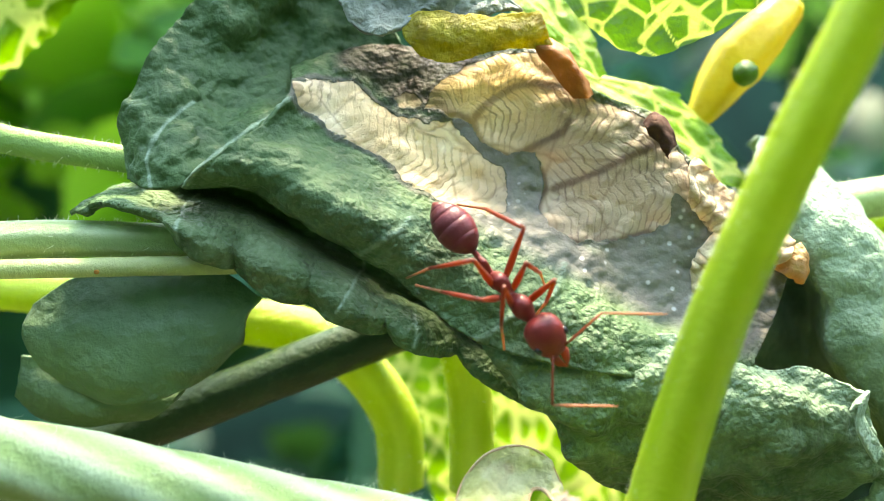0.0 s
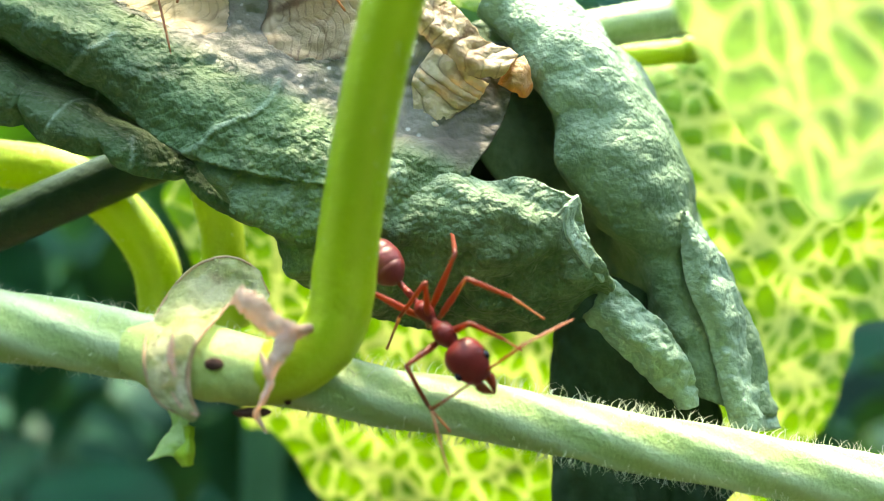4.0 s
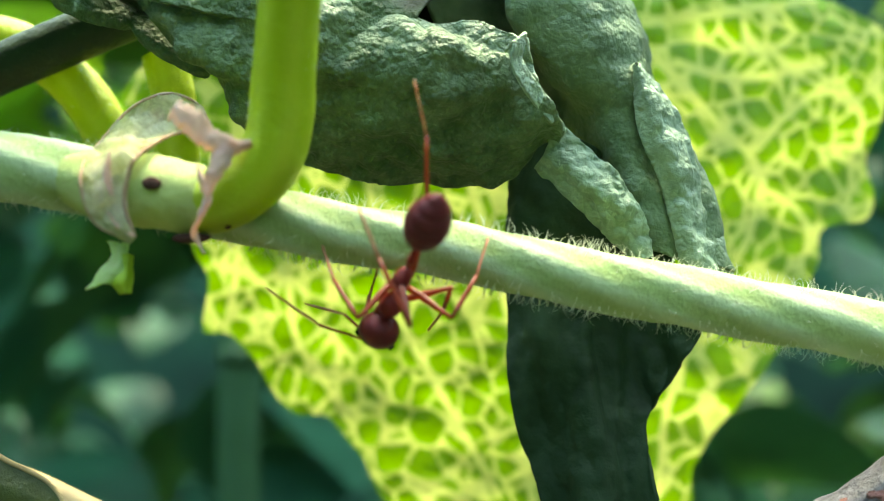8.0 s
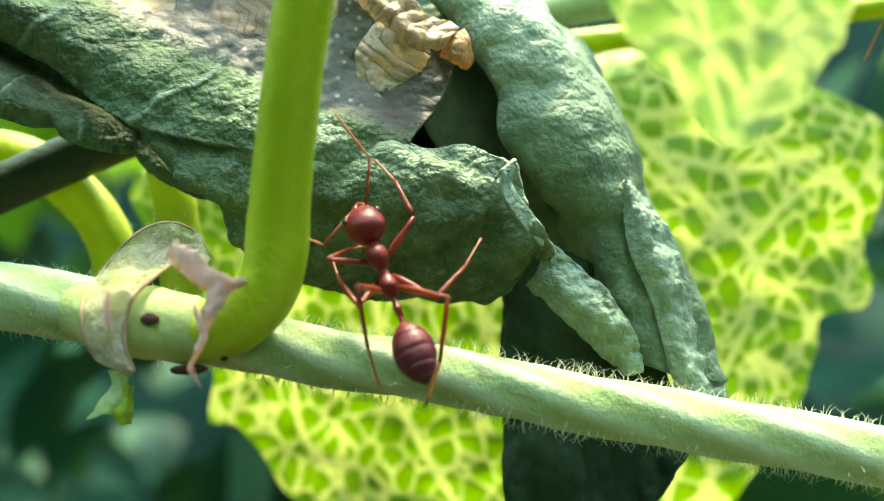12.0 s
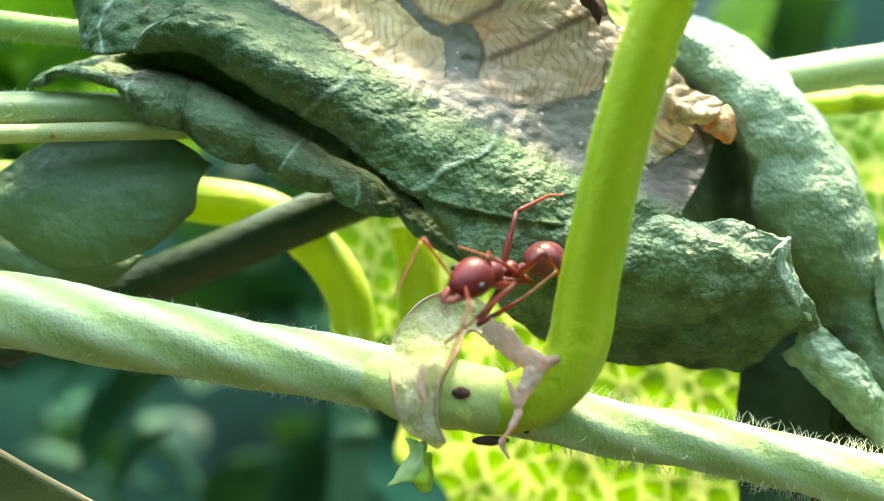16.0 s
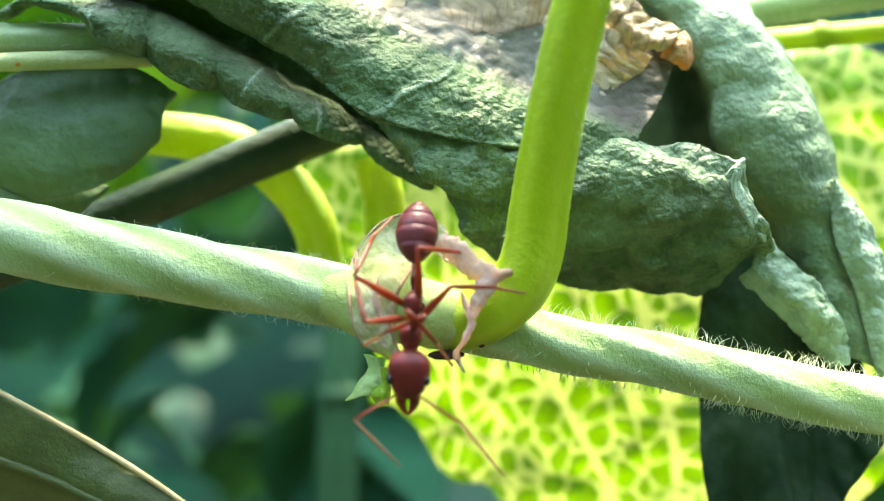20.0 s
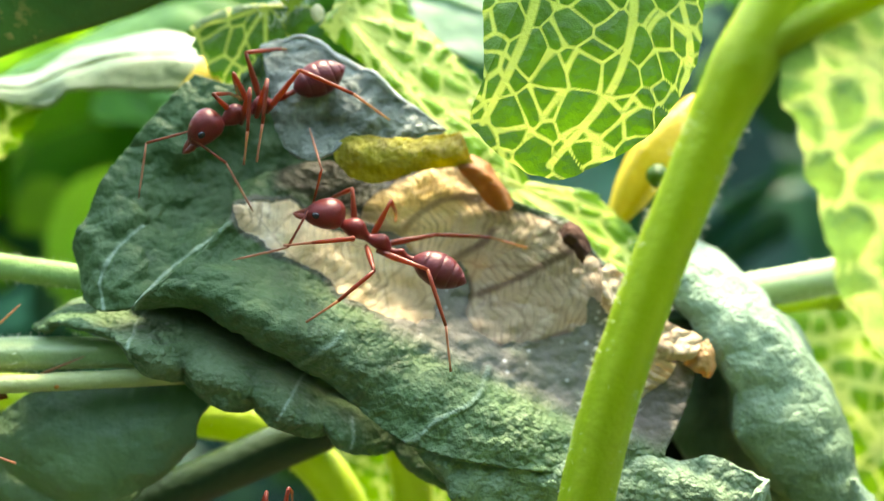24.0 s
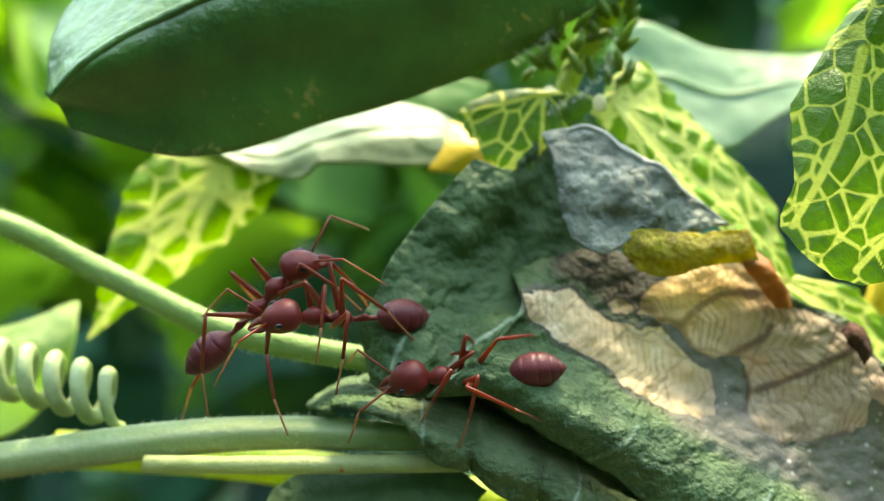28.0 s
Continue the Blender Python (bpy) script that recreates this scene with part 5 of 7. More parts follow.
    net_leaf("blade", [(5.3, 48.0, 9.3), (8.4, 48.5, 8.2), (11.3, 49.0, 7.6), (12.9, 49.0, 6.1), (14.3, 48.5, 3.7), (14.4, 48.0, 2.8), (11.0, 47.0, 4.2), (8.3, 47.0, 5.6), (6.0, 47.0, 7.0)],
             NET_BRIGHT, leaf, (6.7, 48.0, 8.0), 0.5, 1.8, 0.2, 6, 60, 120, 21.3, ruffle=0.3, vein_w=0.25)
    leaf = thing("net_leaf", (-25.4, 54.0, 10.0), "yellow-green net-veined leaf hanging behind the stalks", "leaf", "net-veined leaves")
    net_leaf("blade", [(-30.1, 54.0, 4.1), (-28.9, 54.0, 9.3), (-27.1, 54.0, 14.1), (-23.0, 54.0, 15.0), (-19.0, 54.0, 13.7), (-21.3, 54.0, 10.7), (-24.4, 54.0, 8.1), (-27.6, 54.0, 6.0)],
             NET_BRIGHT, leaf, (-22.3, 54.0, 14.1), 0.6, 2.4, 0.3, 6, 60, 130, 26.8, ruffle=0.4, vein_w=0.24, rib_w=0.34)


build_net_leaves()


# ---- plain leaves round about ----
def plain_leaf(name, rails, mat, label, thick=0.25, amp=0.3, size=6.0, seed=0.0, group="", nu=80, nv=40):
    mid = rails[len(rails) // 2]
    leaf = thing(name, mid[len(mid) // 2], label, "leaf", group)
    g = crumple(loft(rails, nu, nv), amp, size, seed)
    shell("blade", g, thick, mat, leaf)
    row = g[nv // 2, :: max(1, nu // 12)]
    tube("midrib", [tuple(p - np.array([0, thick * 0.4, 0])) for p in row], [0.28, 0.22, 0.06], mat, leaf, 36, 8)
    return leaf


plain_leaf("dark_leaf", [
    [(-28.7, 44.4, 16.2), (-28.8, 47.5, 21.1), (-24.1, 48.0, 27.5), (-12.7, 48.0, 31.4), (-2.7, 48.0, 29.1), (0.8, 47.0, 23.4)],
    [(-28.1, 43.4, 15.9), (-25.5, 42.6, 17.7), (-20.1, 43.4, 20.5), (-12.4, 44.0, 22.3), (-5.7, 45.0, 22.7), (-1.5, 46.0, 21.4)],
    [(-27.9, 43.6, 15.8), (-25.5, 44.2, 15.4), (-22.2, 44.6, 16.0), (-16.1, 45.0, 17.5), (-9.7, 45.5, 19.0), (-3.4, 46.0, 20.6)],
    [(-27.3, 44.0, 14.6), (-23.0, 45.0, 13.5), (-19.9, 45.6, 13.9), (-16.2, 46.0, 15.2), (-10.8, 46.5, 17.0), (-5.3, 47.0, 19.4)],
], DARK_LEAF, "broad dark green glossy leaf overhead", 0.3, 0.35, 7.0, 31.0)
sunlit = plain_leaf("sunlit_leaf", [
    [(-23.5, 55.0, 15.0), (-20.6, 55.0, 15.2), (-17.2, 55.5, 16.8), (-13.0, 56.0, 17.9), (-10.3, 56.0, 17.3), (-8.0, 55.5, 15.6)],
    [(-23.0, 53.5, 14.5), (-19.6, 53.0, 14.2), (-16.8, 53.0, 15.0), (-12.8, 53.0, 15.7), (-10.3, 53.4, 15.5), (-8.1, 54.0, 14.9)],
    [(-22.7, 53.0, 14.3), (-18.0, 52.4, 13.2), (-16.7, 52.4, 14.0), (-12.7, 52.4, 13.9), (-10.9, 52.6, 13.9), (-8.4, 53.0, 14.0)],
], SUNLIT_SKIN, "leaf edge coloured pale for sunlight, with a yellow tip", 0.25, 0.3, 5.0, 37.0)
tip = [
    [(-9.7, 54.6, 16.7), (-8.2, 54.2, 16.0), (-7.2, 54.4, 15.6), (-6.8, 54.6, 14.9)],
    [(-10.0, 52.8, 15.2), (-8.5, 52.6, 15.0), (-7.4, 53.2, 14.7), (-7.0, 54.0, 14.2)],
    [(-10.9, 52.2, 13.7), (-9.2, 52.2, 13.6), (-7.9, 52.8, 13.7), (-7.3, 53.6, 13.9)],
]
shell("yellow_tip", crumple(loft(tip, 40, 30), 0.2, 3.0, 39.0), 0.2, BUD, sunlit, "yellow withered tip")
plain_leaf("green_leaf", [
    [(-23.4, 58.5, 15.6), (-20.0, 58.5, 17.4), (-15.9, 59.0, 19.3), (-11.8, 59.0, 20.3), (-7.4, 59.0, 19.6)],
    [(-23.0, 58.0, 15.2), (-19.6, 57.8, 16.4), (-15.6, 57.6, 17.8), (-11.9, 57.6, 18.2), (-7.6, 58.0, 17.5)],
    [(-22.4, 58.0, 14.8), (-19.3, 57.6, 15.0), (-15.3, 57.4, 15.2), (-11.6, 57.4, 15.3), (-7.5, 58.0, 15.0)],
], MID_LEAF, "mid-green smooth leaf behind the sunlit one", 0.25, 0.3, 6.0, 45.0)
plain_leaf("pale_leaf", [
    [(0.0, 60.0, 22.1), (2.0, 60.0, 23.8), (6.3, 60.0, 22.3), (11.2, 60.0, 21.9), (14.7, 60.0, 22.2)],
    [(1.5, 58.5, 20.0), (3.6, 58.5, 19.7), (6.6, 58.5, 19.2), (10.7, 58.5, 19.8), (13.6, 59.0, 20.9)],
    [(1.9, 57.0, 17.7), (3.6, 57.0, 16.7), (6.3, 57.0, 15.7), (9.4, 57.5, 17.4), (12.6, 58.0, 19.7)],
], PALE_LEAF, "pale blue-green leaf behind the net-veined ones", 0.25, 0.4, 8.0, 41.0)
plain_leaf("yellow_leaf", [
    [(-38.1, 57.0, 4.0), (-34.8, 57.0, 5.0), (-31.5, 57.0, 6.2)],
    [(-37.6, 56.0, 1.4), (-34.3, 56.0, 2.8), (-31.3, 56.0, 4.1)],
    [(-38.0, 57.0, -2.0), (-35.0, 57.0, -1.3), (-32.4, 57.0, 1.4)],
], NEAR, "pale yellow-green leaf behind the tendril", 0.25, 0.3, 5.0, 57.0)
near = thing("near_leaf", (20, 30, 4), "pale net-veined leaf close to the lens", "leaf", "net-veined leaves")
net_leaf("blade", [(14.2, 30, 12), (15.0, 30, 8), (15.8, 30, 5), (17.0, 30, 1.7), (18.6, 30, -0.4), (20.2, 30, -3.2), (23.2, 30, -6.6), (25.4, 30, -5.2), (27.6, 30, -1), (28.4, 30, 5), (26.5, 30, 11), (20.5, 30, 14)],
         NET_NEAR, near, (19.5, 29.5, 9), 0.6, 1.5, 0.2, 7, 60, 150, 33.3, ruffle=0.3, vein_w=0.26)
low = plain_leaf("low_leaf", [
    [(-16.2, 52.0, -23.4), (-7.5, 51.0, -25.8), (-3.9, 50.0, -27.6), (-0.8, 50.0, -30.0), (3.3, 50.0, -33.4), (6.2, 51.0, -36.5)],
    [(-15.1, 50.0, -28.6), (-8.2, 49.4, -29.9), (-4.2, 49.0, -31.2), (-1.7, 49.0, -32.9), (1.3, 49.4, -35.0), (4.2, 50.0, -37.5)],
    [(-15.4, 50.0, -35.0), (-10.1, 50.0, -35.8), (-6.2, 50.0, -37.0), (-3.6, 50.0, -38.2), (-0.9, 50.0, -39.1), (2.0, 50.0, -39.8)],
], OLIVE_LEAF, "dull olive-green leaf with a yellow edge below the twig", 0.3, 0.3, 7.0, 51.0)
tube("yellow_edge", [(-16.2, 52.0, -23.3), (-7.5, 51.0, -25.7), (-3.9, 50.0, -27.5), (-0.8, 50.0, -29.9), (3.3, 50.0, -33.3), (6.2, 51.0, -36.4)], [0.16, 0.18, 0.16], TWIG, low, 60, 8, "thin yellow leaf edge", wobble=0.1)


low = plain_leaf("low_leaf", [
    [(-19.5, 42.0, -12.6), (-15.4, 42.3, -15.2), (-11.5, 43.0, -17.7), (-8.3, 43.5, -20.0), (-5.3, 44.4, -22.7), (-3.5, 45.0, -24.0), (-2.6, 45.0, -25.6)],
    [(-20.0, 42.8, -16.0), (-15.2, 42.4, -18.0), (-9.0, 43.0, -20.8), (-6.3, 43.8, -23.3), (-3.7, 44.6, -25.0), (-2.6, 45.0, -25.7)],
    [(-20.0, 44.0, -20.0), (-15.0, 43.6, -21.0), (-10.0, 44.0, -23.2), (-6.7, 44.6, -25.4), (-4.2, 45.0, -26.2), (-2.7, 45.0, -26.0)],
], OLIVE_LEAF, "olive-brown drooping leaf with a yellow edge", 0.3, 0.25, 5.0, 61.0)
tube("yellow_edge", [(-19.5, 41.9, -12.5), (-15.4, 42.2, -15.1), (-11.5, 42.9, -17.6), (-8.3, 43.4, -19.9), (-5.3, 44.3, -22.6), (-3.5, 44.9, -23.9), (-2.6, 45.0, -25.6)], [0.12, 0.14, 0.1], TWIG, low, 60, 8, "thin yellow leaf edge", wobble=0.1)


def build_twig():
    s = thing("twig", (4.7, 48.0, -29.8), "straw-yellow bare twig with a dark scar and a knob", "twig")
    tube("bark", [(-13.6, 48.0, -21.7), (-6.0, 48.0, -24.5), (-1.0, 48.0, -27.0), (4.7, 48.0, -29.7), (10.6, 48.0, -31.6), (16.6, 48.0, -33.8), (24.3, 48.0, -36.6)], 0.72, TWIG, s, 60, 16, wobble=0.06)
    pebble("knob", (5.0, 47.2, -30.1), (0.35, 0.25, 0.35), BROWN, s, "small brown knob", 4)
    tube("scar", [(-4.9, 47.6, -25.4), (-1.9, 47.6, -26.9), (1.3, 47.8, -28.7)], [0.1, 0.5, 0.1], BLACK, s, 20, 10, "dark brown scar along the twig")


build_twig()


def build_branch():
    m = Mat("grey_bark")
    n = m.noise(140, 6, 0.7, (0.4, 1, 2.2, 32))
    f = m.noise(1300, 6, 0.7, (0.5, 1, 2, 32))
    col = m.ramp(n, (0.25, (0.09, 0.093, 0.096)), (0.5, (0.215, 0.222, 0.23)), (0.75, (0.41, 0.425, 0.44)))
    col = m.mix(m.ramp(f, (0.4, 0.5), (0.6, 0.0)), col, (0.09, 0.08, 0.075))
    bark = m.done(col, 0.85, m.bump(m.mix(0.5, n, f), 0.003, 1.0), spec=0.2)
    wart = mat_plain("wart_bark", (0.17, 0.065, 0.05), (0.36, 0.17, 0.13), 700, 0.8, 0.0006)
    a, b = np.array((10.7, 40.0, -35.7)), np.array((46.2, 40.0, -15.2))
    br = thing("branch", tuple((a + b) / 2 - np.array([0, 0, 10.0])), "thick grey branch covered with red-brown corky warts", "branch")
    axis = (b - a) / np.linalg.norm(b - a)
    nrm = np.array([-axis[2], 0.0, axis[0]])
    a, b = a - 8.9 * nrm + np.array([0, 1.2, 0]), b - 8.9 * nrm + np.array([0, 1.2, 0])
    tube("trunk", [tuple(a), tuple((a + b) / 2), tuple(b)], 9.0, bark, br, 120, 80, wobble=0.03)
    rng = random.Random(5)
    seeds = []
    for k in range(5):
        verts, faces, q = [], [], random.Random(k)
        rings = ((1.0, 0.0), (0.96, 0.38), (0.74, 0.62), (0.4, 0.5), (0.1, 0.52))
        for r, h in rings:
            for i in range(10):
                t = 2 * math.pi * i / 10
                j = 1 + 0.25 * (q.random() - 0.5)
                verts.append((0.001 * 0.62 * r * j * math.cos(t), 0.001 * 0.42 * r * j * math.sin(t), 0.001 * 0.6 * h * (0.8 + 0.4 * q.random())))
        for s in range(4):
            faces += [(s * 10 + i, s * 10 + (i + 1) % 10, s * 10 + 10 + (i + 1) % 10, s * 10 + 10 + i) for i in range(10)]
        faces.append(tuple(40 + i for i in range(10)))
        me = bpy.data.meshes.new("wart")
        me.from_pydata(verts, [], faces)
        me.materials.append(wart)
        seeds.append(me)
    for i in range(300):
        s, ang = rng.uniform(0.24, 0.66), math.radians(rng.uniform(8, 92))
        out = math.sin(ang) * nrm + math.cos(ang) * np.array([0.0, -1.0, 0.0])
        p = a + s * (b - a) + 8.97 * out
        ob = new("wart", seeds[i % 5])
        ob.parent = br
        z = Vector(out)
        x = Vector(axis)
        rot = Matrix((x, z.cross(x), z)).transposed().to_4x4()
        ob.matrix_basis = Matrix.Translation(Vector(metres(p)) - br.location) @ rot @ pose(0, 0, 0, 0, 0, rng.uniform(-60, 60)) @ Matrix.Scale(rng.uniform(0.28, 0.62), 4)


build_branch()


# ---- buds, bloom and scraps near the shoot tip ----
def build_tip():
    hub = thing("shoot_tip", (-3.9, 47.0, 18.3), "cluster of small hairy green buds at the shoot tip", "buds")
    rng = random.Random(9)
    for i in range(60):
        x, y = rng.uniform(930, 1130), rng.uniform(20, 165)
        c = np.array((-3.8, 47.2, 17.5)) + np.array([(x - 1020) / 38.0, rng.uniform(-1.2, 1.0), (165 - y) / 38.0])
        d = np.array([rng.uniform(-0.6, 0.8), rng.uniform(-0.5, 0.3), rng.uniform(0.3, 1.0)])
        d /= np.linalg.norm(d)
        ln = rng.uniform(0.9, 1.7)
        tube("bud", [tuple(c), tuple(c + d * ln * 0.5 + np.array([0, -0.1, 0])), tuple(c + d * ln)], [0.12, 0.26, 0.2, 0.03], HUB, hub, 8, 8)
    hairs([(-5.8, 46.6, 17.3), (-3.9, 46.6, 18.5), (-2.5, 47.0, 20.5)], 1.6, 300, 0.5, hub, 29)
    tube("stem", [(-4.1, 47.5, 16.1), (-3.8, 47.6, 17.8), (-2.6, 48.0, 20.2), (-0.7, 48.0, 23.7)], [0.5, 0.6, 0.8, 0.9], STEM, hub, 20, 12)
    pebble("bud", (-2.5, 46.0, 16.4), (0.33, 0.3, 0.42), PAPER, hub, "whitish bud")
    bud = thing("flower_bud", (13.5, 50.0, 8.6), "yellow tubular flower bud with a green ball at its side", "flower")
    tube("tube", [(16.9, 50.5, 12.0), (15.3, 50.0, 10.3), (13.8, 50.0, 8.6), (12.7, 50.0, 6.9), (12.2, 50.0, 6.2)], [0.9, 1.2, 1.35, 1.0, 0.5], BUD, bud, 30, 20, flutes=5, depth=0.08)
    pebble("ball", (14.2, 48.4, 8.3), (0.62, 0.6, 0.6), HUB, bud, "dark green round ovary")


build_tip()


# ---- what lies behind ----
def leaf_cloud(name, count, box, size, mat, seed, label):
    """Many small folded leaves in one mesh, within a box of x, y, z ranges that widens with depth."""
    rng = random.Random(seed)
    verts, faces = [], []
    for i in range(count):
        y = rng.uniform(*box[1])
        c = np.array([rng.uniform(*box[0]) * y, y, rng.uniform(*box[2]) * y])
        sz = rng.uniform(*size)
        rot = np.array(Euler((rng.uniform(-1.2, 1.2), rng.uniform(-0.9, 0.9), rng.uniform(0, 6.28))).to_matrix())
        base = len(verts)
        for u in np.linspace(0, 1, 7):
            wdt = 0.42 * math.sin(math.pi * min(1, u * 0.96 + 0.03)) ** 0.8
            for v in (-1, 0, 1):
                q = np.array([v * wdt, u - 0.5, 0.16 * abs(v) * wdt - 0.5 * (u - 0.5) ** 2]) * sz
                verts.append(c + rot @ q)
        for r in range(6):
            for k in range(2):
                faces.append((base + r * 3 + k, base + r * 3 + k + 1, base + r * 3 + k + 4, base + r * 3 + k + 3))
    tagged(mesh_part(name, verts, faces, mat), label, "foliage", kind="stuff")


def build_background():
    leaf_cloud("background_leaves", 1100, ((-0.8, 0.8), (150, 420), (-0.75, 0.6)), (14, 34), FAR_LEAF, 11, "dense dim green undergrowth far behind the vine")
    leaf_cloud("sunny_leaves", 300, ((-0.85, -0.25), (130, 260), (0.02, 0.55)), (12, 24), SUN_LEAF, 12, "bright yellow-green leaves far behind, coloured as sunlit")
    leaf_cloud("sunny_leaves", 40, ((0.3, 0.9), (160, 300), (0.12, 0.5)), (14, 26), SUN_LEAF, 13, "bright yellow-green leaves far behind, coloured as sunlit")
    leaf_cloud("background_leaves", 90, ((-0.5, 0.12), (130, 220), (0.1, 0.45)), (14, 26), MID_LEAF, 14, "soft green leaves behind the vine, coloured for half shade")
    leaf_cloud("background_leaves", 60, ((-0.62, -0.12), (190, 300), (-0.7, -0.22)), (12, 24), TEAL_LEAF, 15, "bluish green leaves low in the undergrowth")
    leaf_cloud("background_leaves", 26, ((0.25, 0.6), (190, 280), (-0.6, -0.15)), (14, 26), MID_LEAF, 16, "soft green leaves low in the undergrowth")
    m = Mat("undergrowth")
    n = m.noise(9, 4)
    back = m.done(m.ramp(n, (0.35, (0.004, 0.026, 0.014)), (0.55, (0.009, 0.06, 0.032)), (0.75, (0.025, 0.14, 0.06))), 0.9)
    # The ring's unseen part behind the camera is added and raised to block front light.
    ring = [(700 * math.sin(a), 40 + 700 * math.cos(a)) for a in np.linspace(-math.pi, math.pi, 41)]
    g = np.array([[(x, y, -500 + k * (500 + 330 + 180 * max(0, 0.5 - 0.5 * (y - 40) / 700) ** 2)) for x, y in ring] for k in np.linspace(1, 0, 13)])
    tagged(mesh_part("backdrop", g.reshape(-1, 3), quads(12, 40), back), "dark green hedge ring, its unseen near side added to block light", "hedge", kind="structure")
    g = loft([[(-60000, -60000, -500), (60000, -60000, -500)], [(-60000, 60000, -500), (60000, 60000, -500)]], 2, 2)
    tagged(mesh_part("ground", g.reshape(-1, 3), quads(2, 2), SOIL), "dark soil below the plants", "ground", kind="structure")


build_background()


# ---- ants ----
def mat_ant(name, dark, light, rough, through, glow):
    m = Mat(name)
    n = m.noise(900, 4)
    f = m.noise(9000, 3)
    col = m.mix(m.ramp(n, (0.3, 0.0), (0.7, 1.0)), dark, light)
    return m.done(col, rough, m.bump(f, 0.00004, 0.5), through, glow, 0.3, sub=0.08)


ANT_RED = mat_ant("ant_red", (0.085, 0.01, 0.009), (0.17, 0.022, 0.017), 0.38, 0.12, (0.8, 0.14, 0.03))
ANT_GASTER = mat_ant("ant_gaster", (0.07, 0.011, 0.012), (0.13, 0.022, 0.022), 0.4, 0.08, (0.7, 0.12, 0.03))
ANT_LEG = mat_ant("ant_leg", (0.09, 0.017, 0.011), (0.17, 0.036, 0.02), 0.36, 0.22, (0.95, 0.24, 0.03))
ANT_FOOT = mat_ant("ant_foot", (0.2, 0.075, 0.045), (0.34, 0.16, 0.1), 0.5, 0.3, (0.9, 0.45, 0.2))
ANT_EYE = mat_plain("ant_eye", (0.006, 0.006, 0.007), (0.012, 0.012, 0.014), 3000, 0.2, 0.00002)
HEAD_X, GASTER_X = 2.75, -3.0


def local_part(name, verts, faces, mat, parent, label="", at=(0, 0, 0)):
    """A part in its thing's own space, in millimetres; its origin lies at the given joint."""
    me = bpy.data.meshes.new(name)
    me.from_pydata((np.asarray(verts, float) * 0.001).tolist(), [], faces)
    me.materials.append(mat)
    me.polygons.foreach_set("use_smooth", [True] * len(me.polygons))
    ob = new(name, me)
    ob.parent = parent
    ob.location = [c * 0.001 for c in at]
    if label:
        tagged(ob, label)
    return ob


def turned(profile, sides=16, n=None):
    """A body along x from rows of x, half width, half height, height of the middle."""
    pr = np.array(profile, float)
    if n:
        pr = np.stack([resample(np.stack([pr[:, 0], pr[:, k], 0 * pr[:, 0]], -1), n)[:, 1] for k in (1, 2, 3)], -1)
        xs = resample(np.stack([np.array(profile, float)[:, 0], np.array(profile, float)[:, 1], 0 * np.array(profile, float)[:, 0]], -1), n)[:, 0]
        pr = np.concatenate([xs[:, None], np.maximum(pr[:, :2], 0.01), pr[:, 2:]], 1)
    verts, k = [], sides
    for x, w, h, z in pr:
        verts += [(x, w * math.cos(2 * math.pi * i / k), z + h * math.sin(2 * math.pi * i / k)) for i in range(k)]
    m = len(pr)
    faces = [(i * k + j, (i + 1) * k + j, (i + 1) * k + (j + 1) % k, i * k + (j + 1) % k) for i in range(m - 1) for j in range(k)]
    faces += [tuple(range(k)), tuple((m - 1) * k + j for j in range(k))[::-1]]
    return verts, faces


def limb(name, length, radii, mat, parent, label=""):
    """A limb along +x from its joint."""
    prof = [(length * i / (len(radii) - 1), r, r, 0.0) for i, r in enumerate(radii)]
    v, f = turned(prof, 8)
    return local_part(name, v, f, mat, parent, label)


LEGS = {"front": ((1.15, 0.25, -0.28), (3.2, 2.0), (2.0, 1.9, 1.5)),
        "middle": ((0.4, 0.27, -0.3), (0.6, 2.9), (2.1, 2.0, 1.7)),
        "hind": ((-0.1, 0.25, -0.3), (-3.2, 2.5), (2.6, 2.6, 2.0))}


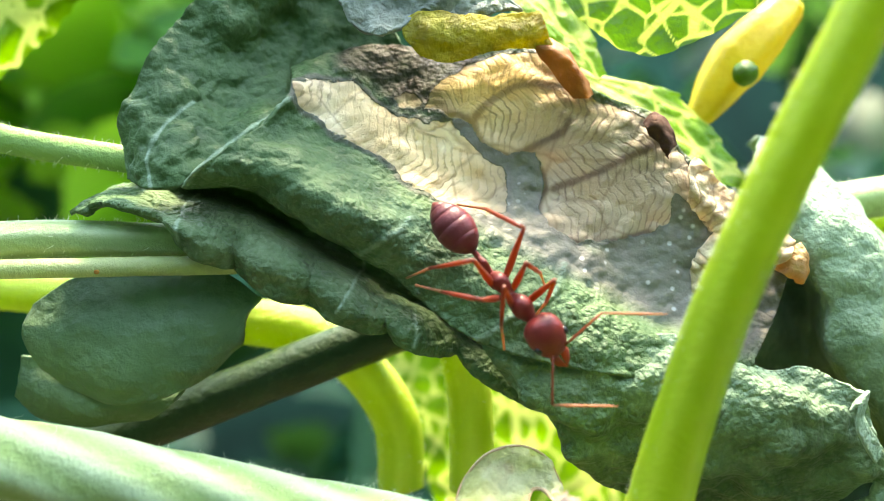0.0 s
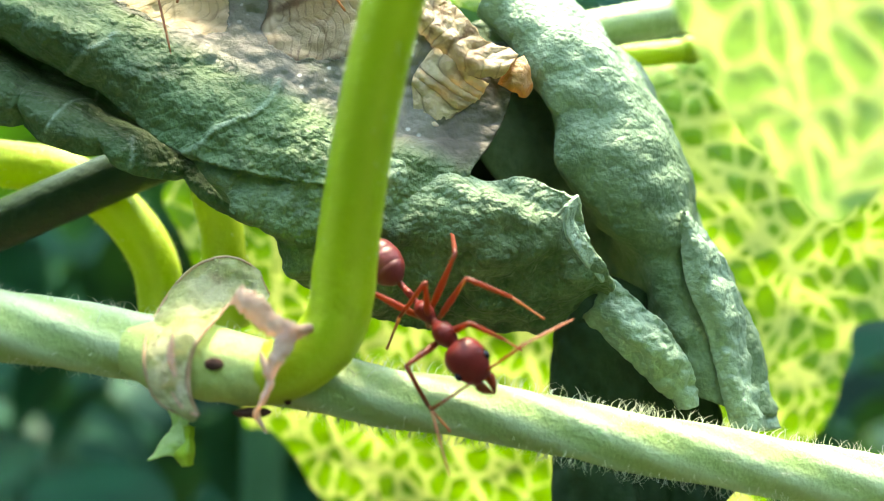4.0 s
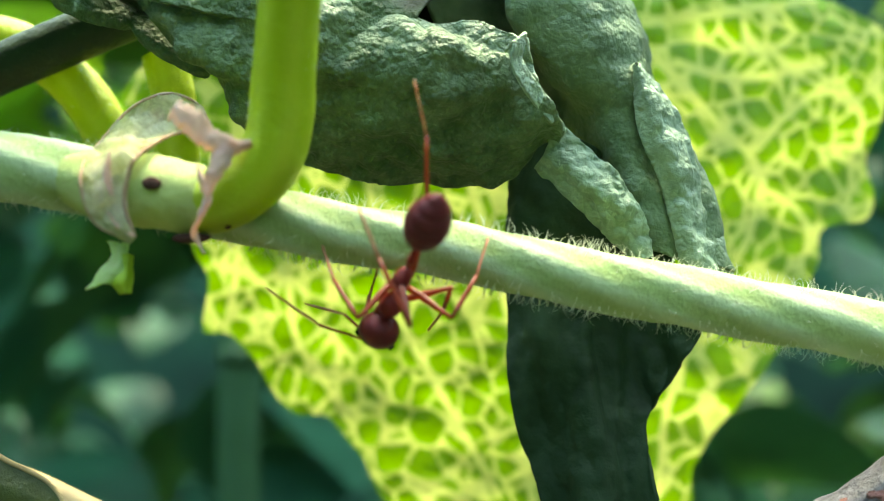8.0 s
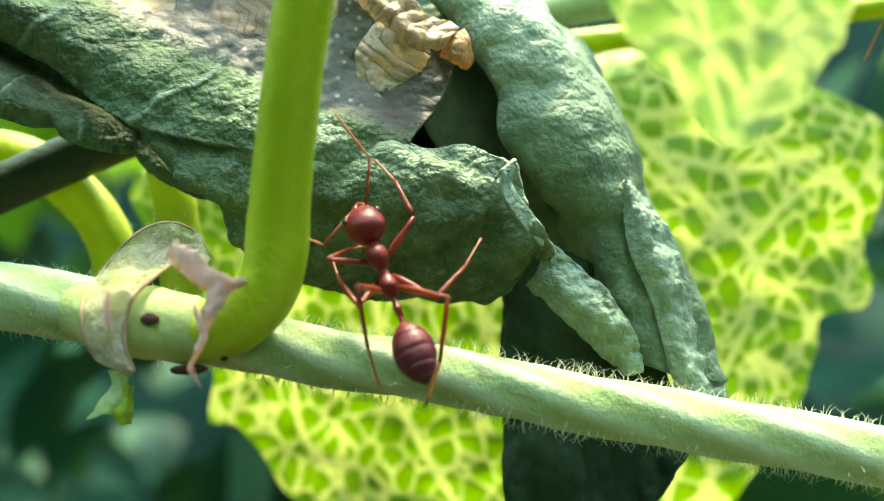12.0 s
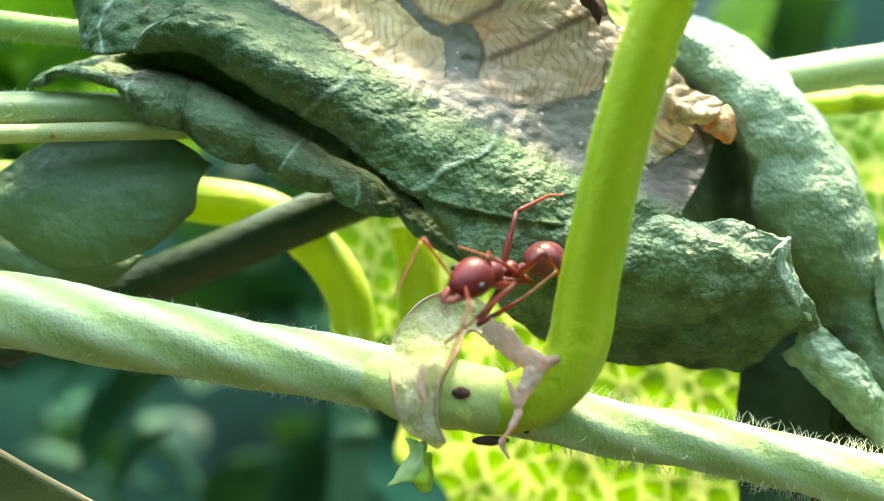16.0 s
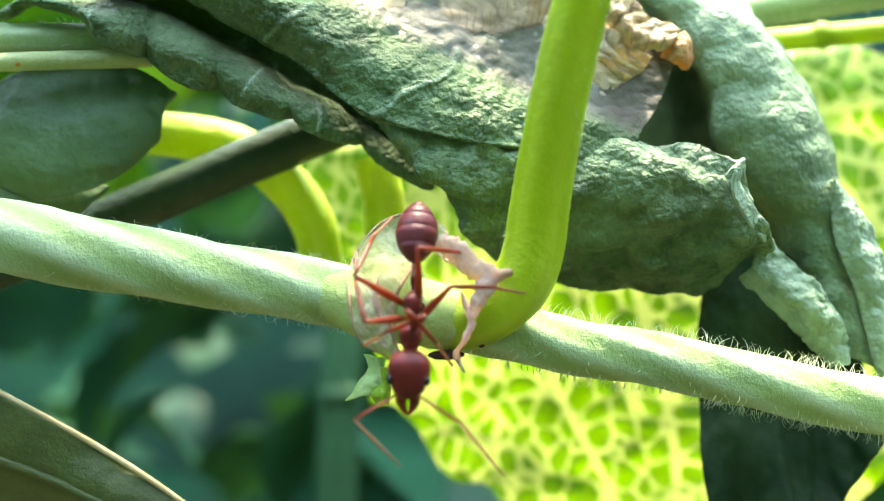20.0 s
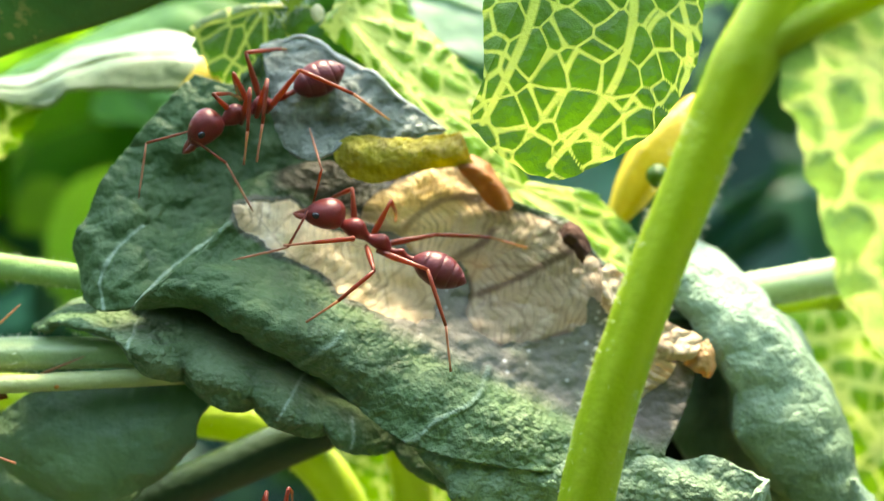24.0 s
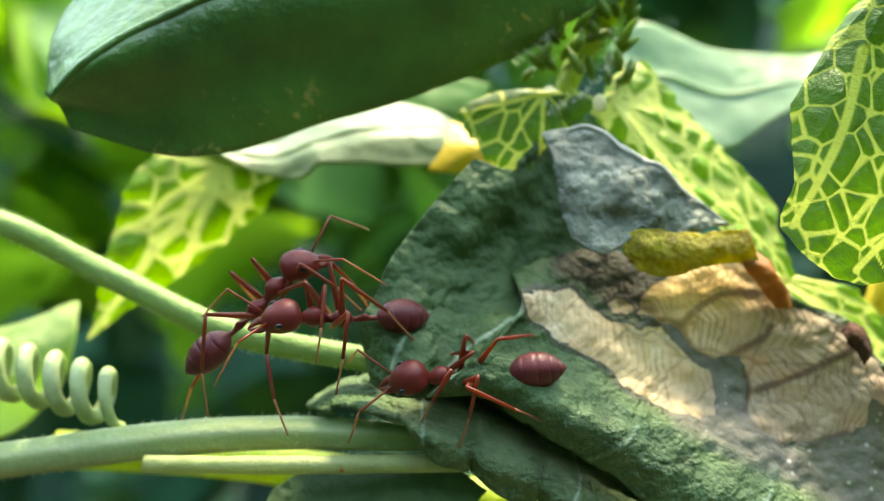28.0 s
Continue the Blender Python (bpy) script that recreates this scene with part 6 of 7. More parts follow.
def build_ant(label):
    ant = new("ant")
    ant.empty_display_size = 0.001
    tagged(ant, label, "ant", "weaver ants")
    head = local_part("head", *turned([(-0.95, 0.14, 0.14, 0), (-0.87, 0.46, 0.42, 0), (-0.6, 0.72, 0.62, 0.03), (-0.15, 0.78, 0.68, 0.05), (0.3, 0.67, 0.58, 0.0), (0.62, 0.5, 0.42, -0.06), (0.82, 0.32, 0.24, -0.12)], 20, 26), ANT_RED, ant, at=(HEAD_X, 0, 0.12))
    parts = {"head": head}
    for s in (1, -1):
        local_part("eye", *turned([(-0.19, 0.02, 0.02, 0), (-0.13, 0.1, 0.12, 0), (0, 0.14, 0.16, 0), (0.13, 0.1, 0.12, 0), (0.19, 0.02, 0.02, 0)], 12), ANT_EYE, head, "glossy black eye", at=(0.12, 0.66 * s, 0.26))
        v, f = turned([(0, 0.16, 0.13, 0), (0.32, 0.2, 0.13, -0.04), (0.62, 0.14, 0.09, -0.07), (0.85, 0.03, 0.03, -0.09)], 8)
        v = [(x, y + s * (0.2 - 0.55 * (x - 0.2) ** 2), z) for x, y, z in v]
        local_part("mandible", v, f, ANT_LEG, head, at=(0.62, 0.05 * s, -0.12))
        scape = limb("scape", 1.9, [0.045, 0.055, 0.055, 0.06], ANT_LEG, head)
        tip = limb("funiculus", 2.5, [0.04, 0.05, 0.055, 0.05, 0.045, 0.02], ANT_FOOT, scape)
        tip.location = (0.0019, 0, 0)
        parts["scape", s] = scape
        parts["tip", s] = tip
    local_part("thorax", *turned([(1.95, 0.13, 0.13, 0.06), (1.75, 0.24, 0.24, 0.06), (1.35, 0.43, 0.45, 0.14), (0.95, 0.39, 0.42, 0.15), (0.62, 0.2, 0.22, 0.0), (0.45, 0.19, 0.2, -0.04), (0.15, 0.31, 0.33, 0.03), (-0.2, 0.34, 0.37, 0.07), (-0.5, 0.22, 0.22, -0.05), (-0.62, 0.1, 0.1, -0.1)], 18, 44), ANT_RED, ant)
    local_part("petiole", *turned([(-0.55, 0.1, 0.1, -0.12), (-0.8, 0.12, 0.12, -0.1), (-1.1, 0.16, 0.22, -0.02), (-1.4, 0.12, 0.12, -0.08), (-1.8, 0.13, 0.13, -0.05)], 12, 16), ANT_RED, ant)
    gaster = local_part("gaster", *turned([(1.3, 0.1, 0.1, 0.0), (1.15, 0.34, 0.32, 0), (0.85, 0.6, 0.57, 0), (0.66, 0.7, 0.66, 0), (0.62, 0.67, 0.63, 0)], 24), ANT_GASTER, ant, at=(GASTER_X, 0, 0.0))
    parts["gaster"] = gaster
    for prof in ([(0.69, 0.67, 0.63, 0), (0.67, 0.69, 0.65, 0), (0.5, 0.75, 0.71, 0), (0.25, 0.81, 0.77, 0), (0.02, 0.825, 0.785, 0), (0.0, 0.8, 0.76, 0)],
                 [(0.03, 0.8, 0.76, 0), (0.01, 0.81, 0.77, 0), (-0.2, 0.8, 0.76, 0), (-0.4, 0.755, 0.715, 0), (-0.55, 0.69, 0.65, 0), (-0.57, 0.66, 0.62, 0)],
                 [(-0.54, 0.66, 0.62, 0), (-0.56, 0.675, 0.635, 0), (-0.75, 0.585, 0.55, 0), (-0.96, 0.44, 0.41, 0), (-0.98, 0.41, 0.38, 0)],
                 [(-0.95, 0.41, 0.38, 0), (-0.97, 0.425, 0.395, 0), (-1.12, 0.27, 0.25, 0), (-1.27, 0.1, 0.09, 0), (-1.31, 0.02, 0.02, 0)]):
        local_part("band", *turned(prof, 24), ANT_GASTER, gaster)
    for key, (coxa, foot, ln) in LEGS.items():
        for s in (1, -1):
            parts[key, s] = (limb(key + "_femur", ln[0], [0.1, 0.14, 0.15, 0.125, 0.095, 0.085], ANT_LEG, ant),
                             limb(key + "_tibia", ln[1], [0.085, 0.1, 0.095, 0.085, 0.075], ANT_LEG, ant),
                             limb(key + "_foot", ln[2], [0.07, 0.058, 0.05, 0.052, 0.045, 0.06], ANT_FOOT, ant))
    return ant, parts


def aim(at, to, up):
    """The pose of a limb at a joint, with +x towards a point."""
    x = (Vector(to) - Vector(at)).normalized()
    y = Vector(up).cross(x)
    y = y.normalized() if y.length > 1e-6 else x.orthogonal().normalized()
    return Matrix.Translation(Vector(at) * 0.001) @ Matrix((x, y, x.cross(y))).transposed().to_4x4()


def ant_pose(hx, hz, gx, gz, y, lean, tilt):
    """From where head and gaster stand: lean turns the back from the viewer (0) to the sky (90); a tilt of 0 turns the foreshortened head nearer, one of -10 away."""
    span = math.hypot(hx - gx, hz - gz)
    depth = math.sqrt(max((HEAD_X - GASTER_X) ** 2 - span**2, 0)) if span > 3.2 else 1.4 * span
    fwd = Vector((hx - gx, depth * min(1.0, max(-1.0, -tilt / 5 - 1)), hz - gz)).normalized()
    back = Vector((0, -math.cos(radians(lean)), math.sin(radians(lean))))
    up = (back - fwd * back.dot(fwd)).normalized()
    k = -GASTER_X / (HEAD_X - GASTER_X)
    mid = Vector(((gx + k * (hx - gx)), y, (gz + k * (hz - gz)) + BASE)) * 0.001
    return Matrix.Translation(mid) @ Matrix((fwd, up.cross(fwd), up)).transposed().to_4x4()


def at_depth(m, local, x, z):
    """The point at x, z (millimetres) at the depth of a point of the ant, in the ant's own space."""
    return m.inverted() @ Vector((x * 0.001, (m @ (Vector(local) * 0.001)).y, (z + BASE) * 0.001)) * 1000


def between(rows, t):
    """The value at a time among rows of seconds and vectors."""
    return Vector([float(np.interp(t, [r[0] for r in rows], [r[1][k] for r in rows])) for k in range(3)])


def move_ant(ant, parts, rows, limbs, step=0.25, seed=0, height=1.5):
    """Walks an ant along rows of seconds, head x, z, gaster x, z, depth, lean, tilt, head turn. limbs: by time, where knee and
    foot of a leg (left or right; front, middle, hind) and bend and tip of a feeler stand; its feet stay put between steps."""
    r = np.array(rows, float)
    times = [round(i * step, 3) for i in range(int(28.0 / step) + 1)]
    known = [t for t, _ in limbs]

    def body(t):
        return [float(np.interp(t, r[:, 0], r[:, k])) for k in range(1, 9)]

    def head_pose(t):
        return pose(HEAD_X * 0.001, 0, 0.00012, 0, 20, body(t)[7])

    poses = [ant_pose(*body(t)[:7]) for t in times]
    rng = random.Random(seed)
    walk(ant, list(zip(times, poses)))
    walk(parts["head"], [(t, head_pose(t)) for t in times])
    for s, side in ((1, "AL"), (-1, "AR")):
        root = Vector((0.6, 0.3 * s, 0.25))
        a, b = rng.random() * 6, rng.random() * 6
        elbows, tips = [], []
        for t, given in limbs:
            m, into = ant_pose(*body(t)[:7]), head_pose(t).inverted()
            e, f = root + Vector((1.3, 1.2 * s, 0.7)), root + Vector((2.6, 1.6 * s, -1.0))
            if side in given:
                ex, ez, fx, fz = given[side]
                e, f = (into @ (at_depth(m, (3.4, 0, 0.6), x, z) * 0.001) * 1000 for x, z in ((ex, ez), (fx, fz)))
            elbows.append((t, e))
            tips.append((t, f))
        bends, ends = [], []
        for t in times:
            off = min(abs(t - k) for k in known)
            stir = Vector((0, 0.25 * math.sin(2.3 * t + a), 0.35 * math.sin(1.7 * t + b))) * min(1.0, 2 * off)
            first = aim(root, between(elbows, t) + stir, (0, 0, 1))
            end = first.inverted() @ ((between(tips, t) + 2 * stir) * 0.001) * 1000
            bends.append((t, first))
            ends.append((t, aim((1.9, 0, 0), end, (0, 0, 1))))
        walk(parts["scape", s], bends)
        walk(parts["tip", s], ends)
    for n, (key, (coxa, foot, ln)) in enumerate(LEGS.items()):
        for s in (1, -1):
            root = Vector((coxa[0], coxa[1] * s, coxa[2]))
            jig = Vector((rng.uniform(-0.4, 0.4), rng.uniform(-0.3, 0.3), rng.uniform(-0.3, 0.3)))
            rest = Vector((foot[0], foot[1] * s, -height))
            bend = root + (rest - root) * 0.45 + Vector((0, 0, 1.2))
            knees, feet = [], []
            for t, given in limbs:
                k, f = bend, rest + jig
                name = ("L" if s > 0 else "R") + key[0].upper()
                if name in given:
                    m = ant_pose(*body(t)[:7])
                    kx, kz, fx, fz = given[name]
                    k, f = at_depth(m, bend, kx, kz), at_depth(m, rest, fx, fz)
                knees.append((t, k))
                feet.append((t, f))
            planted, first = poses[0] @ (between(feet, 0) * 0.001), (n + (s > 0)) % 2
            tracks = ([], [], [])
            for i, t in enumerate(times):
                target = poses[min(i + 1, len(poses) - 1)] @ (between(feet, t + step) * 0.001)
                far = (target - planted).length
                if t in known:
                    planted = poses[i] @ (between(feet, t) * 0.001)
                elif (i + first) % 2 == 0 and far > 0.0005 or far > 0.0026:
                    planted = target
                f = (poses[i].inverted() @ planted) * 1000
                lower = ln[1] + 0.94 * ln[2]
                d = f - root
                dist = min(max(d.length, 1.08 * abs(lower - ln[0]) + 0.2), 0.985 * (ln[0] + lower))
                d = d.normalized()
                f = root + d * dist
                cosa = min(1, max(-1, (ln[0] ** 2 + dist**2 - lower**2) / (2 * ln[0] * dist)))
                pole = between(knees, t) - root
                pole = pole - d * pole.dot(d)
                pole = pole.normalized() if pole.length > 0.05 else (Vector((0, 0, 1)) - d * d.z).normalized()
                knee = root + ln[0] * (cosa * d + math.sqrt(1 - cosa * cosa) * pole)
                shin = (f - knee).normalized()
                ankle = knee + (shin + 0.1 * pole).normalized() * ln[1]
                tracks[0].append((t, aim(root, knee, pole)))
                tracks[1].append((t, aim(knee, ankle, pole)))
                tracks[2].append((t, aim(ankle, f, pole)))
            for piece, track in zip(parts[key, s], tracks):
                walk(piece, track)


# seconds, head x and z, gaster x and z, depth, lean, tilt, head turn; then by time the x and z of knee and foot, or of bend and tip
SCOUT = [
    (0, 4.08, -3.39, 0.46, 0.93, 40.6, 15, 0, 0),
    (0.5, 5.74, -5.43, 1.83, -1.15, 40.5, 15, 0, 0),
    (1, 7.39, -6.65, 3.31, -3.00, 40.4, 15, 0, 0),
    (1.5, 9.37, -9.11, 5.61, -4.77, 40.3, 15, 0, 0),
    (2, 9.46, -9.92, 6.05, -4.93, 40.2, 15, 0, 0),
    (2.5, 9.49, -10.37, 6.82, -5.59, 40.2, 15, 0, 0),
    (3, 10.96, -10.43, 7.07, -5.89, 40.2, 12, 10, 0),
    (3.5, 12.07, -10.48, 8.57, -6.42, 40, 12, 10, 0),
    (4.2, 12.92, -12.50, 9.56, -8.74, 39.4, 10, 0, 0),
    (5.5, 14.83, -15.52, 11.62, -11.65, 38, 10, 0, 0),
    (6, 14.35, -16.70, 12.51, -12.89, 37.9, 5, -12, 0),
    (6.5, 13.16, -17.20, 13.06, -13.59, 37.8, 0, -12, 0),
    (7, 12.12, -17.10, 13.05, -13.83, 37.8, 0, -12, 0),
    (7.5, 11.68, -16.68, 13.18, -13.34, 37.8, 0, -12, 0),
    (8, 11.22, -17.27, 13.21, -13.30, 37.8, 0, -12, 0),
    (8.5, 14.21, -17.51, 12.19, -13.60, 37.8, 0, -8, 0),
    (9, 16.60, -16.67, 12.26, -14.39, 37.9, 10, -8, 0),
    (9.5, 17.51, -15.52, 12.40, -14.40, 38, 15, -8, 0),
    (10, 16.54, -12.99, 11.60, -14.38, 38.2, 10, -8, 0),
    (10.5, 15.85, -10.68, 12.00, -14.43, 38.8, 5, -8, 0),
    (11, 14.15, -9.77, 12.53, -14.45, 38.6, 0, -10, 0),
    (11.5, 12.25, -9.01, 13.21, -13.94, 38.8, 0, -10, 0),
    (12, 11.18, -8.23, 13.07, -13.20, 39, 5, -10, 0),
    (12.5, 9.85, -7.63, 12.88, -11.31, 39.4, 10, -10, 0),
    (13.5, 8.18, -7.95, 11.77, -9.40, 40.2, 20, -10, 0),
    (14.5, 6.32, -8.00, 9.80, -7.53, 40.8, 35, 30, 0),
    (15, 5.30, -7.35, 8.73, -6.80, 39.5, 35, 30, 0),
    (15.5, 4.36, -7.45, 8.26, -6.84, 39.2, 40, 30, 0),
    (16, 3.54, -7.37, 6.87, -6.53, 38.6, 40, 30, 0),
    (16.5, 2.75, -7.29, 6.59, -6.89, 38.2, 40, 35, 0),
    (17, 3.42, -8.24, 6.47, -6.65, 38, 35, 45, 0),
    (17.5, 3.87, -8.77, 6.20, -6.70, 37.6, 25, 40, 0),
    (18, 1.80, -10.42, 4.86, -7.36, 37.2, 20, 10, 0),
    (18.5, -0.10, -9.44, 4.32, -7.51, 37.3, 20, 10, 0),
    (19, 1.04, -11.78, 3.70, -7.58, 36.6, 10, 0, 0),
    (19.5, 3.46, -13.28, 2.92, -8.16, 36.1, 5, 0, 0),
    (20, 3.05, -13.99, 3.36, -8.68, 36, 3, 0, 0),
    (20.5, 1.05, -13.06, 3.99, -9.10, 36.4, 10, 0, 0),
    (21.4, -1.01, -10.13, 3.19, -8.67, 37, 40, 0, 0),
    (22.5, -1.77, -7.04, 2.97, -7.88, 37.6, 72, 0, 0),
    (23, -3.36, -7.11, 2.25, -7.35, 38, 75, 0, 0),
    (23.5, -4.12, -6.76, 1.41, -7.09, 38.4, 75, 0, 0),
    (24.2, -7.56, -6.69, -2.08, -6.84, 38.6, 75, 0, 0),
    (26, -29.59, -3.27, -23.84, -3.92, 40, 75, 0, 0),
    (28, -35.73, -1.71, -29.97, -2.11, 40, 75, 0, 0),
]
SCOUT_LIMBS = [
    (0, {"LF": (4.3, -1.5, 3.6, -2.6), "LM": (4.3, -0.4, 4.2, -1.4), "LH": (2.1, 2.4, 0.7, 1.9), "RF": (2.2, -2.5, 2.5, -3.8), "RM": (0.7, -1.7, -1.0, -1.4), "RH": (1.1, -1.0, -1.4, -1.1), "AL": (6.5, -2.0, 7.4, -2.4), "AR": (4.2, -6.2, 5.2, -5.9)}),
    (1, {"LF": (7.9, -5.6, 9.3, -6.2), "LM": (6.6, -3.8, 8.3, -2.9), "LH": (5.9, -2.5, 4.4, -2.7), "RF": (5.9, -6.8, 6.7, -9.4), "RM": (4.6, -5.5, 4.1, -6.6), "RH": (3.6, -5.0, 0.7, -2.7), "AR": (7.2, -8.4, 7.5, -9.3)}),
    (2, {"LF": (10.0, -8.7, 10.1, -9.1), "LH": (7.4, -3.8, 4.3, -2.7), "RM": (6.9, -8.0, 5.8, -9.0), "RH": (6.1, -6.9, 3.5, -5.3), "AL": (11.5, -11.0, 12.6, -13.3)}),
    (3, {"LM": (11.1, -7.4, 13.9, -7.6), "LH": (10.4, -6.7, 10.0, -5.0), "RF": (9.2, -10.9, 8.7, -12.0), "RM": (6.9, -8.3, 6.3, -8.7), "RH": (7.0, -7.0, 3.4, -5.2), "AL": (12.6, -10.2, 13.5, -9.9), "AR": (10.2, -12.5, 9.8, -15.5)}),
    (6, {"LF": (14.8, -15.9, 15.3, -14.8), "LM": (14.7, -15.0, 15.6, -13.6), "LH": (14.3, -12.4, 13.0, -7.6), "RF": (13.1, -15.5, 12.9, -16.6), "RM": (12.8, -15.1, 12.7, -16.7), "RH": (11.3, -14.9, 10.4, -11.5), "AL": (16.8, -17.1, 18.7, -16.2), "AR": (12.9, -15.7, 11.9, -14.6)}),
    (7, {"LF": (13.1, -16.5, 13.3, -18.0), "LM": (14.5, -16.7, 15.4, -14.0), "LH": (14.3, -12.9, 13.2, -8.4), "RF": (10.9, -17.1, 11.6, -16.6), "RM": (11.2, -16.5, 9.0, -14.0), "RH": (12.0, -15.7, 11.0, -12.9), "AR": (9.3, -17.9, 8.6, -17.1)}),
    (8, {"LF": (12.9, -16.1, 13.1, -17.4), "LM": (14.4, -16.3, 15.4, -14.0), "LH": (14.7, -12.6, 12.9, -7.7), "RF": (11.2, -16.6, 11.2, -14.8), "RM": (11.3, -15.9, 9.2, -14.1), "RH": (11.9, -15.4, 10.8, -12.8), "AR": (9.2, -17.1, 6.9, -15.5), "AL": (10.3, -17.0, 9.8, -16.6)}),
    (9, {"LF": (16.3, -15.6, 16.1, -15.9), "LM": (16.1, -14.4, 16.7, -12.7), "LH": (14.4, -12.8, 14.2, -10.9), "RF": (15.5, -17.9, 15.2, -16.9), "RM": (12.8, -17.1, 10.7, -15.5), "RH": (12.7, -16.6, 11.3, -14.6), "AL": (17.3, -15.0, 18.2, -13.1), "AR": (17.8, -18.8, 18.1, -17.8)}),
    (10, {"LF": (15.1, -12.3, 14.9, -11.0), "LM": (14.1, -12.4, 14.0, -9.1), "LH": (13.3, -12.3, 13.0, -7.6), "RF": (16.7, -14.1, 15.2, -14.1), "RM": (14.7, -15.3, 14.9, -16.1), "RH": (14.1, -15.6, 12.0, -15.1), "AL": (15.8, -12.6, 15.5, -10.4), "AR": (18.9, -13.2, 19.3, -11.7)}),
    (11, {"LF": (13.0, -9.9, 13.5, -9.4), "LM": (11.5, -11.0, 11.5, -10.1), "LH": (11.3, -13.3, 6.7, -13.0), "RF": (15.2, -11.4, 15.5, -10.0), "RM": (16.0, -12.4, 15.1, -11.5), "RH": (14.5, -14.6, 13.5, -15.1), "AL": (11.7, -8.0, 11.7, -6.2), "AR": (16.3, -7.7, 15.2, -6.6)}),
    (12, {"LF": (10.4, -9.5, 11.3, -9.0), "LM": (10.1, -10.6, 9.8, -9.6), "LH": (11.4, -12.3, 11.6, -14.4), "RF": (12.6, -9.6, 11.6, -5.6), "RM": (13.4, -10.8, 15.7, -9.0), "RH": (14.3, -13.5, 13.4, -15.2), "AL": (10.2, -8.3, 9.1, -8.8), "AR": (11.5, -5.4, 10.2, -3.9)}),
    (15, {"RF": (4.6, -5.0, 3.3, -7.7), "RM": (4.5, -5.8, 3.8, -7.2), "RH": (7.2, -4.5, 8.0, -4.0), "LF": (6.2, -8.0, 4.8, -10.4), "LM": (7.4, -7.0, 6.9, -8.9), "LH": (8.6, -7.1, 10.3, -7.2), "AR": (4.1, -7.0, 2.6, -6.9)}),
    (16, {"RF": (3.9, -4.9, 3.5, -6.3), "RM": (4.2, -5.1, 4.6, -6.4), "RH": (6.2, -4.3, 8.2, -3.7), "LF": (4.6, -7.8, 2.7, -9.5), "LM": (5.9, -7.7, 6.9, -7.0), "LH": (7.1, -7.2, 7.4, -7.8), "AR": (2.0, -5.8, 1.3, -6.9)}),
    (17, {"RF": (3.6, -5.1, 2.2, -7.4), "RM": (3.8, -6.0, 2.4, -7.5), "RH": (6.1, -4.3, 8.3, -3.8), "LF": (6.0, -7.8, 4.3, -9.9), "LM": (5.9, -8.8, 6.7, -11.7), "LH": (7.1, -7.4, 8.4, -7.6), "AR": (0.9, -8.9, 0.9, -10.5), "AL": (5.1, -8.4, 5.8, -8.6)}),
    (18, {"RF": (1.2, -8.7, 2.0, -9.4), "RM": (2.3, -7.0, 1.6, -8.6), "RH": (3.2, -5.9, 3.2, -5.3), "LF": (2.9, -9.8, 2.5, -10.9), "LM": (4.4, -8.7, 4.1, -10.7), "LH": (6.8, -7.9, 4.6, -9.2), "AR": (-0.4, -9.9, -1.4, -10.9), "AL": (2.3, -12.7, 2.0, -14.5)}),
    (19, {"RF": (0.7, -9.5, 1.3, -10.1), "RM": (2.0, -8.4, 0.6, -9.5), "RH": (2.0, -6.1, 2.7, -7.4), "LF": (3.1, -11.5, 3.0, -12.1), "LM": (4.0, -9.4, 4.1, -10.7), "LH": (3.9, -8.6, 5.5, -9.9), "AR": (0.5, -9.5, -0.5, -10.1), "AL": (1.6, -12.9, 1.2, -13.5)}),
    (20, {"LF": (3.9, -12.5, 4.6, -13.7), "LM": (4.6, -11.1, 7.4, -11.1), "LH": (3.9, -10.4, 5.9, -10.0), "RF": (2.0, -12.2, 1.5, -12.9), "RM": (1.6, -11.3, 1.0, -9.5), "RH": (0.9, -8.5, 2.3, -8.1), "AR": (1.6, -15.1, 1.8, -16.1), "AL": (4.8, -15.5, 5.4, -16.2)}),
    (22.5, {"LF": (-0.4, -8.1, -0.5, -8.9), "LM": (0.9, -9.4, 2.8, -11.0), "LH": (1.4, -8.4, 2.7, -10.0), "RF": (-1.2, -7.4, -1.2, -8.2), "RM": (1.0, -5.0, 1.0, -7.1), "RH": (1.0, -5.0, 2.8, -7.2), "AR": (-3.4, -7.0, -5.0, -9.5), "AL": (-2.7, -6.9, -3.6, -8.7)}),
    (23, {"LF": (-2.6, -7.9, -4.0, -9.1), "LM": (-1.8, -8.4, -2.5, -11.0), "LH": (-0.0, -6.4, 2.7, -9.8), "RM": (-1.2, -5.4, -1.7, -7.5), "RH": (0.2, -4.7, 1.4, -6.8), "AR": (-5.5, -5.4, -7.2, -8.1), "AL": (-4.1, -8.7, -5.9, -11.1)}),
]
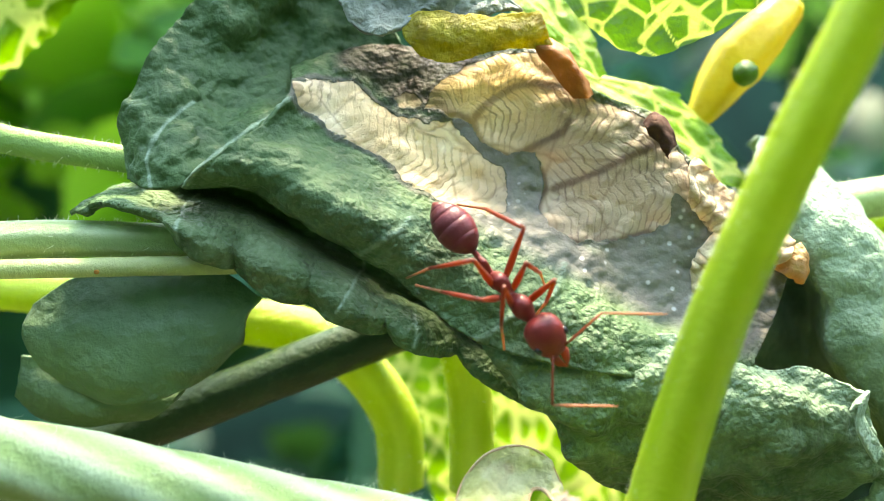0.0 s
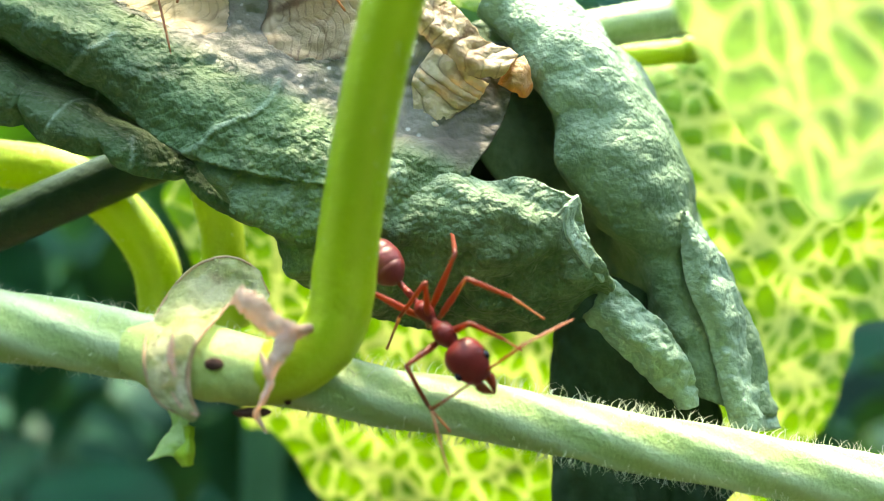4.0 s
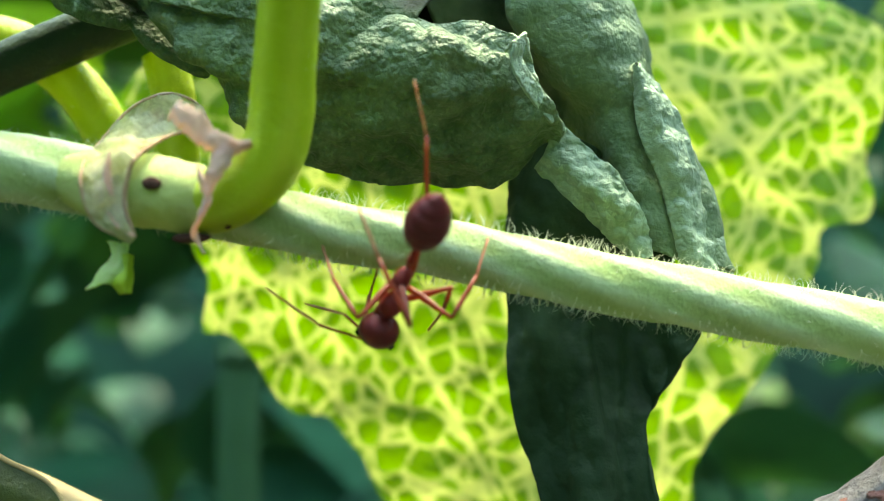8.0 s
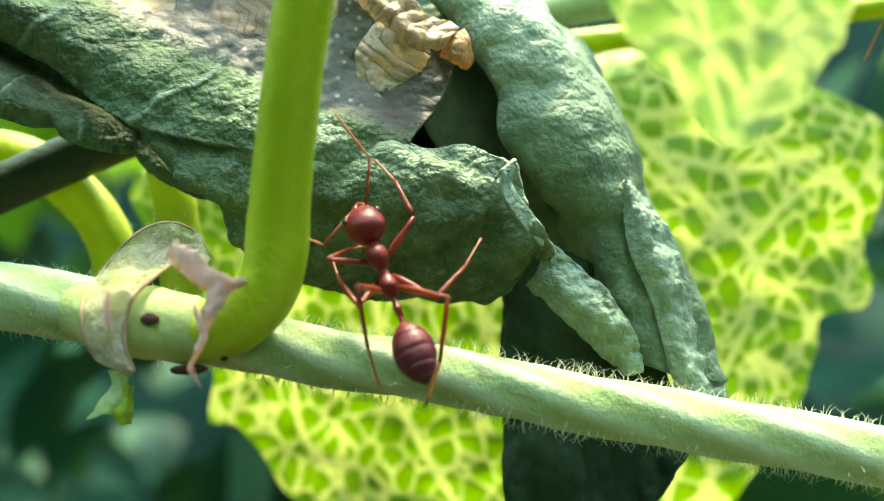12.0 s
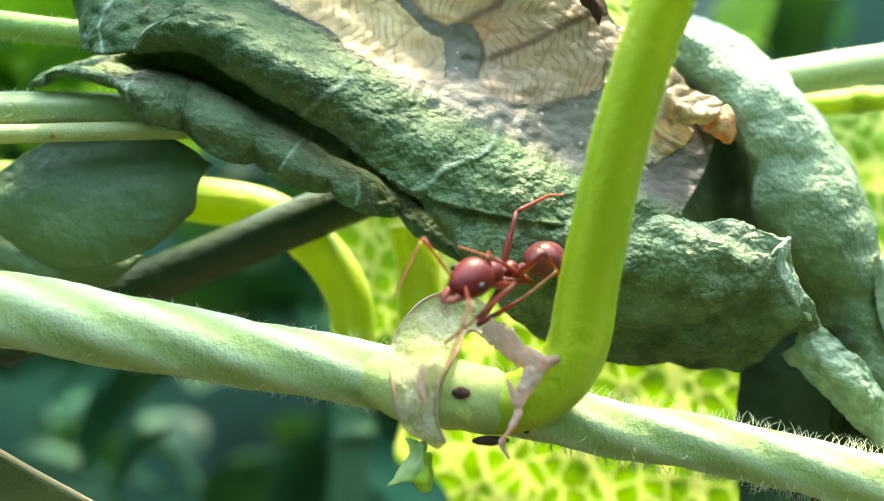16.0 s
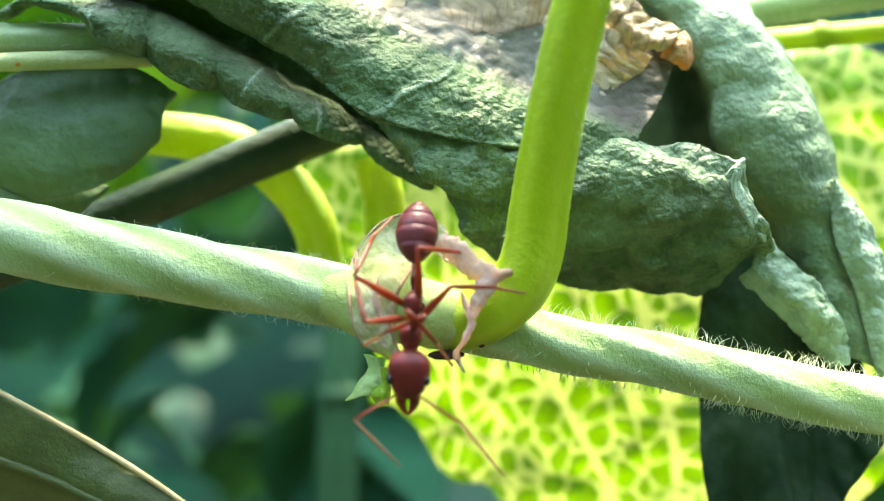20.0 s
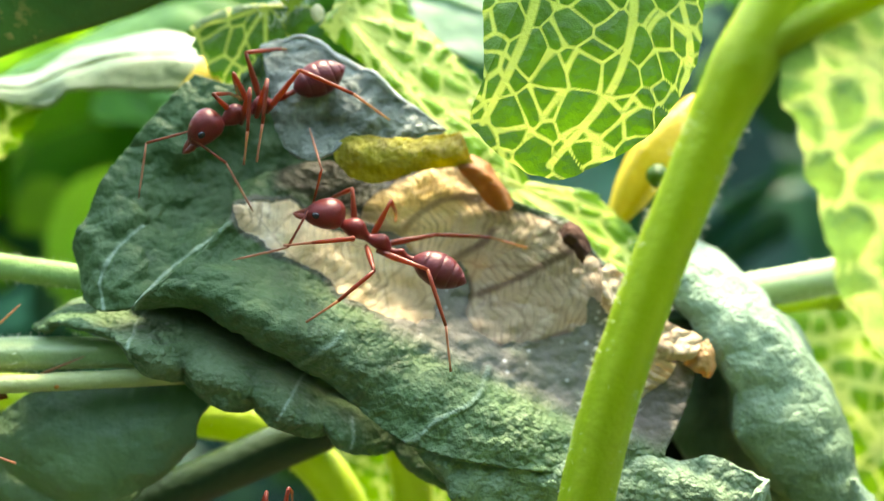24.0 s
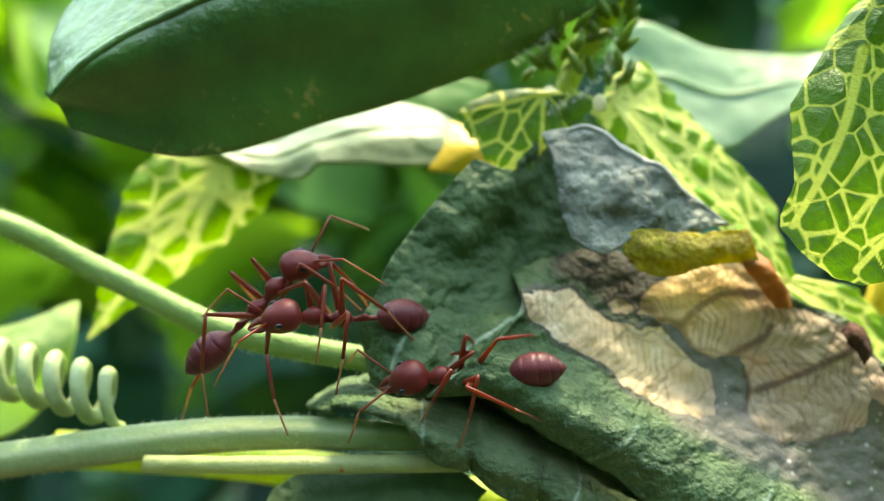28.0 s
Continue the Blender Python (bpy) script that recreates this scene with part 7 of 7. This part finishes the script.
# crosses the dead patch early on, waits out of view and comes back down the heel of the leaf
RUNNER = [
    (0, 20.69, 9.74, 26.78, 9.24, 46.5, 48, 0, 0),
    (1.5, 17.19, 8.03, 23.02, 7.67, 45, 48, 0, 0),
    (2, 15.78, 4.17, 21.34, 3.77, 44.2, 48, 0, 0),
    (2.5, 13.75, 4.36, 19.21, 3.70, 43.8, 48, 0, 0),
    (3, 6.90, 3.76, 12.47, 3.38, 43.2, 48, 0, 0),
    (3.5, -0.44, 2.93, 5.11, 2.59, 43, 48, 0, 0),
    (4.4, 0.35, 5.74, 5.78, 7.21, 43.4, 48, 0, 0),
    (8, 9.18, 13.22, 14.45, 16.38, 43.8, 48, 0, 0),
    (22, 0.54, 11.90, 5.76, 14.65, 43.8, 50, 0, 0),
    (23.4, -6.28, 11.28, -1.11, 12.71, 43.6, 50, 0, 0),
    (23.7, -7.02, 10.90, -1.42, 12.82, 43.4, 50, 0, 0),
    (24, -7.34, 10.43, -2.22, 12.85, 43.2, 50, 0, 0),
    (24.3, -9.13, 9.78, -2.93, 11.67, 43, 50, 0, 0),
    (24.6, -11.85, 9.65, -6.03, 11.33, 42.8, 50, 0, 0),
    (25, -12.79, 8.50, -8.11, 10.86, 42.7, 50, 0, 0),
    (25.4, -13.73, 7.88, -8.30, 10.32, 42.6, 50, 0, 0),
    (25.8, -14.26, 7.49, -9.57, 10.69, 42.6, 50, 0, 0),
    (26, -13.40, 6.92, -9.28, 10.06, 42.6, 50, 0, 0),
    (26.2, -13.02, 7.23, -8.16, 10.20, 42.6, 50, 0, 0),
    (26.6, -14.10, 7.13, -9.08, 10.25, 42.5, 50, 0, 0),
    (27, -14.48, 6.16, -9.85, 9.07, 42.4, 40, 0, 0),
    (27.3, -17.56, 5.73, -12.19, 7.79, 42.3, 40, 0, 0),
    (27.6, -17.17, 5.52, -11.38, 7.21, 42.2, 40, 0, 0),
    (28, -17.01, 5.94, -11.74, 6.07, 42.2, 40, 0, 0),
]
RUNNER_LIMBS = [
    (24, {"LF": (-5.2, 10.7, -5.5, 8.9), "LM": (-4.7, 9.8, -4.9, 9.0), "LH": (-1.9, 12.8, 0.9, 10.8), "RF": (-6.6, 12.7, -6.0, 12.2), "RH": (-4.5, 15.1, -3.2, 14.5), "AL": (-5.6, 8.4, -5.5, 7.4), "AR": (-10.3, 9.8, -10.3, 7.0)}),
    (25, {"LF": (-10.7, 8.0, -11.0, 6.0), "LM": (-8.9, 9.0, -9.2, 5.5), "LH": (-7.2, 10.4, -6.6, 8.4), "RF": (-11.1, 11.6, -11.1, 10.6), "RM": (-10.7, 12.7, -11.1, 11.8), "AR": (-14.9, 10.1, -17.4, 8.1), "AL": (-12.5, 7.1, -12.3, 6.1)}),
    (26, {"LF": (-11.6, 7.5, -11.7, 6.0), "LM": (-10.4, 8.0, -10.7, 5.8), "LH": (-8.2, 10.5, -7.1, 9.1), "RF": (-13.5, 9.0, -13.0, 8.2), "RM": (-12.3, 10.5, -12.4, 9.2), "RH": (-11.6, 12.2, -11.5, 10.6), "AL": (-13.9, 5.6, -16.1, 5.2)}),
    (27, {"LF": (-12.4, 6.6, -13.0, 5.4), "LM": (-10.6, 7.1, -10.1, 4.9), "LH": (-7.7, 8.7, -6.7, 8.8), "RF": (-14.4, 8.1, -13.6, 7.7), "RM": (-13.2, 9.4, -13.1, 8.4), "RH": (-12.5, 11.0, -16.0, 9.4), "AL": (-14.6, 4.0, -14.2, 3.3)}),
    (28, {"LF": (-15.1, 5.2, -15.3, 4.2), "LM": (-14.3, 4.2, -14.5, 2.8), "LH": (-13.5, 6.5, -11.3, 5.1), "RH": (-14.6, 8.1, -13.6, 6.5), "RM": (-15.4, 6.6, -15.1, 6.0)}),
]
# comes in over the dead patch and stops on it
WALKER = [
    (0, 34.09, 7.37, 40.05, 8.41, 47.5, 58, 0, 0),
    (21, 39.74, -4.82, 45.99, -3.84, 47, 58, 0, 0),
    (22.2, 11.71, 5.17, 17.46, 4.00, 44.5, 58, 0, 0),
    (22.5, 8.47, 5.18, 14.01, 3.51, 43.9, 58, 0, 0),
    (23, 4.96, 4.29, 10.01, 2.92, 43, 58, 0, 0),
    (23.3, 2.37, 4.85, 8.46, 2.88, 42.8, 58, 0, 0),
    (23.7, -2.06, 5.62, 3.92, 3.21, 42.6, 58, 0, 0),
    (24, -2.22, 6.55, 3.17, 3.84, 42.5, 58, 0, 0),
    (24.3, -2.15, 6.47, 3.32, 3.53, 42.5, 58, 0, 0),
    (24.6, -4.77, 7.61, 0.86, 4.11, 42.5, 58, 0, 0),
    (25, -3.95, 6.72, 0.85, 4.54, 42.5, 58, 0, 0),
    (25.4, -4.82, 6.93, 0.66, 4.51, 42.5, 58, 0, 0),
    (25.8, -6.82, 7.43, -1.50, 5.51, 42.5, 45, 0, 0),
    (26, -7.09, 7.22, -1.68, 5.27, 42.5, 45, 0, 0),
    (26.2, -7.47, 7.28, -2.03, 5.32, 42.5, 45, 0, 0),
    (26.6, -9.13, 6.99, -3.49, 5.78, 42.4, 45, 0, 0),
    (27, -9.57, 5.27, -3.94, 5.72, 42.2, 30, 0, 0),
    (27.3, -10.81, 4.73, -5.41, 5.34, 42.1, 30, 0, 0),
    (27.6, -9.71, 5.02, -3.95, 5.72, 42, 30, 0, 0),
    (28, -11.77, 3.28, -5.44, 3.85, 41.9, 30, 0, 0),
]
WALKER_LIMBS = [
    (22.5, {"LF": (8.8, 3.4, 5.6, 3.1), "RM": (12.1, 6.5, 10.3, 6.8)}),
    (23, {"LF": (4.9, 2.3, 2.9, 1.3), "LM": (8.4, 1.0, 8.3, -1.6), "LH": (10.2, 2.0, 10.9, 0.2), "RF": (6.7, 5.4, 6.9, 4.5), "RM": (8.0, 4.8, 8.4, 4.1), "RH": (10.9, 5.7, 11.7, 4.4), "AL": (3.4, 3.6, 0.9, 2.6)}),
    (24, {"LF": (-2.3, 5.3, -3.7, 5.2), "LM": (-0.4, 3.8, -2.7, 1.9), "LH": (3.2, 2.3, 3.4, -0.4), "RM": (1.3, 7.2, 1.0, 6.1), "RH": (3.6, 5.9, 8.6, 4.8), "AR": (-2.3, 7.7, -2.3, 9.4), "AL": (-3.2, 5.9, -4.7, 4.9)}),
    (25, {"LF": (-3.7, 5.1, -7.1, 2.5), "LM": (-1.2, 4.7, -2.9, 2.0), "LH": (1.9, 4.3, 3.4, -0.4), "RF": (-2.5, 8.0, -3.5, 8.1), "RM": (-1.0, 7.9, -2.2, 7.2), "RH": (1.2, 7.6, 1.1, 5.5), "AR": (-4.1, 10.0, -6.7, 7.8), "AL": (-4.7, 4.8, -5.7, 3.9)}),
    (26, {"LF": (-6.3, 5.7, -8.5, 4.5), "LM": (-3.3, 6.3, -2.1, 1.8), "LH": (-1.9, 6.5, -2.5, 2.5), "RF": (-5.1, 8.5, -5.0, 7.5), "RM": (-3.9, 8.7, -4.2, 7.2), "RH": (-0.8, 7.3, 0.3, 5.6), "AR": (-6.4, 10.1, -9.2, 8.0), "AL": (-8.4, 6.5, -9.6, 5.3)}),
    (27, {"LF": (-7.4, 4.7, -7.8, 4.2), "LM": (-5.7, 4.9, -6.0, 4.6), "LH": (-3.4, 5.3, -1.9, 1.7), "RF": (-7.8, 7.3, -7.5, 6.4), "RM": (-5.7, 8.3, -5.7, 6.9), "RH": (-3.8, 8.5, -4.1, 6.9), "AL": (-10.0, 3.8, -10.0, 2.2)}),
    (28, {"LF": (-10.3, 2.5, -10.8, 1.5), "LM": (-8.7, 2.3, -9.1, 0.5), "LH": (-7.3, 2.5, -5.5, 1.6), "RF": (-9.5, 3.9, -10.1, 4.1), "RM": (-8.6, 5.6, -8.4, 4.5), "RH": (-5.4, 6.0, -5.2, 5.1)}),
]
# comes along the stalks and rears up at the other
CLIMBER = [
    (0, -35.60, -10.95, -41.12, -10.95, 44, 70, 0, 0),
    (23.5, -24.44, -2.26, -30.58, -2.50, 43.6, 70, 0, 0),
    (24.3, -14.20, -0.07, -20.17, -0.17, 43.4, 70, 0, 0),
    (24.6, -14.29, 1.53, -20.23, 0.79, 43.4, 68, 0, 0),
    (25, -15.76, 3.08, -21.20, 0.32, 43.4, 65, 0, 0),
    (25.4, -15.70, 4.28, -21.15, 0.72, 43.3, 60, 0, 0),
    (25.8, -14.87, 4.51, -20.61, 1.09, 43.2, 60, 0, 0),
    (26, -13.93, 3.95, -19.59, 0.75, 43.15, 59, 0, 0),
    (26.2, -13.38, 5.10, -18.55, 1.38, 43.1, 58, 0, 0),
    (26.6, -14.94, 4.61, -19.71, 1.54, 43, 58, 0, 0),
    (27, -15.88, 5.34, -19.51, 2.51, 42.9, 55, 0, 0),
    (27.3, -17.91, 5.71, -22.04, 2.15, 42.8, 55, 0, 0),
    (27.6, -16.75, 6.64, -20.61, 2.95, 42.6, 55, 0, 0),
    (28, -16.02, 8.46, -20.62, 4.13, 42.4, 55, 0, -15),
]
CLIMBER_LIMBS = [
    (25, {"RF": (-16.2, 1.0, -15.0, -1.0), "RM": (-17.7, 0.2, -15.0, -1.6), "LF": (-18.2, 3.7, -17.3, 3.7), "LM": (-20.4, 3.7, -20.7, 2.0), "LH": (-21.4, 2.7, -21.4, 0.9), "AL": (-17.5, 5.9, -15.6, 8.1), "AR": (-13.5, 4.8, -11.9, 6.8)}),
    (26, {"RF": (-15.1, 1.8, -13.5, 0.8), "RM": (-16.1, 0.9, -15.3, -1.7), "RH": (-18.2, 1.8, -19.5, -2.2), "LF": (-15.0, 4.1, -13.4, 5.2), "LM": (-19.6, 4.2, -18.6, 1.7), "LH": (-19.4, 4.0, -19.9, 1.7), "AL": (-16.8, 7.3, -14.3, 6.9), "AR": (-11.4, 3.9, -8.3, 5.3)}),
    (27, {"RF": (-14.6, 4.6, -14.1, 3.2), "RM": (-16.7, 2.5, -16.4, 0.4), "RH": (-17.7, 2.8, -17.0, 1.3), "LF": (-16.8, 6.4, -16.6, 5.5), "LM": (-18.0, 6.1, -17.8, 4.7), "LH": (-20.9, 5.3, -21.5, 2.7)}),
    (28, {"RF": (-14.4, 7.8, -13.6, 6.4), "RM": (-18.5, 4.0, -16.6, 0.7), "RH": (-20.5, 3.4, -20.2, 1.7), "LF": (-18.5, 8.4, -18.4, 7.7), "LM": (-18.9, 7.3, -19.0, 6.7), "LH": (-21.7, 5.6, -22.9, -0.0)}),
]


# seconds and degrees by which the side shoot leans over in the air
SWAY = [(0, 2.0), (1, 2.2), (2, 2.5), (3, 1.5), (4.5, 0.4), (6, -0.6), (7, -0.9), (8.5, -0.6), (10, -0.4), (11, -0.5), (12, 0.2), (13.5, 0.1), (15, -0.2), (16, -1.0), (18, -1.1), (20, -1.1), (22, -1.1), (24, -1.2), (26, -2.5), (28, -2.6)]


def motions():
    foot = np.array(SHOOT.location)
    walk(SHOOT, [(t, pose(*foot, 0, a, 0)) for t, a in SWAY])
    for rows, limbs, label, seed, height in (
            (SCOUT, SCOUT_LIMBS, "red-brown weaver ant exploring the vine and its node", 1, 1.5),
            (RUNNER, RUNNER_LIMBS, "red-brown weaver ant on the heel of the rolled leaf", 2, 1.3),
            (WALKER, WALKER_LIMBS, "red-brown weaver ant on the dead patch of the leaf", 3, 1.4),
            (CLIMBER, CLIMBER_LIMBS, "red-brown weaver ant rearing up from the leaf stalks", 4, 1.6)):
        ant, parts = build_ant(label)
        move_ant(ant, parts, rows, limbs, 0.25, seed, height)


motions()
